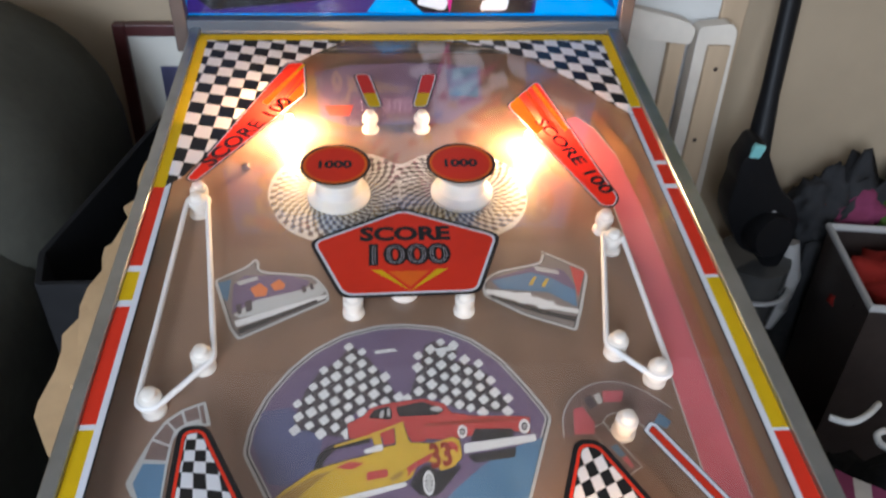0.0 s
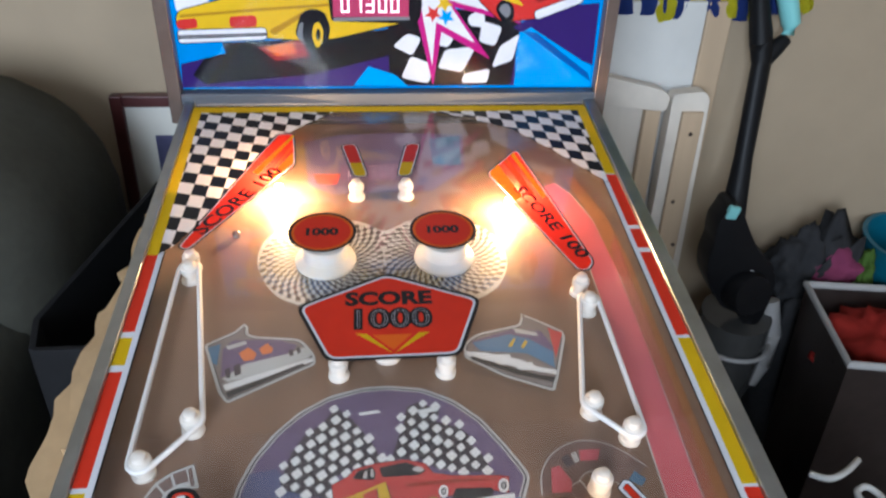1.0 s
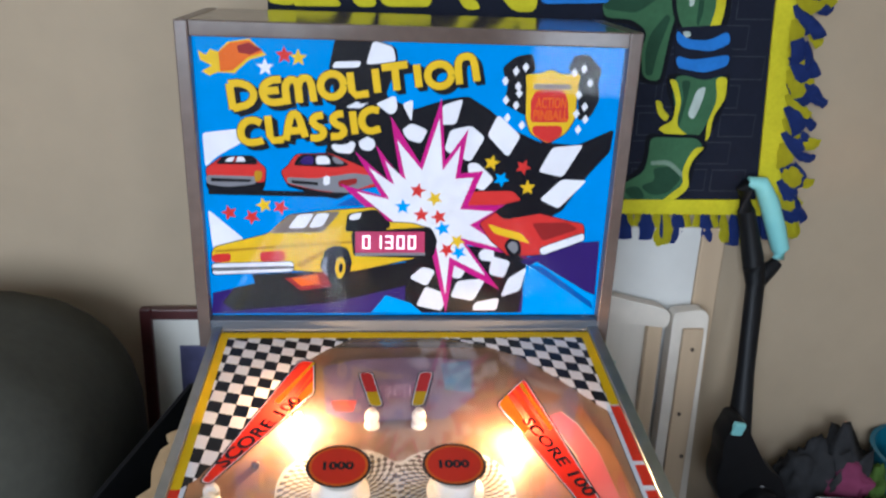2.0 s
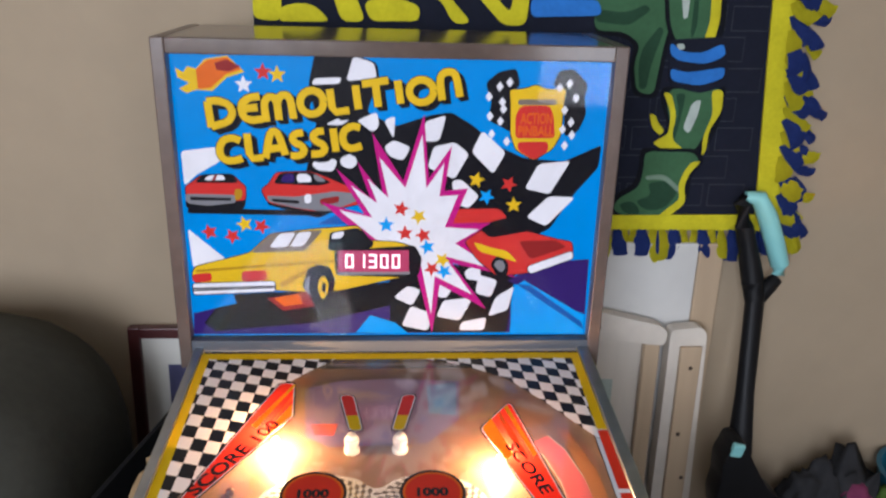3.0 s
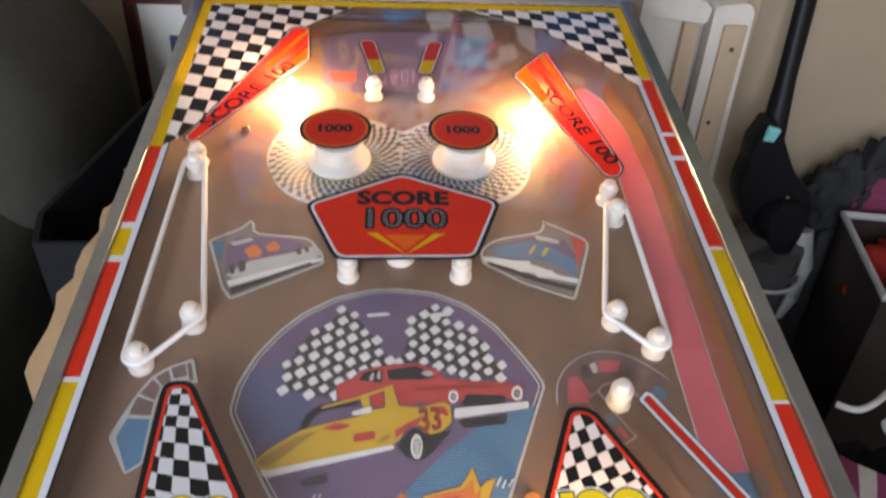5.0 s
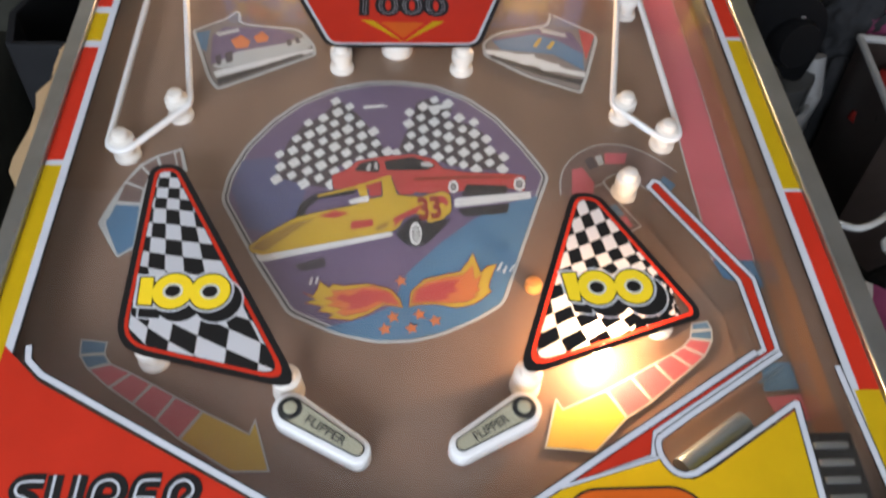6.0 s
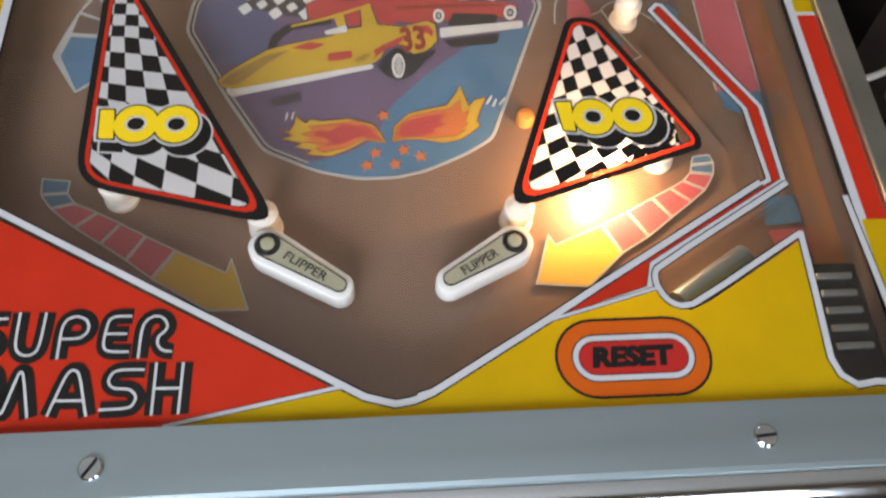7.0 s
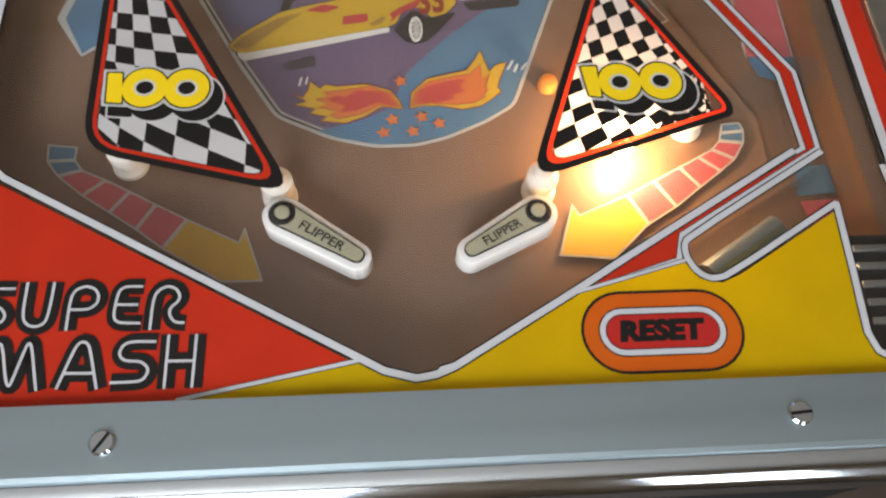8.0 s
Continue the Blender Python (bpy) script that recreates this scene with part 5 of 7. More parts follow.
for q in band([(0.1670, 0.2960), (0.2120, 0.2040), (0.2110, 0.1560)], 0.003) + band([(0.2280, 0.1500), (0.1380, 0.0990)], 0.003) + band([(0.2430, 0.1170), (0.2500, 0.6400)], 0.0015):
    me_tmp = bpy.data.meshes.new("tmp")
    one = prism(q, FIELD_Z, -0.006)
    one.to_mesh(me_tmp)
    one.free()
    lane_wall.from_mesh(me_tmp)
    bpy.data.meshes.remove(me_tmp)
part("lane_wall", lane_wall, CLEAR, machine, "clear plastic lane wall").visible_shadow = False
# ribbed black plunger block at the foot of the shooter lane, and the dark ball return
block = box(0.2270, 0.028, FIELD_Z, 0.262, 0.108, -0.014, 0.002)
plunger = part("plunger_block", block, BLACK_PLASTIC, machine, "ribbed black plunger block")
for k in range(5):
    part("rib", box(0.234, 0.052 + 0.011 * k, -0.0142, 0.256, 0.0565 + 0.011 * k, -0.0115, 0.001), RAIL_STEEL, plunger)
ret = tube([(0.152, 0.090, FIELD_Z + 0.008), (0.200, 0.120, FIELD_Z + 0.008)], 0.0075, 12)
smooth(part("return_gate", ret, STEEL, machine, "grey ball return roller"))
for bx, by, bz, share in BULBS:
    glass = lathe([(0.0035, bz - 0.016), (0.004, bz - 0.006), (0.0052, bz), (0.0042, bz + 0.004), (0.0015, bz + 0.006)], 16)
    ob = smooth(part("bulb", glass, BULB_GLASS, machine, "lit warm bulb", pose(bx, by, 0)))
    ob.visible_shadow = False

# ---- the backbox ----
LEANING = math.degrees(math.atan2(0.0425, 0.4135))
BACK = pose(0, 0.9665, 0.0125, 90 - LEANING, 0, 0)
W, H0, H1, DEEP = 0.317, -0.045, 0.438, 0.20
part("backbox_side", box(-W, H0, -DEEP, -0.2985, H1, 0.012, 0.002), BOX_BROWN, machine, "brown laminate backbox side", BACK)
part("backbox_side", box(0.2985, H0, -DEEP, W, H1, 0.012, 0.002), BOX_BROWN, machine, "brown laminate backbox side", BACK)
part("backbox_top", box(-0.2985, 0.4165, -DEEP, 0.2985, H1, 0.0115, 0.002), BOX_GLOSS, machine, "glossy brown laminate backbox top", BACK)
part("backbox_floor", box(-0.2985, H0, -DEEP, 0.2985, -0.030, -0.0045), BOX_BROWN, machine, "", BACK)
part("backbox_back", box(-0.2985, -0.03, -DEEP, 0.2985, 0.4165, -DEEP + 0.01), BOX_BROWN, machine, "", BACK)
part("front_plate", box(0.085, -0.0225, -0.095, 0.232, -0.0165, -0.056, 0.001), PLATE_PALE, machine, "pale plastic plate under the front bar")
part("backbox_trim", box(-0.2985, -0.042, -0.004, 0.2985, 0.000, 0.0125, 0.0015), TRIM_GREY, machine, "grey metal trim under the backglass", BACK)
backglass = part("backglass", box(-0.2985, 0.0, -0.012, 0.2985, 0.4165, -0.008), PRINT_BLUE, machine, "backlit blue racing artwork panel", BACK)
pane = part("glass_pane", box(-0.2985, 0.0005, 0.0035, 0.2985, 0.4163, 0.0055), PANE, machine, "clear front glass", BACK)
pane.visible_shadow = False


def bg_print(name, material, pts, label=""):
    glass_layer[0] += 1
    soft_edged = name.split("_")[0] in ("car", "sky", "shield", "flag", "engine")
    if soft_edged and not isinstance(pts[0], list) and name != "shield_check":
        pts = rounded(pts, 0.006, 3)
        if name in ("car_body", "fire_tail", "shield", "car_bumper"):
            part("ink_line", flats(band(pts + pts[:1], 0.0014), -0.0078 + glass_layer[0] * 0.00003 + 0.00003), PRINT_BLACK, backglass)
    return part(name, flats(pts if isinstance(pts[0], list) else [pts], -0.0078 + glass_layer[0] * 0.00003), material, backglass, label)


bg_print("sky_white", PRINT_WHITE, [(-0.294, 0.283), (-0.242, 0.290), (-0.230, 0.276), (-0.276, 0.249), (-0.293, 0.233)])
bg_print("sky_white", PRINT_WHITE, [(-0.294, 0.170), (-0.243, 0.123), (-0.291, 0.109)])
bg_print("road_purple", PRINT_PURPLE, [(-0.296, 0.037), (-0.230, 0.058), (-0.147, 0.072), (0.020, 0.090), (0.037, 0.108), (0.177, 0.091), (0.182, 0.004), (-0.299, 0.002)])
bg_print("road_black", PRINT_BLACK, [(-0.246, 0.067), (-0.080, 0.076), (0.004, 0.090), (-0.005, 0.049), (-0.115, 0.021), (-0.266, 0.007), (-0.282, 0.021)])
bg_print("blue_patch", PRINT_BLUE, [(-0.294, 0.068), (-0.237, 0.070), (-0.232, 0.053), (-0.296, 0.037)])
bg_print("flag_black", PRINT_BLACK, [(-0.107, 0.417), (-0.053, 0.418), (-0.023, 0.408), (-0.020, 0.391), (-0.037, 0.341), (0.002, 0.322), (0.049, 0.338), (0.080, 0.343), (0.112, 0.324), (0.145, 0.297), (0.186, 0.279), (0.243, 0.275), (0.296, 0.300), (0.294, 0.266), (0.263, 0.228), (0.230, 0.173), (0.194, 0.154), (0.086, 0.153), (-0.077, 0.224), (-0.124, 0.253), (-0.106, 0.329), (-0.116, 0.378)])
bg_print("flag_white", PRINT_WHITE, [(-0.065, 0.383), (-0.055, 0.416), (-0.027, 0.408), (-0.023, 0.387)])
bg_print("flag_white", PRINT_WHITE, [(-0.112, 0.377), (-0.108, 0.386), (-0.071, 0.388), (-0.074, 0.379)])
bg_print("flag_white", PRINT_WHITE, [(-0.095, 0.323), (-0.075, 0.333), (-0.056, 0.335), (-0.072, 0.322)])
bg_print("flag_white", PRINT_WHITE, [(-0.052, 0.329), (-0.023, 0.342), (-0.020, 0.322), (-0.029, 0.313)])
bg_print("flag_white", PRINT_WHITE, [(0.043, 0.329), (0.073, 0.339), (0.064, 0.302), (0.043, 0.301)])
bg_print("flag_white", PRINT_WHITE, [(-0.014, 0.330), (0.002, 0.337), (-0.000, 0.304)])
bg_print("flag_white", PRINT_WHITE, [(-0.014, 0.293), (-0.000, 0.303), (0.024, 0.293), (0.014, 0.273), (-0.006, 0.279)])
bg_print("flag_white", PRINT_WHITE, [(0.056, 0.294), (0.086, 0.301), (0.107, 0.284), (0.087, 0.247), (0.048, 0.264)])
bg_print("flag_white", PRINT_WHITE, [(0.124, 0.318), (0.159, 0.287), (0.142, 0.255), (0.110, 0.287)])
bg_print("flag_white", PRINT_WHITE, [(0.207, 0.271), (0.253, 0.276), (0.226, 0.226), (0.189, 0.234)])
bg_print("flag_white", PRINT_WHITE, [(0.225, 0.223), (0.264, 0.222), (0.224, 0.177), (0.194, 0.191)])
bg_print("flag_white", PRINT_WHITE, [(-0.116, 0.268), (-0.096, 0.277), (-0.078, 0.273), (-0.085, 0.256), (-0.108, 0.258)])
bg_print("flag_white", PRINT_WHITE, [(-0.076, 0.275), (-0.057, 0.285), (-0.050, 0.269), (-0.059, 0.260), (-0.073, 0.264)])
bg_print("flag_white", PRINT_WHITE, [(0.083, 0.245), (0.097, 0.247), (0.124, 0.222), (0.108, 0.203), (0.088, 0.213)])
bg_print("flag_black", PRINT_BLACK, [(-0.005, 0.099), (0.070, 0.117), (0.184, 0.111), (0.179, 0.049), (0.175, 0.004), (-0.004, 0.005)])
bg_print("flag_white", PRINT_WHITE, [(0.001, 0.063), (0.022, 0.082), (0.042, 0.075), (0.029, 0.049)])
bg_print("flag_white", PRINT_WHITE, [(0.027, 0.049), (0.062, 0.035), (0.053, 0.007), (0.013, 0.016)])
bg_print("flag_white", PRINT_WHITE, [(0.067, 0.088), (0.090, 0.079), (0.080, 0.061), (0.065, 0.065)])
bg_print("flag_white", PRINT_WHITE, [(0.076, 0.058), (0.121, 0.063), (0.102, 0.024), (0.066, 0.031)])
bg_print("flag_white", PRINT_WHITE, [(0.105, 0.022), (0.143, 0.030), (0.140, 0.008), (0.101, 0.008)])
bg_print("flag_white", PRINT_WHITE, [(0.128, 0.100), (0.157, 0.091), (0.148, 0.063), (0.124, 0.070)])
bg_print("flag_white", PRINT_WHITE, [(0.155, 0.063), (0.183, 0.082), (0.175, 0.042), (0.145, 0.031)])
bg_print("flag_white", PRINT_WHITE, [(0.106, 0.106), (0.129, 0.119), (0.132, 0.090), (0.109, 0.093)])
bg_print("car_shadow", PRINT_BLACK, [(-0.2940, 0.2154), (-0.2074, 0.2179), (-0.2121, 0.1993), (-0.2637, 0.1961), (-0.2933, 0.2004)])
bg_print("car_body", PRINT_RED, [(-0.2933, 0.2325), (-0.2828, 0.2394), (-0.2697, 0.2498), (-0.2259, 0.2517), (-0.2157, 0.2406), (-0.2074, 0.2340), (-0.2089, 0.2121), (-0.2902, 0.2097)])
bg_print("car_roof", PRINT_BLACK, [(-0.2796, 0.2384), (-0.2676, 0.2498), (-0.2259, 0.2517), (-0.2170, 0.2383)])
bg_print("car_window", PRINT_WHITE, [(-0.2661, 0.2420), (-0.2589, 0.2489), (-0.2381, 0.2498), (-0.2354, 0.2425)])
bg_print("car_post", PRINT_DARK_RED, [(-0.2553, 0.2411), (-0.2501, 0.2496), (-0.2468, 0.2496), (-0.2498, 0.2412)])
bg_print("car_nose", PRINT_GREY, [(-0.2933, 0.2222), (-0.2227, 0.2211), (-0.2225, 0.2096), (-0.2630, 0.2043), (-0.2925, 0.2085)])
bg_print("car_grille", PRINT_BLACK, [(-0.2871, 0.2178), (-0.2286, 0.2164), (-0.2301, 0.2124), (-0.2865, 0.2126)])
bg_print("car_lamp", PRINT_AMBER, [(-0.2242, 0.2302), (-0.2122, 0.2293), (-0.2155, 0.2143), (-0.2245, 0.2130)])
bg_print("car_shadow", PRINT_BLACK, [(-0.1786, 0.2155), (-0.0892, 0.1964), (-0.1065, 0.1873), (-0.1403, 0.1957), (-0.1791, 0.2068)])
bg_print("car_body", PRINT_RED, [(-0.1877, 0.2297), (-0.1773, 0.2368), (-0.1652, 0.2551), (-0.1154, 0.2571), (-0.0935, 0.2485), (-0.0657, 0.2364), (-0.0489, 0.2321), (-0.0463, 0.2089), (-0.1062, 0.1962), (-0.1344, 0.2005), (-0.1789, 0.2097)])
bg_print("car_roof", PRINT_BLACK, [(-0.1695, 0.2380), (-0.1598, 0.2540), (-0.1155, 0.2560), (-0.0870, 0.2406), (-0.1050, 0.2357)])
bg_print("car_window", PRINT_PURPLE, [(-0.1605, 0.2405), (-0.1544, 0.2519), (-0.1399, 0.2533), (-0.1394, 0.2397)])
bg_print("car_window", PRINT_WHITE, [(-0.1361, 0.2397), (-0.1367, 0.2522), (-0.1200, 0.2536), (-0.1138, 0.2413)])
bg_print("car_window", PRINT_GREY, [(-0.1093, 0.2414), (-0.1145, 0.2526), (-0.1045, 0.2505), (-0.0936, 0.2416)])
bg_print("car_nose", PRINT_GREY, [(-0.1794, 0.2207), (-0.1392, 0.2190), (-0.0828, 0.2281), (-0.0490, 0.2240), (-0.0491, 0.2147), (-0.0949, 0.1964), (-0.1400, 0.2027), (-0.1777, 0.2115)])
bg_print("car_grille", PRINT_BLACK, [(-0.1730, 0.2162), (-0.1339, 0.2133), (-0.1341, 0.2087), (-0.1710, 0.2116)])
bg_print("car_grille", PRINT_DARK_RED, [(-0.1056, 0.2161), (-0.0773, 0.2212), (-0.0775, 0.2119), (-0.1037, 0.2056)])
bg_print("car_lamp", PRINT_WHITE, [(-0.1267, 0.2227), (-0.1166, 0.2240), (-0.1171, 0.2101), (-0.1262, 0.2088)])
bg_print("sky_shadow", PRINT_BLACK, [(-0.291, 0.202), (-0.078, 0.198), (-0.110, 0.191), (-0.292, 0.193)])
bg_print("blue_dark", PRINT_BLUE_DARK, [(-0.078, 0.195), (-0.030, 0.191), (-0.030, 0.178), (-0.110, 0.178)])
bg_print("purple_patch", PRINT_PURPLE, [(0.172, 0.091), (0.222, 0.120), (0.293, 0.126), (0.295, 0.035), (0.226, 0.063)])
bg_print("cyan_patch", PRINT_CYAN, [(0.180, 0.004), (0.183, 0.082), (0.198, 0.091), (0.293, 0.033), (0.295, 0.002)])
bg_print("blue_streak", PRINT_BLUE_DARK, [(0.185, 0.086), (0.207, 0.083), (0.290, 0.023), (0.295, 0.010)])
bg_print("cyan_patch", PRINT_CYAN, [(-0.056, 0.005), (-0.034, 0.034), (0.004, 0.021), (0.023, 0.004)])
bg_print("car_body", PRINT_RED, [(0.084, 0.203), (0.153, 0.205), (0.168, 0.190), (0.134, 0.181), (0.077, 0.177)])
bg_print("burst_edge", PRINT_MAGENTA, [(0.042, 0.340), (0.050, 0.248), (0.082, 0.296), (0.073, 0.230), (0.107, 0.234), (0.086, 0.181), (0.159, 0.183), (0.105, 0.153), (0.184, 0.096), (0.087, 0.119), (0.142, 0.044), (0.070, 0.084), (0.060, 0.004), (0.034, 0.108), (-0.030, 0.144), (-0.103, 0.212), (-0.042, 0.194), (-0.081, 0.261), (-0.033, 0.218), (-0.051, 0.271), (-0.015, 0.223), (-0.030, 0.313), (0.014, 0.244)])
bg_print("burst_white", PRINT_WHITE, [(0.040, 0.311), (0.047, 0.234), (0.072, 0.271), (0.066, 0.222), (0.093, 0.224), (0.075, 0.175), (0.126, 0.172), (0.091, 0.150), (0.154, 0.109), (0.075, 0.130), (0.119, 0.068), (0.062, 0.098), (0.058, 0.035), (0.041, 0.117), (-0.021, 0.152), (-0.078, 0.200), (-0.030, 0.189), (-0.061, 0.237), (-0.023, 0.211), (-0.037, 0.247), (-0.007, 0.219), (-0.020, 0.278), (0.017, 0.234)])
bg_print("car_body", PRINT_RED, [(0.104, 0.153), (0.134, 0.175), (0.193, 0.171), (0.242, 0.158), (0.265, 0.154), (0.269, 0.135), (0.202, 0.103), (0.155, 0.098), (0.124, 0.125)])
bg_print("car_roof", PRINT_BLACK, [(0.126, 0.172), (0.150, 0.187), (0.188, 0.182), (0.201, 0.170), (0.143, 0.159)])
bg_print("car_shade", PRINT_DARK_RED, [(0.185, 0.154), (0.240, 0.156), (0.258, 0.145), (0.204, 0.125)])
bg_print("car_wheel", PRINT_BLACK, [(0.144, 0.118), (0.152, 0.130), (0.163, 0.130), (0.172, 0.118), (0.172, 0.100), (0.155, 0.098)])
bg_print("car_wheel", PRINT_GREY, [(0.149, 0.116), (0.155, 0.125), (0.164, 0.123), (0.168, 0.112), (0.162, 0.103)])
bg_print("car_flame", PRINT_YELLOW, [(0.117, 0.153), (0.144, 0.144), (0.170, 0.138), (0.186, 0.120), (0.158, 0.129), (0.128, 0.137)])
bg_print("car_bumper", PRINT_WHITE, [(0.199, 0.114), (0.267, 0.140), (0.270, 0.127), (0.204, 0.101)])
bg_print("car_body", PRINT_YELLOW, [(-0.293, 0.104), (-0.287, 0.113), (-0.209, 0.134), (-0.177, 0.164), (-0.111, 0.172), (-0.051, 0.177), (-0.033, 0.154), (0.003, 0.153), (0.033, 0.144), (0.042, 0.117), (0.033, 0.101), (-0.080, 0.074), (-0.130, 0.072), (-0.179, 0.075), (-0.293, 0.088)])
bg_print("car_window", PRINT_BROWN, [(-0.207, 0.134), (-0.175, 0.165), (-0.101, 0.170), (-0.128, 0.137)])
bg_print("car_window", PRINT_WHITE, [(-0.180, 0.142), (-0.164, 0.164), (-0.140, 0.166), (-0.154, 0.143)])
bg_print("car_window", PRINT_WHITE, [(-0.150, 0.143), (-0.137, 0.166), (-0.117, 0.167), (-0.129, 0.145)])
bg_print("car_window", PRINT_BLACK, [(-0.096, 0.138), (-0.092, 0.166), (-0.051, 0.174), (-0.028, 0.151), (-0.030, 0.144), (-0.046, 0.138)])
bg_print("car_window", PRINT_WHITE, [(-0.090, 0.156), (-0.088, 0.165), (-0.070, 0.169), (-0.074, 0.157)])
bg_print("car_crease", PRINT_AMBER, [(-0.287, 0.107), (-0.186, 0.116), (-0.079, 0.124), (-0.079, 0.120), (-0.186, 0.112), (-0.288, 0.103)])
bg_print("car_crease", PRINT_AMBER, [(-0.171, 0.085), (-0.112, 0.117), (-0.107, 0.115), (-0.163, 0.079)])
bg_print("car_lamp", PRINT_RED, [(-0.293, 0.100), (-0.265, 0.103), (-0.265, 0.089), (-0.293, 0.087)])
bg_print("car_lamp", PRINT_RED, [(-0.222, 0.105), (-0.185, 0.107), (-0.185, 0.091), (-0.222, 0.089)])
bg_print("car_bumper", PRINT_WHITE, [(-0.294, 0.086), (-0.173, 0.090), (-0.173, 0.073), (-0.294, 0.067)])
bg_print("car_bumper", PRINT_GREY, [(-0.294, 0.078), (-0.172, 0.082), (-0.173, 0.079), (-0.294, 0.074)])
bg_print("fire", PRINT_DARK_RED, [(-0.187, 0.062), (-0.126, 0.072), (-0.117, 0.049), (-0.164, 0.042)])
bg_print("fire", PRINT_ORANGE, [(-0.177, 0.062), (-0.138, 0.070), (-0.134, 0.053), (-0.162, 0.049)])
bg_print("car_tyre", PRINT_BLACK, [(-0.135, 0.081), (-0.125, 0.110), (-0.108, 0.117), (-0.092, 0.112), (-0.085, 0.090), (-0.090, 0.068), (-0.104, 0.057), (-0.122, 0.064)])
bg_print("car_tyre", PRINT_GREY, [(-0.133, 0.077), (-0.128, 0.095), (-0.122, 0.099), (-0.125, 0.076), (-0.120, 0.063)])
bg_print("car_rim", PRINT_YELLOW, [(-0.112, 0.077), (-0.108, 0.095), (-0.101, 0.099), (-0.095, 0.087), (-0.097, 0.070), (-0.105, 0.059)])
bg_print("car_rim", PRINT_BLACK, [(-0.107, 0.079), (-0.103, 0.090), (-0.099, 0.085), (-0.100, 0.074), (-0.104, 0.070)])
bg_print("engine", PRINT_BLACK, [(-0.087, 0.138), (0.032, 0.147), (0.043, 0.126), (0.038, 0.099), (0.025, 0.096), (-0.084, 0.099)])
bg_print("grille", PRINT_GREY, [(-0.081, 0.104), (0.025, 0.106), (0.025, 0.101), (-0.081, 0.099)])
bg_print("fire_tail", PRINT_YELLOW, [(-0.291, 0.397), (-0.281, 0.391), (-0.275, 0.399), (-0.264, 0.396), (-0.251, 0.409), (-0.222, 0.414), (-0.200, 0.393), (-0.224, 0.385), (-0.244, 0.367), (-0.266, 0.368), (-0.278, 0.363), (-0.288, 0.369), (-0.274, 0.377), (-0.289, 0.384)])
bg_print("fire_ball", PRINT_ORANGE, [(-0.264, 0.395), (-0.248, 0.408), (-0.222, 0.412), (-0.204, 0.396), (-0.225, 0.389), (-0.246, 0.371), (-0.263, 0.369)])
bg_print("fire_dark", PRINT_DARK_RED, [(-0.239, 0.404), (-0.223, 0.409), (-0.205, 0.400), (-0.221, 0.393), (-0.237, 0.395)])
bg_print("shield_flag", PRINT_BLACK, [(0.125, 0.384), (0.143, 0.400), (0.167, 0.405), (0.174, 0.382), (0.160, 0.371), (0.164, 0.316), (0.150, 0.324), (0.130, 0.333), (0.135, 0.360)])
bg_print("shield_flag", PRINT_BLACK, [(0.218, 0.383), (0.226, 0.403), (0.246, 0.406), (0.269, 0.384), (0.264, 0.368), (0.269, 0.343), (0.259, 0.318), (0.240, 0.311), (0.235, 0.373)])
bg_print("shield", PRINT_YELLOW, [(0.158, 0.376), (0.181, 0.378), (0.195, 0.384), (0.211, 0.377), (0.239, 0.379), (0.236, 0.361), (0.236, 0.314), (0.225, 0.293), (0.199, 0.276), (0.172, 0.291), (0.163, 0.313), (0.161, 0.360)])
bg_print("shield_red", PRINT_RED, [(0.176, 0.354), (0.216, 0.355), (0.223, 0.341), (0.227, 0.309), (0.171, 0.308), (0.169, 0.340)])
bg_print("shield_red", PRINT_RED, [(0.174, 0.303), (0.218, 0.304), (0.219, 0.290), (0.199, 0.277), (0.175, 0.291)])
STARS = {"r": [(-0.1758, 0.3933), (-0.2629, 0.1660), (-0.2309, 0.1598), (-0.1889, 0.1751), (0.0112, 0.2029), (0.0173, 0.1658), (0.0438, 0.1627), (0.0574, 0.1101), (0.1653, 0.2412)], "y": [(-0.1569, 0.3903), (-0.2126, 0.1782), (0.0365, 0.1914), (0.0727, 0.1244), (0.1184, 0.2472), (0.1741, 0.2100)], "b": [(-0.0102, 0.1783), (0.0500, 0.1446), (0.0759, 0.1060), (0.1338, 0.2224)], "w": [(-0.2023, 0.3763)]}
for key, mat_s in (("r", PRINT_RED), ("y", PRINT_YELLOW), ("b", PRINT_CYAN), ("w", PRINT_WHITE)):
    for k, (x, y) in enumerate(STARS[key]):
        bg_print("star", mat_s, star(x, y, 0.0125, 15 * k))
for x, y in ((0.1309, 0.3659), (0.1452, 0.3798), (0.1586, 0.3857), (0.1496, 0.3589), (0.1334, 0.3390), (0.1483, 0.3319), (0.1369, 0.3138), (0.1518, 0.3490), (0.1587, 0.3036)):
    bg_print("shield_check", PRINT_WHITE, [(x - 0.005, y), (x, y - 0.007), (x + 0.005, y), (x, y + 0.007)])
for x, y in ((0.2286, 0.3797), (0.2419, 0.3855), (0.2524, 0.3658), (0.2376, 0.3490), (0.2479, 0.3320), (0.2366, 0.3220), (0.2506, 0.3139), (0.2414, 0.2988)):
    bg_print("shield_check", PRINT_WHITE, [(x - 0.005, y), (x, y - 0.007), (x + 0.005, y), (x, y + 0.007)])
bg_print("shield_bar", PRINT_BROWN, [(0.1712, 0.3550), (0.2266, 0.3559), (0.2253, 0.3638), (0.1719, 0.3629)])
lettering("shield_lettering", "ACTION", PRINT_ORANGE, backglass, 0.1758, 0.3294, 0.2202, 0.3450, 0.0, 0.5, 0, 0.02)
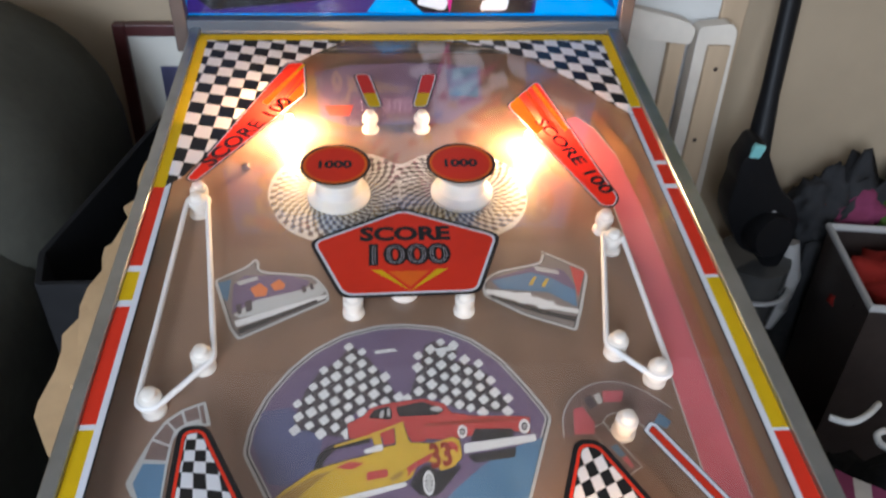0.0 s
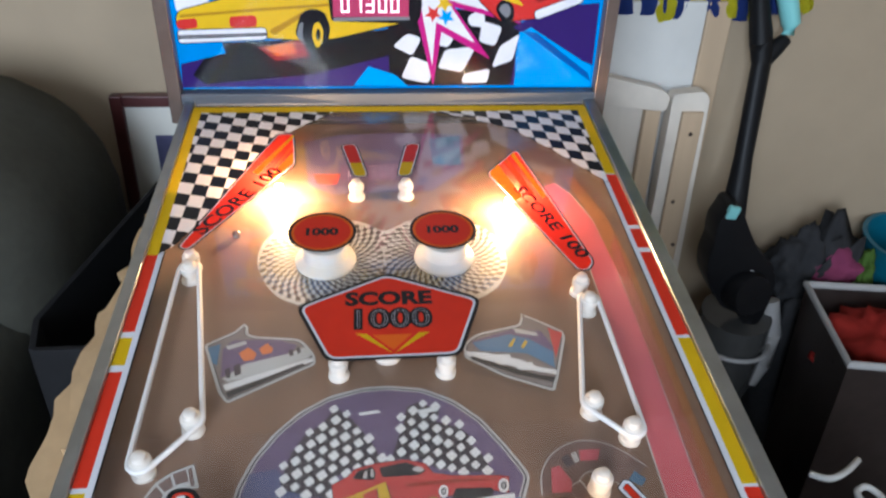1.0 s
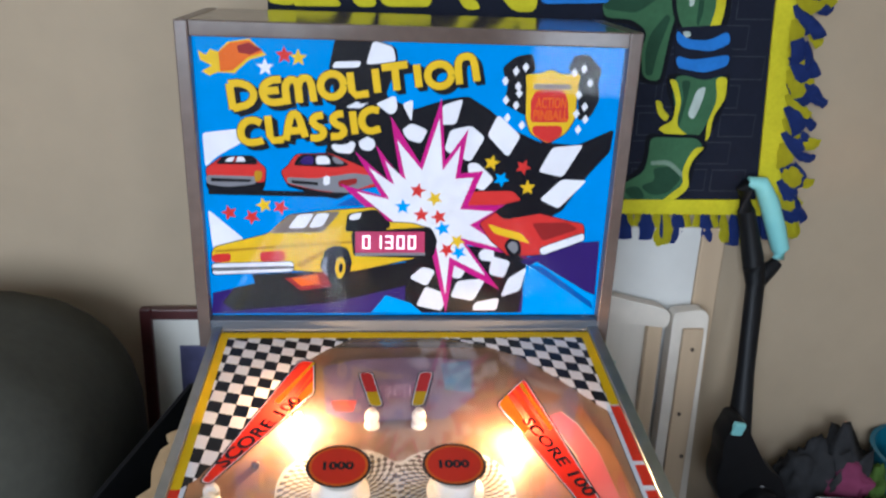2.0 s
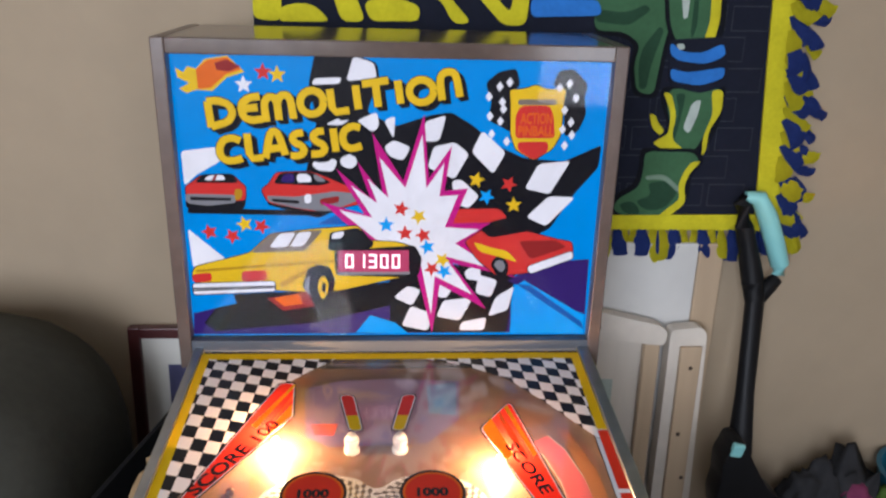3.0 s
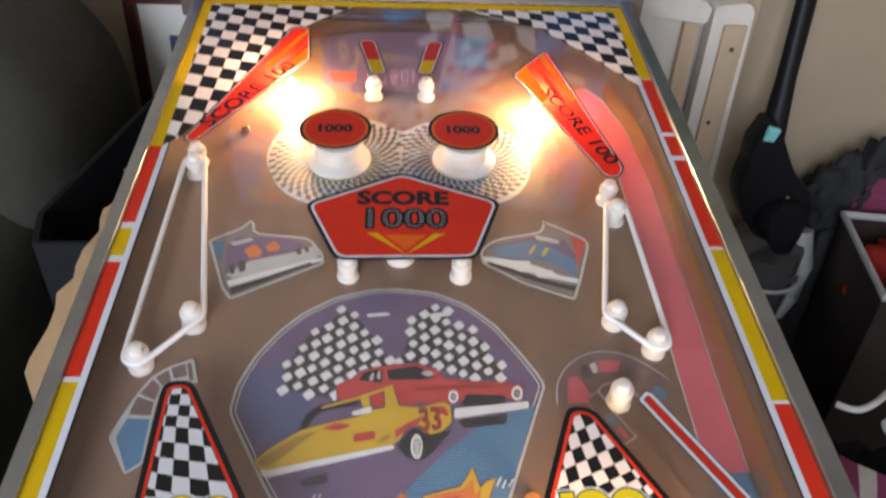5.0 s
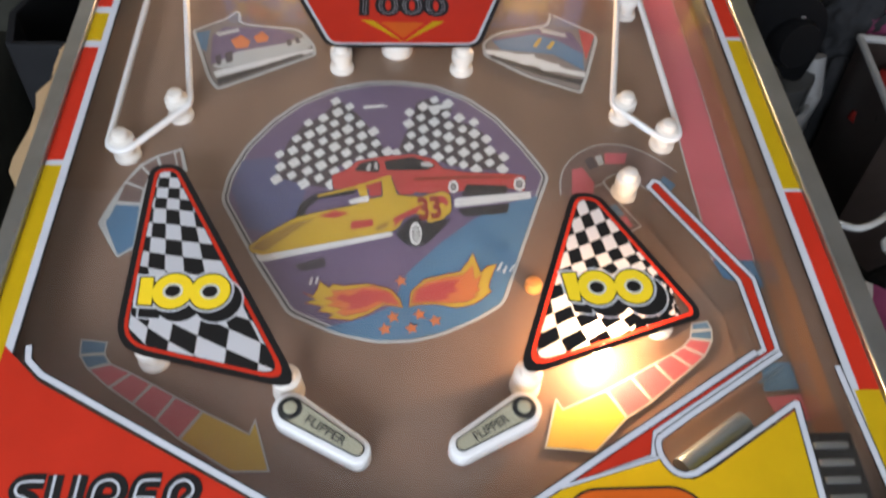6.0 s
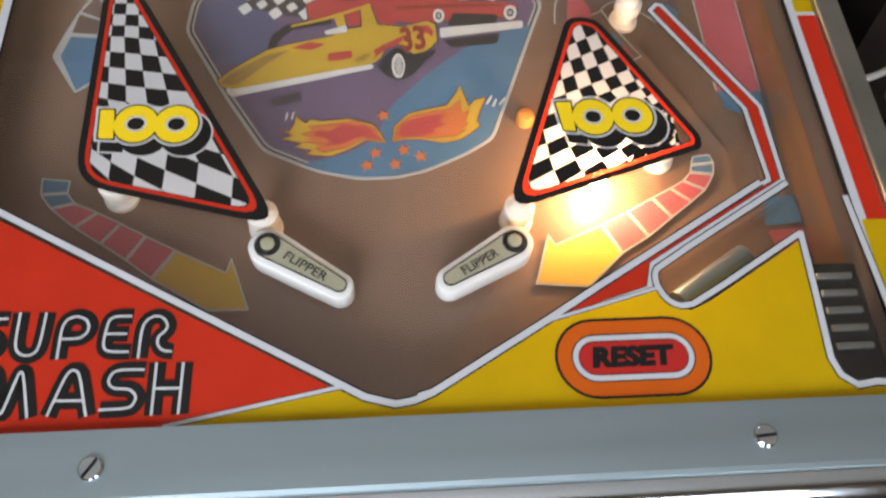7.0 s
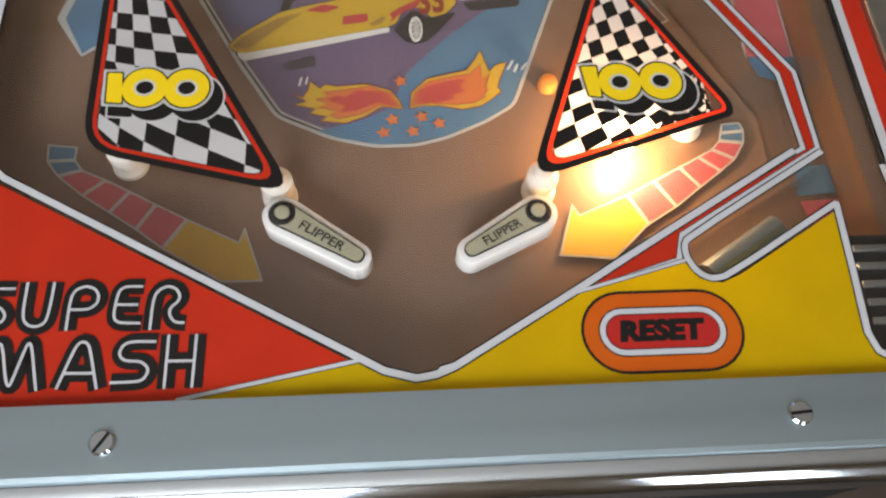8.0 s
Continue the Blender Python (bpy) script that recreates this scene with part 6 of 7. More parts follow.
lettering("shield_lettering", "PINBALL", PRINT_ORANGE, backglass, 0.1733, 0.3123, 0.2237, 0.3269, 0.0, 0.5, 0, 0.02)
# the title in heavy rounded letters with a dark shadow
TITLE = []
TITLE.append([(-0.2482, 0.3177), (-0.2516, 0.3537)])
TITLE.append([(-0.2527, 0.3531), (-0.2372, 0.3550), (-0.2233, 0.3497), (-0.2179, 0.3386), (-0.2248, 0.3260), (-0.2481, 0.3189)])
TITLE.append([(-0.1812, 0.3610), (-0.1951, 0.3597), (-0.2054, 0.3522), (-0.2072, 0.3421), (-0.2033, 0.3320), (-0.1935, 0.3282), (-0.1789, 0.3307)])
TITLE.append([(-0.2048, 0.3438), (-0.1848, 0.3464)])
TITLE.append([(-0.1735, 0.3268), (-0.1762, 0.3516), (-0.1707, 0.3606), (-0.1624, 0.3608), (-0.1583, 0.3530), (-0.1566, 0.3294)])
TITLE.append([(-0.1583, 0.3530), (-0.1535, 0.3632), (-0.1446, 0.3639), (-0.1399, 0.3567), (-0.1369, 0.3314)])
TITLE.append([(-0.0953, 0.3547), (-0.0971, 0.3475), (-0.1018, 0.3418), (-0.1084, 0.3385), (-0.1157, 0.3384), (-0.1221, 0.3414), (-0.1264, 0.3471), (-0.1277, 0.3541), (-0.1259, 0.3612), (-0.1212, 0.3669), (-0.1147, 0.3701), (-0.1075, 0.3702), (-0.1011, 0.3672), (-0.0968, 0.3617), (-0.0953, 0.3547)])
TITLE.append([(-0.0871, 0.3727), (-0.0833, 0.3407), (-0.0608, 0.3445)])
TITLE.append([(-0.0525, 0.3783), (-0.0483, 0.3459)])
TITLE.append([(-0.0435, 0.3801), (-0.0077, 0.3858)])
TITLE.append([(-0.0256, 0.3827), (-0.0212, 0.3497)])
TITLE.append([(0.0046, 0.3860), (0.0093, 0.3547)])
TITLE.append([(0.0543, 0.3724), (0.0528, 0.3656), (0.0482, 0.3600), (0.0414, 0.3568), (0.0339, 0.3567), (0.0270, 0.3596), (0.0222, 0.3650), (0.0204, 0.3718), (0.0220, 0.3786), (0.0266, 0.3841), (0.0334, 0.3872), (0.0409, 0.3874), (0.0477, 0.3845), (0.0525, 0.3792), (0.0543, 0.3724)])
TITLE.append([(0.0660, 0.3602), (0.0619, 0.3882), (0.0661, 0.3971), (0.0773, 0.3995), (0.0843, 0.3941), (0.0903, 0.3652)])
TITLE.append([(-0.2109, 0.2999), (-0.2207, 0.3044), (-0.2332, 0.3013), (-0.2395, 0.2909), (-0.2392, 0.2792), (-0.2318, 0.2717), (-0.2194, 0.2719), (-0.2090, 0.2755)])
TITLE.append([(-0.2013, 0.3104), (-0.1988, 0.2745), (-0.1806, 0.2771)])
TITLE.append([(-0.1772, 0.2759), (-0.1711, 0.3080), (-0.1651, 0.3155), (-0.1586, 0.3110), (-0.1497, 0.2810)])
TITLE.append([(-0.1732, 0.2888), (-0.1527, 0.2914)])
TITLE.append([(-0.1247, 0.3127), (-0.1349, 0.3114), (-0.1408, 0.3044), (-0.1354, 0.2975), (-0.1265, 0.2941), (-0.1233, 0.2860), (-0.1304, 0.2800), (-0.1429, 0.2799)])
TITLE.append([(-0.0963, 0.3154), (-0.1066, 0.3141), (-0.1124, 0.3071), (-0.1070, 0.3002), (-0.0979, 0.2969), (-0.0947, 0.2887), (-0.1017, 0.2828), (-0.1143, 0.2826)])
TITLE.append([(-0.0838, 0.3190), (-0.0799, 0.2866)])
TITLE.append([(-0.0463, 0.3208), (-0.0577, 0.3229), (-0.0680, 0.3170), (-0.0715, 0.3065), (-0.0683, 0.2961), (-0.0592, 0.2904), (-0.0443, 0.2953)])
for dx, dy, width, m in ((0.0068, -0.0060, 0.0125, PRINT_BLACK), (0.0040, -0.0035, 0.0125, PRINT_BLACK), (0.0, 0.0, 0.0125, PRINT_BLACK), (0.0, 0.0, 0.0102, PRINT_YELLOW)):
    for path in TITLE:
        bg_print("title_shadow" if m == PRINT_BLACK else "title_letter", m, band(soft_path([(x + dx, y + dy) for x, y in path], 1), width))
bg_print("display_window", DISPLAY_RED, [(-0.0807, 0.1061), (0.0234, 0.1070), (0.0229, 0.1406), (-0.0803, 0.1398)], "dark red score display")


def digit(ch, x, y, w, h):
    """Seven-segment strokes of one numeral."""
    s = {"0": "abcdef", "1": "bc", "3": "abcdg"}[ch]
    t = 0.0022
    seg = {"a": (x, y + h - t, x + w, y + h), "g": (x, y + h / 2 - t / 2, x + w, y + h / 2 + t / 2), "d": (x, y, x + w, y + t), "f": (x, y + h / 2, x + t, y + h), "b": (x + w - t, y + h / 2, x + w, y + h), "e": (x, y, x + t, y + h / 2), "c": (x + w - t, y, x + w, y + h / 2)}
    return [[(a, b), (c, b), (c, d), (a, d)] for a, b, c, d in (seg[k] for k in s)]


for k, ch in enumerate("01300"):
    bg_print("display_digit", DIGIT_GLOW, digit(ch, -0.0695 + 0.0170 * k, 0.1125, 0.0112, 0.0212), "lit numeral")

# ---- the wall hanging ----
CLOTH = dict(rough=0.9, vary=0.15, grain=120, bump=0.2)
CLOTH_NAVY = shader("navy_fleece", (0.010, 0.012, 0.022), **CLOTH)
CLOTH_GREEN = shader("green_fleece", (0.045, 0.115, 0.055), **CLOTH)
CLOTH_DARK_GREEN = shader("dark_green_fleece", (0.02, 0.055, 0.03), **CLOTH)
CLOTH_BLACK = shader("black_fleece", (0.006, 0.007, 0.010), **CLOTH)
CLOTH_GREY_GREEN = shader("grey_green_fleece", (0.16, 0.23, 0.17), **CLOTH)
CLOTH_PALE = shader("pale_fleece", (0.40, 0.46, 0.42), **CLOTH)
CLOTH_BLUE = shader("bright_blue_fleece", (0.03, 0.16, 0.50), **CLOTH)
CLOTH_YELLOW = shader("yellow_fleece", (0.52, 0.47, 0.015), **CLOTH)
CLOTH_ROYAL = shader("royal_blue_fleece", (0.025, 0.045, 0.19), **CLOTH)
CLOTH_GREY = shader("grey_fleece", (0.035, 0.038, 0.048), **CLOTH)
hanging = thing("wall_hanging", "navy fleece wall hanging with yellow and blue knotted fringe", "wall hanging", pose(0, 0, 0))
XZ = pose(0, 1.288, 0, 90, 0, 0)
cloth = part("cloth", prism([(-0.24, 1.115), (0.705, 1.125), (0.695, 1.30), (0.675, 1.80), (-0.24, 1.80)], -0.003, 0.003), CLOTH_NAVY, hanging, "navy fleece cloth", XZ)
art_layer = [0]


def wall_art(name, material, pts):
    art_layer[0] += 1
    part(name, prism(rounded(pts, 0.014, 3), 0.003, 0.0040 + 0.0001 * art_layer[0]), material, cloth)


for row in range(12):
    z0 = 1.150 + row * 0.054
    for col in range(12):
        x0 = -0.20 + col * 0.080 + (0.040 if row % 2 else 0)
        if x0 + 0.07 < 0.675 and x0 > 0.28:
            lines = flats(band([(x0, z0), (x0 + 0.068, z0 + 0.001), (x0 + 0.068, z0 + 0.043), (x0, z0 + 0.042), (x0, z0)], 0.0018), 0.0034)
            part("brick_outline", lines, CLOTH_GREY, cloth)
wall_art("dark_outline", CLOTH_BLACK, [(0.3447, 1.5634), (0.4783, 1.5669), (0.4945, 1.4802), (0.4883, 1.4411), (0.4798, 1.3516), (0.4342, 1.3555), (0.4219, 1.4109), (0.4292, 1.4459), (0.4010, 1.4603), (0.3539, 1.4622)])
wall_art("green_figure", CLOTH_GREEN, [(0.3447, 1.5634), (0.4707, 1.5667), (0.4878, 1.4837), (0.4802, 1.4425), (0.4718, 1.3577), (0.4397, 1.3634), (0.4298, 1.4111), (0.4385, 1.4476), (0.4080, 1.4679), (0.3532, 1.4696)])
wall_art("dark_fold", CLOTH_DARK_GREEN, [(0.4423, 1.4417), (0.4695, 1.4796), (0.4782, 1.4724), (0.4616, 1.4117), (0.4568, 1.3692), (0.4440, 1.3689), (0.4377, 1.4112)])
wall_art("dark_fold", CLOTH_DARK_GREEN, [(0.3499, 1.5062), (0.4047, 1.5002), (0.4419, 1.5157), (0.4508, 1.5057), (0.4148, 1.4784), (0.3519, 1.4843)])
wall_art("dark_outline", CLOTH_BLACK, [(0.4668, 1.5666), (0.5809, 1.5696), (0.5886, 1.4748), (0.5780, 1.4491), (0.4955, 1.4473), (0.4780, 1.4872)])
wall_art("green_figure", CLOTH_GREEN, [(0.4745, 1.5668), (0.5716, 1.5694), (0.5765, 1.4820), (0.5692, 1.4549), (0.5011, 1.4534), (0.4866, 1.4874)])
wall_art("yellow_stroke", CLOTH_YELLOW, [(0.5530, 1.5689), (0.5716, 1.5694), (0.5770, 1.4895), (0.5708, 1.4549), (0.5517, 1.4545), (0.5596, 1.4891)])
wall_art("light_stroke", CLOTH_PALE, [(0.5012, 1.5389), (0.5183, 1.5393), (0.5178, 1.4955), (0.5104, 1.4916)])
wall_art("light_stroke", CLOTH_DARK_GREEN, [(0.5260, 1.5395), (0.5338, 1.5397), (0.5370, 1.4811), (0.5305, 1.4586), (0.5264, 1.4660)])
wall_art("dark_outline", CLOTH_BLACK, [(0.4837, 1.3735), (0.6060, 1.3789), (0.6048, 1.3202), (0.5894, 1.2713), (0.5753, 1.2530), (0.4968, 1.2495), (0.5023, 1.2864), (0.5069, 1.3026), (0.4874, 1.3422)])
wall_art("green_figure", CLOTH_GREEN, [(0.5001, 1.3707), (0.5996, 1.3725), (0.5960, 1.3241), (0.5750, 1.2858), (0.5624, 1.2561), (0.5044, 1.2554), (0.5128, 1.2947), (0.4987, 1.3424)])
wall_art("yellow_stroke", CLOTH_YELLOW, [(0.4896, 1.3643), (0.5044, 1.3622), (0.5188, 1.3253), (0.5150, 1.2768), (0.5385, 1.2608), (0.5379, 1.2525), (0.5025, 1.2570), (0.4812, 1.2698), (0.4886, 1.2765), (0.5072, 1.2865), (0.5090, 1.3251)])
wall_art("yellow_stroke", CLOTH_YELLOW, [(0.5781, 1.3690), (0.6007, 1.3710), (0.6034, 1.3298), (0.5835, 1.2957), (0.5837, 1.2589), (0.5771, 1.2464), (0.5738, 1.2825), (0.5875, 1.3264)])
wall_art("light_stroke", CLOTH_PALE, [(0.5454, 1.3464), (0.5625, 1.3530), (0.5586, 1.3211), (0.5465, 1.2887), (0.5337, 1.2982)])
wall_art("dark_fold", CLOTH_DARK_GREEN, [(0.5125, 1.3623), (0.5319, 1.3627), (0.5286, 1.3254), (0.5243, 1.2948), (0.5191, 1.2703), (0.5144, 1.2947), (0.5237, 1.3253)])
wall_art("dark_outline", CLOTH_BLACK, [(0.4582, 1.2613), (0.5684, 1.2612), (0.5851, 1.2365), (0.5617, 1.2112), (0.5609, 1.1661), (0.5211, 1.1164), (0.4878, 1.1091), (0.4448, 1.1132), (0.4086, 1.1364), (0.4140, 1.1673), (0.4535, 1.1906), (0.4603, 1.2201)])
wall_art("green_figure", CLOTH_GREEN, [(0.4672, 1.2549), (0.5585, 1.2544), (0.5748, 1.2381), (0.5514, 1.2127), (0.5487, 1.1686), (0.5194, 1.1303), (0.4866, 1.1196), (0.4523, 1.1229), (0.4165, 1.1416), (0.4246, 1.1623), (0.4640, 1.1865), (0.4686, 1.2201)])
wall_art("dark_fold", CLOTH_DARK_GREEN, [(0.4781, 1.1951), (0.5195, 1.1997), (0.5429, 1.1805), (0.5178, 1.1442), (0.4844, 1.1387), (0.4568, 1.1592), (0.4894, 1.1697)])
wall_art("dark_fold", CLOTH_DARK_GREEN, [(0.4239, 1.1520), (0.4567, 1.1609), (0.4732, 1.1334), (0.4519, 1.1263)])
wall_art("light_stroke", CLOTH_GREY_GREEN, [(0.4733, 1.2077), (0.5096, 1.2122), (0.5469, 1.1822), (0.5410, 1.1753), (0.5091, 1.2022), (0.4758, 1.2001)])
wall_art("yellow_stroke", CLOTH_YELLOW, [(0.5584, 1.2362), (0.5782, 1.2381), (0.5564, 1.2128), (0.5499, 1.1857), (0.5587, 1.1566), (0.5282, 1.1287), (0.4921, 1.1162), (0.5182, 1.1407), (0.5459, 1.1634), (0.5378, 1.1872), (0.5459, 1.2160)])
wall_art("yellow_stroke", CLOTH_YELLOW, [(0.4683, 1.3245), (0.4799, 1.3230), (0.4848, 1.3087), (0.4996, 1.2945), (0.4926, 1.2846), (0.4763, 1.2973)])
wall_art("blue_band", CLOTH_NAVY, [(0.4865, 1.4561), (0.5917, 1.4644), (0.6093, 1.3789), (0.5563, 1.3623), (0.4978, 1.3769)])
wall_art("blue_band", CLOTH_BLUE, [(0.4916, 1.4532), (0.5144, 1.4356), (0.5544, 1.4349), (0.5885, 1.4538), (0.5966, 1.4312), (0.5620, 1.4152), (0.5100, 1.4203), (0.4926, 1.4321)])
wall_art("blue_band", CLOTH_BLUE, [(0.4956, 1.4078), (0.5271, 1.3992), (0.5980, 1.4113), (0.5977, 1.3912), (0.5544, 1.3764), (0.5008, 1.3847)])
wall_art("light_stroke", CLOTH_PALE, [(0.5016, 1.4489), (0.5157, 1.4508), (0.5200, 1.4418), (0.5093, 1.4385)])
wall_art("letter_stroke", CLOTH_YELLOW, [(-0.236, 1.577), (-0.189, 1.578), (-0.193, 1.472), (-0.241, 1.476)])
wall_art("letter_stroke", CLOTH_YELLOW, [(-0.197, 1.494), (-0.167, 1.504), (-0.136, 1.501), (-0.108, 1.474), (-0.197, 1.472)])
wall_art("letter_stroke", CLOTH_YELLOW, [(-0.125, 1.580), (-0.089, 1.581), (-0.049, 1.475), (-0.090, 1.474)])
wall_art("letter_stroke", CLOTH_YELLOW, [(-0.053, 1.508), (-0.002, 1.519), (0.045, 1.503), (0.043, 1.478), (-0.041, 1.476)])
wall_art("letter_stroke", CLOTH_YELLOW, [(0.032, 1.525), (0.115, 1.536), (0.114, 1.524), (0.098, 1.517), (0.135, 1.477), (0.103, 1.474), (0.079, 1.516)])
wall_art("letter_stroke", CLOTH_YELLOW, [(0.125, 1.541), (0.157, 1.542), (0.202, 1.494), (0.209, 1.543), (0.236, 1.544), (0.230, 1.475), (0.190, 1.474)])
wall_art("blue_band", CLOTH_BLUE, [(0.237, 1.523), (0.356, 1.521), (0.364, 1.495), (0.237, 1.489)])
part("border", prism([(-0.24, 1.095), (0.700, 1.103), (0.700, 1.134), (-0.24, 1.124)], 0.003, 0.008), CLOTH_YELLOW, cloth, "yellow fleece border")
part("border", prism([(0.700, 1.100), (0.752, 1.085), (0.722, 1.40), (0.690, 1.80), (0.650, 1.80), (0.672, 1.45)], 0.003, 0.008), CLOTH_YELLOW, cloth, "yellow fleece border")
rnd = random.Random(4)


def fringe(x, z, length, width, turn, material):
    """One cut fleece strip that curls away from the wall."""
    bm = bmesh.new()
    n = 6
    curl, sway = rnd.uniform(0.004, 0.018), rnd.uniform(-0.012, 0.012)
    rows_f = []
    for k in range(n + 1):
        t = k / n
        w = width * (0.45 + 0.55 * min(1, t * 2.2)) * rnd.uniform(0.88, 1.1)
        y = 0.004 + curl * math.sin(t * 2.2)
        c = sway * t * t
        rows_f.append([bm.verts.new((c + s * w / 2, -t * length, y + dz + 0.003 * (1 - s * s))) for s, dz in ((-1, 0), (0, 0.003), (1, 0))])
    for a, b in zip(rows_f, rows_f[1:]):
        for k in range(2):
            bm.faces.new((a[k], b[k], b[k + 1], a[k + 1]))
    bmesh.ops.solidify(bm, geom=bm.faces[:], thickness=0.0025)
    ob = part("fringe_strip", bm, material, cloth, "", pose(x, z, 0.004, 0, 0, turn))
    return smooth(ob, 60)


x = 0.345
k = 0
while x < 0.72:
    fringe(x, 1.104, rnd.uniform(0.048, 0.064), rnd.uniform(0.022, 0.030), rnd.uniform(-6, 6), CLOTH_YELLOW if k % 3 != 1 else CLOTH_ROYAL)
    if k % 2 == 0:
        fringe(x + 0.009, 1.102, rnd.uniform(0.035, 0.05), 0.02, rnd.uniform(-12, 12), CLOTH_ROYAL).location.z = 0.001
    x += rnd.uniform(0.016, 0.023)
    k += 1
z = 1.105
k = 0
while z < 1.80:
    fringe(0.742 - 0.09 * (z - 1.105), z, rnd.uniform(0.045, 0.062), rnd.uniform(0.026, 0.036), 90 - 55 + rnd.uniform(-18, 22), CLOTH_YELLOW if k % 2 == 0 else CLOTH_ROYAL)
    fringe(0.768 - 0.09 * (z - 1.105), z + 0.005, rnd.uniform(0.035, 0.055), rnd.uniform(0.018, 0.026), 40 + rnd.uniform(-25, 25), CLOTH_ROYAL if k % 3 else CLOTH_YELLOW).location.z = 0.001
    z += rnd.uniform(0.020, 0.028)
    k += 1

# ---- boards behind the machine ----
BOARD_WHITE = shader("white_board", (0.56, 0.55, 0.52), 0.6, vary=0.08, grain=20, bump=0.05)
PINE = shader("pale_pine", (0.46, 0.34, 0.22), 0.55, vary=0.16, grain=35, streak=(1, 1, 0.08), bump=0.08)
WHITEWASH = shader("whitewashed_pine", (0.61, 0.55, 0.47), 0.6, vary=0.14, grain=30, streak=(1, 1, 0.1), bump=0.1)
DARK_KNOT = shader("dark_knot", (0.05, 0.03, 0.02), 0.6)
sheet = thing("white_board", "plain off-white board standing against the wall", "board", pose(0, 0, 0))
part("sheet", box(0.300, 1.265, 0.0, 0.590, 1.280, 1.080, 0.003), BOARD_WHITE, sheet)
part("edge_strip", box(0.5905, 1.263, 0.0, 0.640, 1.278, 1.080, 0.003), PINE, sheet, "pale pine edge strip")
door = thing("cabinet_door", "whitewashed pine cabinet door leaning behind the machine", "cabinet door", pose(0.0, 1.220, 0.0, -1.5, 0, 0))
part("panel", box(0.365, 0.004, 0.30, 0.530, 0.016, 0.89, 0.002), WHITEWASH, door)
part("top_rail", prism(rounded([(0.345, 0.905), (0.528, 0.885), (0.532, 0.915), (0.515, 0.928), (0.345, 0.968)], 0.010), -0.004, 0.026, 0.003), WHITEWASH, door, "", pose(0, 0, 0, 90, 0, 0))
part("stile", box(0.492, -0.014, 0.25, 0.524, 0.003, 0.884, 0.003), PINE, door)
part("stile", prism(rounded([(0.535, 0.25), (0.622, 0.25), (0.608, 0.912), (0.596, 0.926), (0.535, 0.920)], 0.012), -0.002, 0.030, 0.003), WHITEWASH, door, "", pose(0, 0, 0, 90, 0, 0))
part("batten", box(0.556, -0.040, 0.30, 0.598, -0.0305, 0.888, 0.002), PINE, door, "pale pine batten")
for x, z in ((0.395, 0.925), (0.578, 0.845), (0.570, 0.70), (0.588, 0.60)):
    part("knot", lathe([(0.0042, 0), (0.0042, 0.0012), (0.003, 0.0016)], 10), DARK_KNOT, door, "", pose(x, -0.041 if x > 0.5 else -0.0265, z, 90, 0, 0))
part("sticker", box(0.398, 0.002, 0.73, 0.440, 0.0038, 0.80), CLOTH_PALE, door, "pale paper sticker")

# ---- stick vacuum cleaner ----
MINT = shader("mint_plastic", (0.24, 0.56, 0.55), 0.4, vary=0.06)
SMOKE = shader("smoky_plastic", (0.055, 0.054, 0.052), 0.18, vary=0.15)
GREY_PLASTIC = shader("grey_plastic", (0.35, 0.34, 0.33), 0.4, vary=0.1)
vac = thing("stick_vacuum", "black cordless stick vacuum cleaner with mint grip, leaning on the wall", "vacuum cleaner", pose(0, 0, 0))
smooth(part("tube", tube([(0.683, 1.222, 1.017), (0.691, 1.215, 0.984), (0.676, 1.165, 0.815), (0.666, 1.130, 0.703)], [0.020, 0.0175, 0.0175, 0.024], 16), BLACK_PLASTIC, vac))
smooth(part("handle", tube([(0.658, 1.242, 1.181), (0.650, 1.242, 1.166), (0.659, 1.240, 1.124), (0.671, 1.236, 1.082), (0.683, 1.228, 1.032), (0.691, 1.215, 0.984)], [0.011, 0.016, 0.017, 0.018, 0.021, 0.019], 14), BLACK_PLASTIC, vac, "black loop handle"))
smooth(part("grip", tube([(0.654, 1.242, 1.181), (0.679, 1.240, 1.178), (0.701, 1.238, 1.142), (0.721, 1.234, 1.092), (0.736, 1.230, 1.050), (0.735, 1.228, 1.031)], [0.010, 0.016, 0.0185, 0.0185, 0.0175, 0.012], 14), MINT, vac, "mint green grip"))
smooth(part("grip_foot", tube([(0.733, 1.226, 1.024), (0.715, 1.222, 1.008), (0.696, 1.216, 0.984)], [0.012, 0.016, 0.014], 12), BLACK_PLASTIC, vac))
housing = prism(rounded([(0.612, 0.752), (0.618, 0.774), (0.640, 0.772), (0.649, 0.752), (0.676, 0.705), (0.698, 0.670), (0.734, 0.641), (0.750, 0.602), (0.752, 0.559), (0.748, 0.528), (0.741, 0.491), (0.707, 0.495), (0.692, 0.522), (0.652, 0.541), (0.631, 0.571), (0.607, 0.613), (0.600, 0.653), (0.604, 0.677), (0.606, 0.692), (0.604, 0.707), (0.603, 0.733)], 0.012, 3), -0.005, 0.050, 0.010)
smooth(part("motor_body", housing, BLACK_PLASTIC, vac, "angular black motor housing", pose(0.005, 1.118, -0.010, 90, 0, 0)), 35)
drum = lathe([(0.022, -0.020), (0.040, -0.016), (0.044, -0.008), (0.044, 0.03), (0.040, 0.04)], 28)
smooth(part("motor_cap", drum, BLACK_PLASTIC, vac, "round black motor cap", pose(0.691, 1.075, 0.571, 80, 0, 12)))
part("button", box(-0.011, -0.006, -0.014, 0.011, 0.006, 0.014, 0.003), MINT, vac, "mint release button", pose(0.630, 1.069, 0.748, 12, 8, 0))
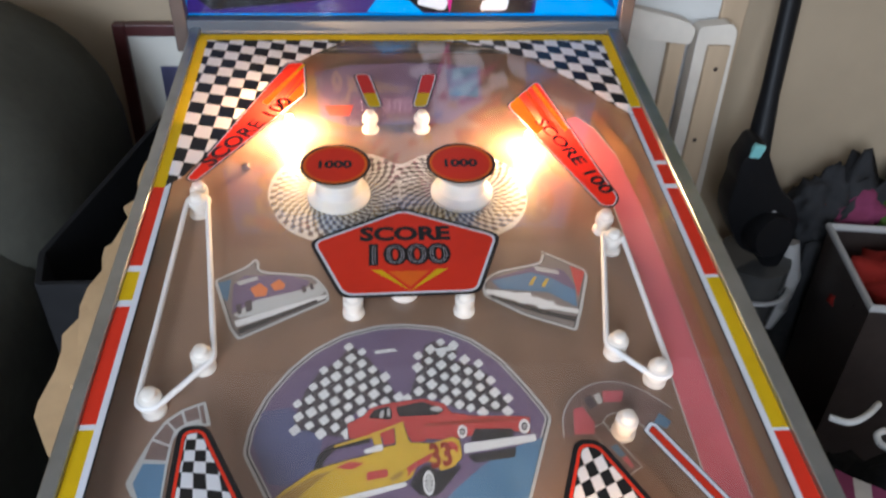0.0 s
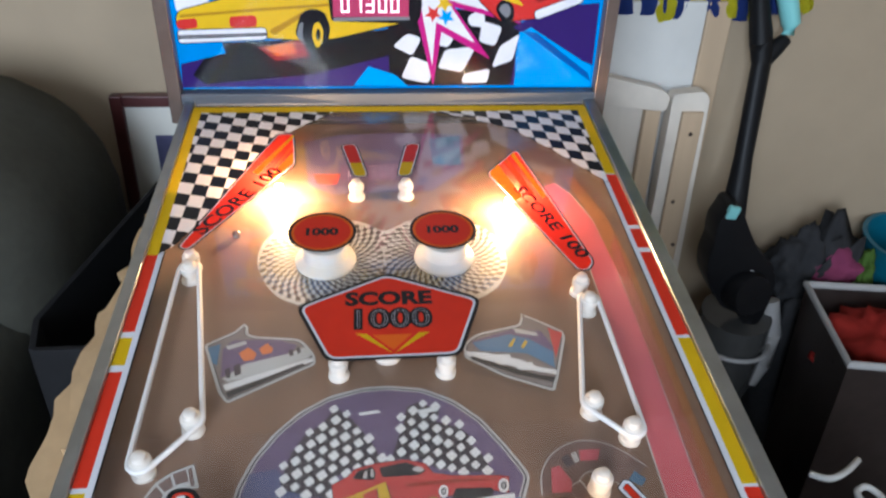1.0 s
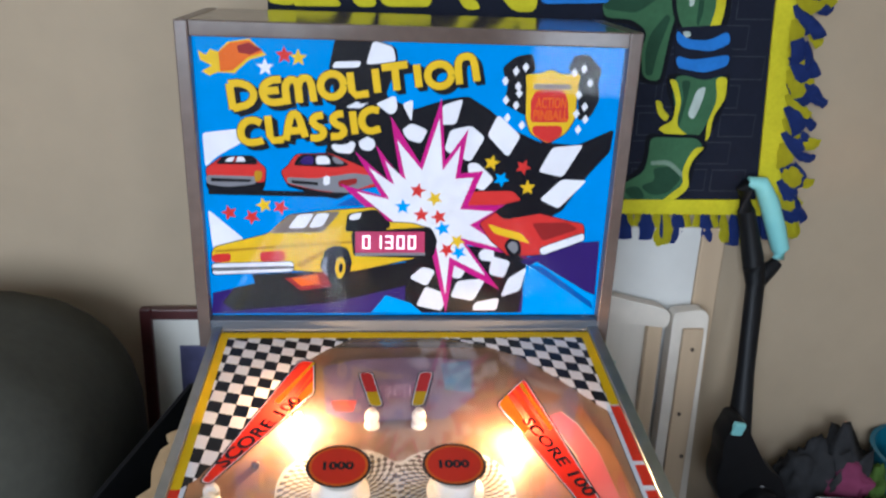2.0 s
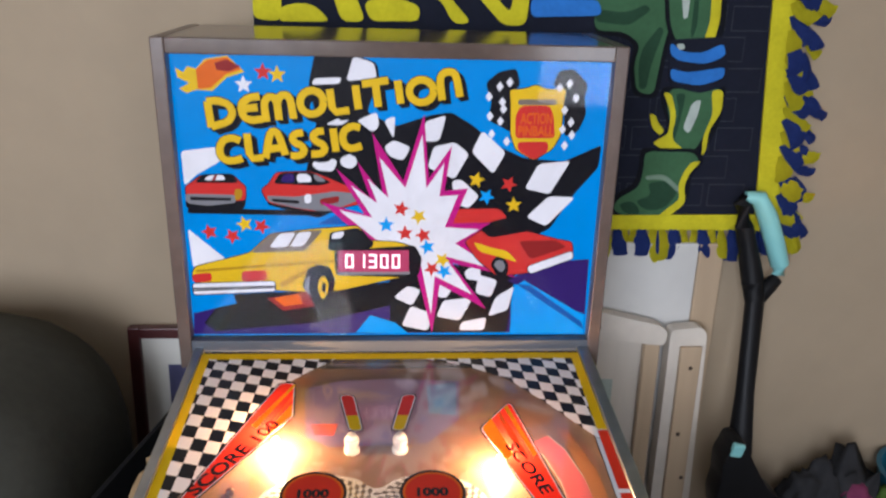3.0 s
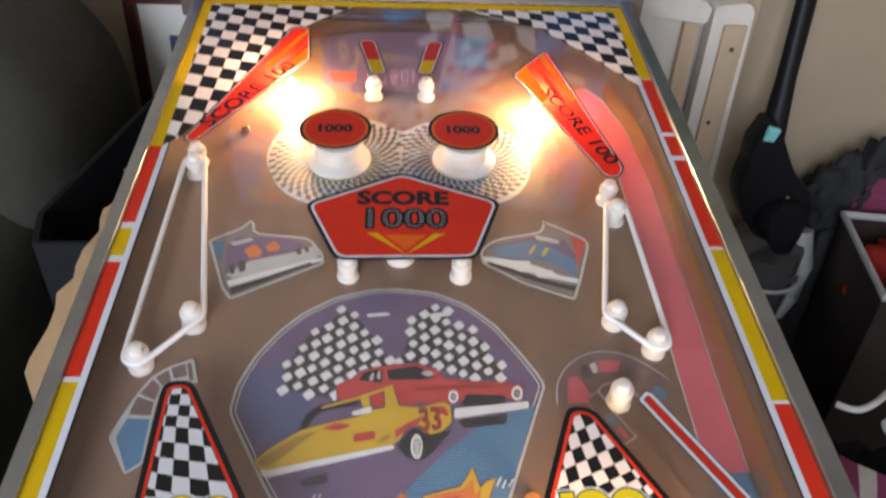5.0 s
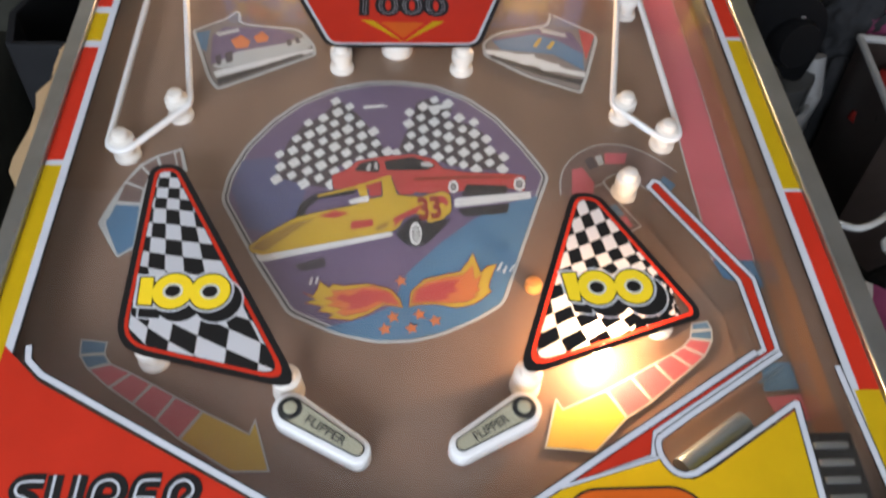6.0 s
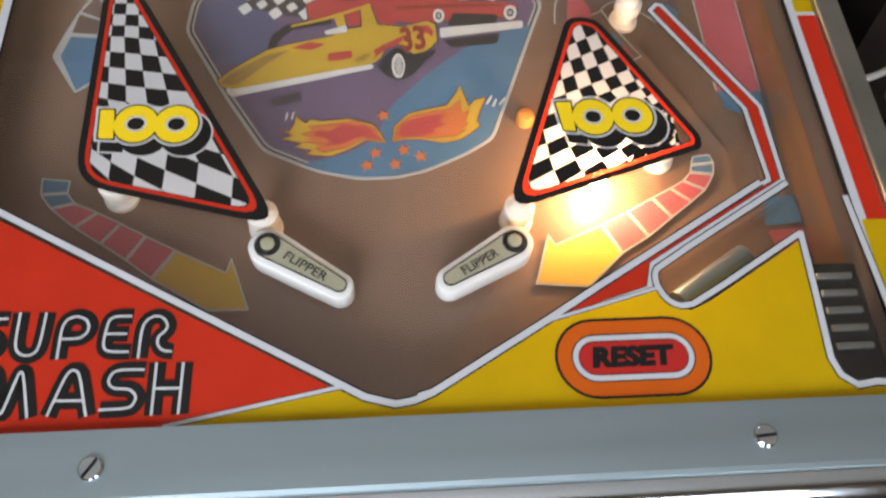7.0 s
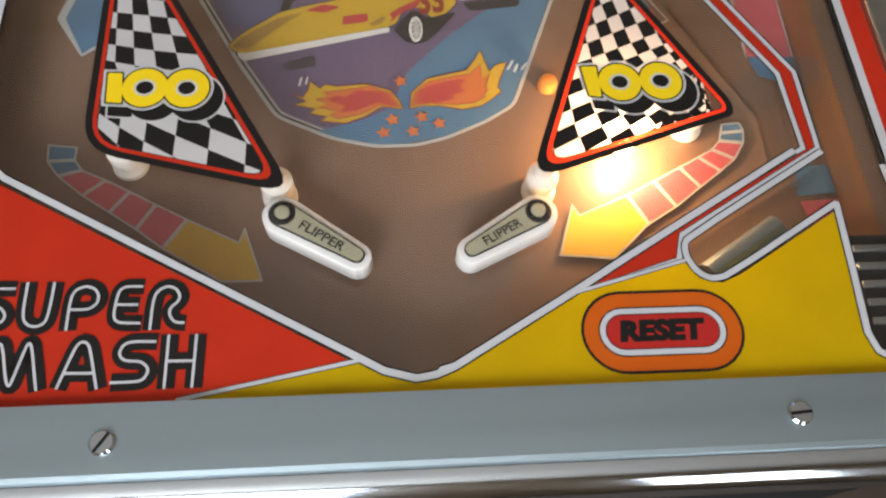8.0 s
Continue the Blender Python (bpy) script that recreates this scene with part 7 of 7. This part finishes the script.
part("light_window", box(-0.004, -0.004, -0.008, 0.004, 0.004, 0.008, 0.0015), GREY_PLASTIC, vac, "small pale status light", pose(0.699, 1.070, 0.611, 0, 12, 0))
cup = lathe([(0.072, 0.0), (0.076, -0.06), (0.074, -0.18), (0.062, -0.25), (0.048, -0.265)], 28)
smooth(part("dust_cup", cup, SMOKE, vac, "smoky clear dust cup", pose(0.728, 1.125, 0.470, 4, 0, 0)))
smooth(part("cup_ring", tube([(0.730 + 0.078 * math.cos(a), 1.122 + 0.078 * math.sin(a), 0.405) for a in [2 * math.pi * k / 24 for k in range(24)]], 0.005, 6, True), GREY_PLASTIC, vac, "pale ring round the dust cup"))
smooth(part("hose", tube([(0.800, 1.14, 0.49), (0.812, 1.115, 0.42), (0.803, 1.105, 0.35), (0.785, 1.105, 0.30)], 0.022, 12), GREY_PLASTIC, vac, "pale grey air hose"))
smooth(part("lower_tube", tube([(0.735, 1.13, 0.24), (0.740, 1.10, 0.06)], 0.020, 12), BLACK_PLASTIC, vac))
part("floor_head", box(0.62, 1.02, 0.0, 0.86, 1.14, 0.06, 0.015, 3), BLACK_PLASTIC, vac)

# ---- picture leaning on the wall ----
FRAME_RED = shader("dark_red_frame", (0.055, 0.012, 0.012), 0.35, vary=0.25)
MAT_BOARD = shader("white_mat_board", (0.60, 0.58, 0.52), 0.7, vary=0.05)
PHOTO_BLUE = shader("blue_print", (0.06, 0.06, 0.13), 0.4, vary=0.5, grain=30)
picture = thing("framed_picture", "picture in dark red wooden frame leaning on the wall", "picture", pose(-0.220, 1.245, 0.35, -3.0, 0, 0))
for a in ((-0.285, 0.0, -0.263, 0.555), (0.263, 0.0, 0.285, 0.555), (-0.263, 0.0, 0.263, 0.022), (-0.263, 0.533, 0.263, 0.555)):
    part("frame_bar", box(a[0], -0.012, a[1], a[2], 0.010, a[3], 0.003), FRAME_RED, picture)
part("mat_board", box(-0.263, 0.0, 0.022, 0.263, 0.006, 0.533), MAT_BOARD, picture, "white mat")
part("print", box(-0.215, -0.003, 0.10, 0.215, -0.0005, 0.475), PHOTO_BLUE, picture, "dark blue print")
part("stand", box(-0.2, -0.02, -0.35, 0.2, 0.02, -0.001, 0.004), BLACK_PAINT, tagged(thing("low_stand", "low dark stand under the framed picture", "stand", pose(-0.220, 1.245, 0.35)), ""))

# ---- recliner ----
SOFA = shader("grey_green_upholstery", (0.057, 0.056, 0.045), 0.9, vary=0.18, grain=60, bump=0.25)


def cushion(x0, y0, z0, x1, y1, z1, r, amount=0.02, seed=0):
    bm = box(x0, y0, z0, x1, y1, z1, r, 5)
    bmesh.ops.subdivide_edges(bm, edges=[e for e in bm.edges if e.calc_length() > 0.08], cuts=5, use_grid_fill=True)
    for v in bm.verts:
        n = noise.noise(v.co * 3 + Vector((seed, 0, 0)))
        v.co += Vector((0.5, 0.5, 1)) * n * amount
    return bm


chair = thing("recliner", "large grey-green upholstered recliner beside the machine", "armchair", pose(0, 0, 0))
smooth(part("backrest", cushion(-1.25, 0.62, 0.30, -0.445, 1.22, 1.03, 0.20, 0.012, 1), SOFA, chair), 80)
smooth(part("armrest", cushion(-0.80, -0.05, 0.06, -0.475, 0.98, 0.90, 0.15, 0.012, 2), SOFA, chair), 80)
smooth(part("armrest", cushion(-1.40, -0.05, 0.06, -1.16, 0.80, 0.66, 0.09, 0.015, 3), SOFA, chair), 80)
smooth(part("seat", cushion(-1.17, -0.05, 0.12, -0.73, 0.80, 0.46, 0.08, 0.015, 4), SOFA, chair), 80)
part("base", box(-1.38, 0.0, 0.0, -0.52, 1.10, 0.14, 0.01), BLACK_PAINT, chair)

# ---- crate and torn boards beside the machine ----
crate = thing("black_crate", "tall black open crate beside the machine", "crate", pose(0, 0, 0))
CR = [(-0.440, 0.63), (-0.330, 0.63), (-0.330, 1.10), (-0.375, 1.10), (-0.455, 0.69)]
for (xa, ya), (xb, yb) in zip(CR, CR[1:] + CR[:1]):
    q = band([(xa, ya), (xb, yb)], 0.008)[0]
    part("crate_side", prism(q, 0.0, 0.835, 0.001), BLACK_PAINT, crate)
part("crate_base", prism(CR, 0.002, 0.02), BLACK_PAINT, crate)
TORN = shader("torn_fibre_board", (0.40, 0.275, 0.15), 0.8, vary=0.2, grain=40, bump=0.4)


def torn_board(pts, z0, z1, seed):
    """A ragged board edge."""
    r = random.Random(seed)
    out = []
    n = len(pts)
    for i in range(n):
        a, b = Vector(pts[i]), Vector(pts[(i + 1) % n])
        m = max(1, int((b - a).length / 0.02))
        for k in range(m):
            p = a + (b - a) * k / m
            out.append((p.x + r.uniform(-0.009, 0.007), p.y + r.uniform(-0.008, 0.008)))
    return prism(out, z0, z1)


for k, (pts, z) in enumerate((([(-0.300, 0.34), (-0.375, 0.415), (-0.388, 0.465), (-0.386, 0.52), (-0.378, 0.595), (-0.372, 0.66), (-0.360, 0.76), (-0.352, 0.89), (-0.305, 0.92)], 0.0), ([(-0.305, 0.40), (-0.360, 0.50), (-0.368, 0.58), (-0.345, 0.70), (-0.335, 0.84), (-0.305, 0.87)], 0.012))):
    b = tagged(part("torn_board", torn_board(pts, z, z + 0.011, k), TORN, None, "torn beige fibre board lying against the machine side", pose(0, 0, 0.755, 7, 0, 0)), "", "board", "torn boards")
post_b = thing("side_support", "black wooden box under the torn boards", "box", pose(0, 0, 0))
part("support_body", box(-0.330 + 0.01, 0.34, 0.0, -0.305, 0.60, 0.785, 0.003), BLACK_PAINT, post_b)

# ---- clutter on the other side ----
CLEAR_BIN = shader("cloudy_plastic", (0.060, 0.044, 0.038), 0.3, vary=0.25)
RED_CLOTH = shader("red_cloth", (0.22, 0.016, 0.011), 0.85, vary=0.2, grain=60, bump=0.3)
ORANGE_CLOTH = shader("orange_cloth", (0.50, 0.20, 0.02), 0.85, vary=0.2, grain=60, bump=0.3)
TEAL = shader("teal_plastic", (0.01, 0.11, 0.17), 0.35, vary=0.15)
PINK_CLOTH = shader("pink_cloth", (0.17, 0.035, 0.08), 0.9, vary=0.2, grain=60, bump=0.3)
GREY_CLOTH = shader("grey_cloth", (0.028, 0.028, 0.030), 0.9, vary=0.25, grain=60, bump=0.3)
GREEN_CLOTH = shader("lime_cloth", (0.06, 0.11, 0.02), 0.9, vary=0.2, grain=60, bump=0.3)
BAG = shader("black_bag_cloth", (0.008, 0.008, 0.009), 0.8, vary=0.3, grain=60, bump=0.3)
CABLE = shader("pale_cable", (0.50, 0.49, 0.47), 0.45, vary=0.1)
PALE_CLOTH = shader("pale_cloth", (0.40, 0.36, 0.32), 0.9, vary=0.15, grain=60, bump=0.3)


def heap(name, label, x, y, z, rx, ry, rz, material, seed, rough=0.35, category="cloth"):
    """A crumpled piece of cloth."""
    bm = bmesh.new()
    bmesh.ops.create_icosphere(bm, subdivisions=4, radius=1)
    for v in bm.verts:
        p = v.co.copy()
        n = noise.fractal(p * 1.6 + Vector((seed * 7.3, 0, 0)), 0.6, 2.0, 4) * rough + abs(noise.noise(p * 4 + Vector((seed, 3, 1)))) * rough * 0.5
        v.co = Vector((p.x * rx, p.y * ry, max(-0.55, p.z) * rz)) * (1 + n)
    ob = smooth(part(name, bm, material, None, label, pose(x, y, z)), 180)
    return tagged(ob, "", category)


storage = thing("storage_bin", "cloudy plastic storage bin full of red cloth", "storage bin", pose(0, 0, 0))
BIN = [(0.800, 0.855), (1.10, 0.80), (1.12, 1.06), (0.845, 1.10)]
for k in range(4):
    a, b = Vector(BIN[k]), Vector(BIN[(k + 1) % 4])
    c = sum((Vector(p) for p in BIN), Vector((0, 0))) / 4
    bm = bmesh.new()
    vs = []
    for p, zz, s in ((a, 0.0, 0.86), (b, 0.0, 0.86), (b, 0.555, 1.0), (a, 0.555, 1.0)):
        q = c + (p - c) * s
        vs.append(bm.verts.new((q.x, q.y, zz)))
    bm.faces.new(vs)
    bmesh.ops.solidify(bm, geom=bm.faces[:], thickness=0.004)
    part("bin_side", bm, CLEAR_BIN, storage)
part("bin_rim", tube([(p[0], p[1], 0.557) for p in BIN], 0.008, 8, True), GREY_PLASTIC, storage, "pale rim")
part("bin_base", prism([(0.83, 0.88), (1.07, 0.835), (1.09, 1.03), (0.865, 1.06)], 0.0, 0.01), CLEAR_BIN, storage)
heap("red_cloth", "crumpled red cloth in the storage bin", 0.960, 0.965, 0.47, 0.105, 0.10, 0.09, RED_CLOTH, 1)
heap("orange_cloth", "crumpled orange cloth on the storage bin", 1.010, 0.895, 0.535, 0.05, 0.045, 0.04, ORANGE_CLOTH, 2)
heap("grey_cloth", "crumpled grey cloth beside the vacuum", 0.880, 1.20, 0.52, 0.06, 0.05, 0.09, GREY_CLOTH, 3)
heap("pink_cloth", "crumpled dark pink cloth in the heap", 0.945, 1.18, 0.54, 0.06, 0.045, 0.05, PINK_CLOTH, 4)
heap("lime_cloth", "lime green cloth in the heap", 0.995, 1.15, 0.53, 0.022, 0.03, 0.06, GREEN_CLOTH, 5)
heap("dark_laundry", "pile of dark cloth against the wall", 0.94, 1.19, 0.26, 0.12, 0.07, 0.34, GREY_CLOTH, 6)
basket = thing("teal_basket", "teal plastic basket in the corner", "basket", pose(1.14, 1.165, 0))
smooth(part("basket_wall", lathe([(0.10, 0.0), (0.13, 0.60), (0.135, 0.61), (0.125, 0.61), (0.095, 0.02)], 28), TEAL, basket))
heap("black_bag", "black bag slumped beside the machine", 0.65, 0.53, 0.24, 0.13, 0.15, 0.28, BAG, 7, 0.3, "bag")
heap("dark_bundle", "dark cloth bundle beside the machine", 0.43, 0.78, 0.25, 0.10, 0.22, 0.28, BAG, 8, 0.3, "cloth")
drape = thing("striped_cloth", "pink cloth with broad pale stripes draped over a black box", "cloth", pose(0, 0, 0))
DRAPE = [(0.527, 0.484), (0.607, 0.414), (0.438, 0.296), (0.539, 0.262)]
for k in range(5):
    strip = bmesh.new()
    grid = []
    for a in range(5):
        row = []
        for b in range(11):
            u, v = (k + a / 4) / 5, b / 10
            x = (DRAPE[0][0] * (1 - u) + DRAPE[1][0] * u) * (1 - v) + (DRAPE[2][0] * (1 - u) + DRAPE[3][0] * u) * v
            y = (DRAPE[0][1] * (1 - u) + DRAPE[1][1] * u) * (1 - v) + (DRAPE[2][1] * (1 - u) + DRAPE[3][1] * u) * v
            row.append(strip.verts.new((x, y, 0.622 + 0.010 * noise.noise(Vector((x * 22, y * 22, 3))))))
        grid.append(row)
    for a in range(4):
        for b in range(10):
            strip.faces.new((grid[a][b], grid[a + 1][b], grid[a + 1][b + 1], grid[a][b + 1]))
    bmesh.ops.recalc_face_normals(strip, faces=strip.faces[:])
    bmesh.ops.solidify(strip, geom=strip.faces[:], thickness=0.004)
    smooth(part("stripe", strip, PINK_CLOTH if k % 2 == 0 else PALE_CLOTH, drape, "pink stripe" if k % 2 == 0 else "pale stripe"), 80)
under = thing("black_box", "plain black box under the striped cloth", "box", pose(0, 0, 0))
part("box_body", prism([(0.527, 0.484), (0.607, 0.414), (0.539, 0.262), (0.438, 0.296)], 0.0, 0.606, 0.006), BAG, under)


def cable(name, label, pts, r=0.005):
    P = [Vector(p) for p in pts]
    out = []
    for i in range(len(P) - 1):
        p0, p1, p2, p3 = P[max(i - 1, 0)], P[i], P[i + 1], P[min(i + 2, len(P) - 1)]
        for k in range(6):
            t = k / 6
            out.append(0.5 * ((2 * p1) + (p2 - p0) * t + (2 * p0 - 5 * p1 + 4 * p2 - p3) * t * t + (3 * p1 - p0 - 3 * p2 + p3) * t ** 3))
    out.append(P[-1])
    return tagged(smooth(part(name, tube(out, r, 8), CABLE, None, label), 180), "", "cable", "cables")


cable("cable", "pale cable lying on the black bag", [(0.590, 0.600, 0.580), (0.610, 0.585, 0.585), (0.640, 0.595, 0.585), (0.680, 0.625, 0.575)])
cable("cable", "pale cable loop on the black bag", [(0.645, 0.555, 0.572), (0.660, 0.540, 0.575), (0.676, 0.555, 0.575), (0.665, 0.575, 0.575), (0.648, 0.570, 0.573), (0.645, 0.555, 0.572)])
cable("cable", "pale cable hanging over the black bag", [(0.60, 0.46, 0.565), (0.63, 0.48, 0.585), (0.67, 0.50, 0.58), (0.70, 0.52, 0.55)], 0.006)
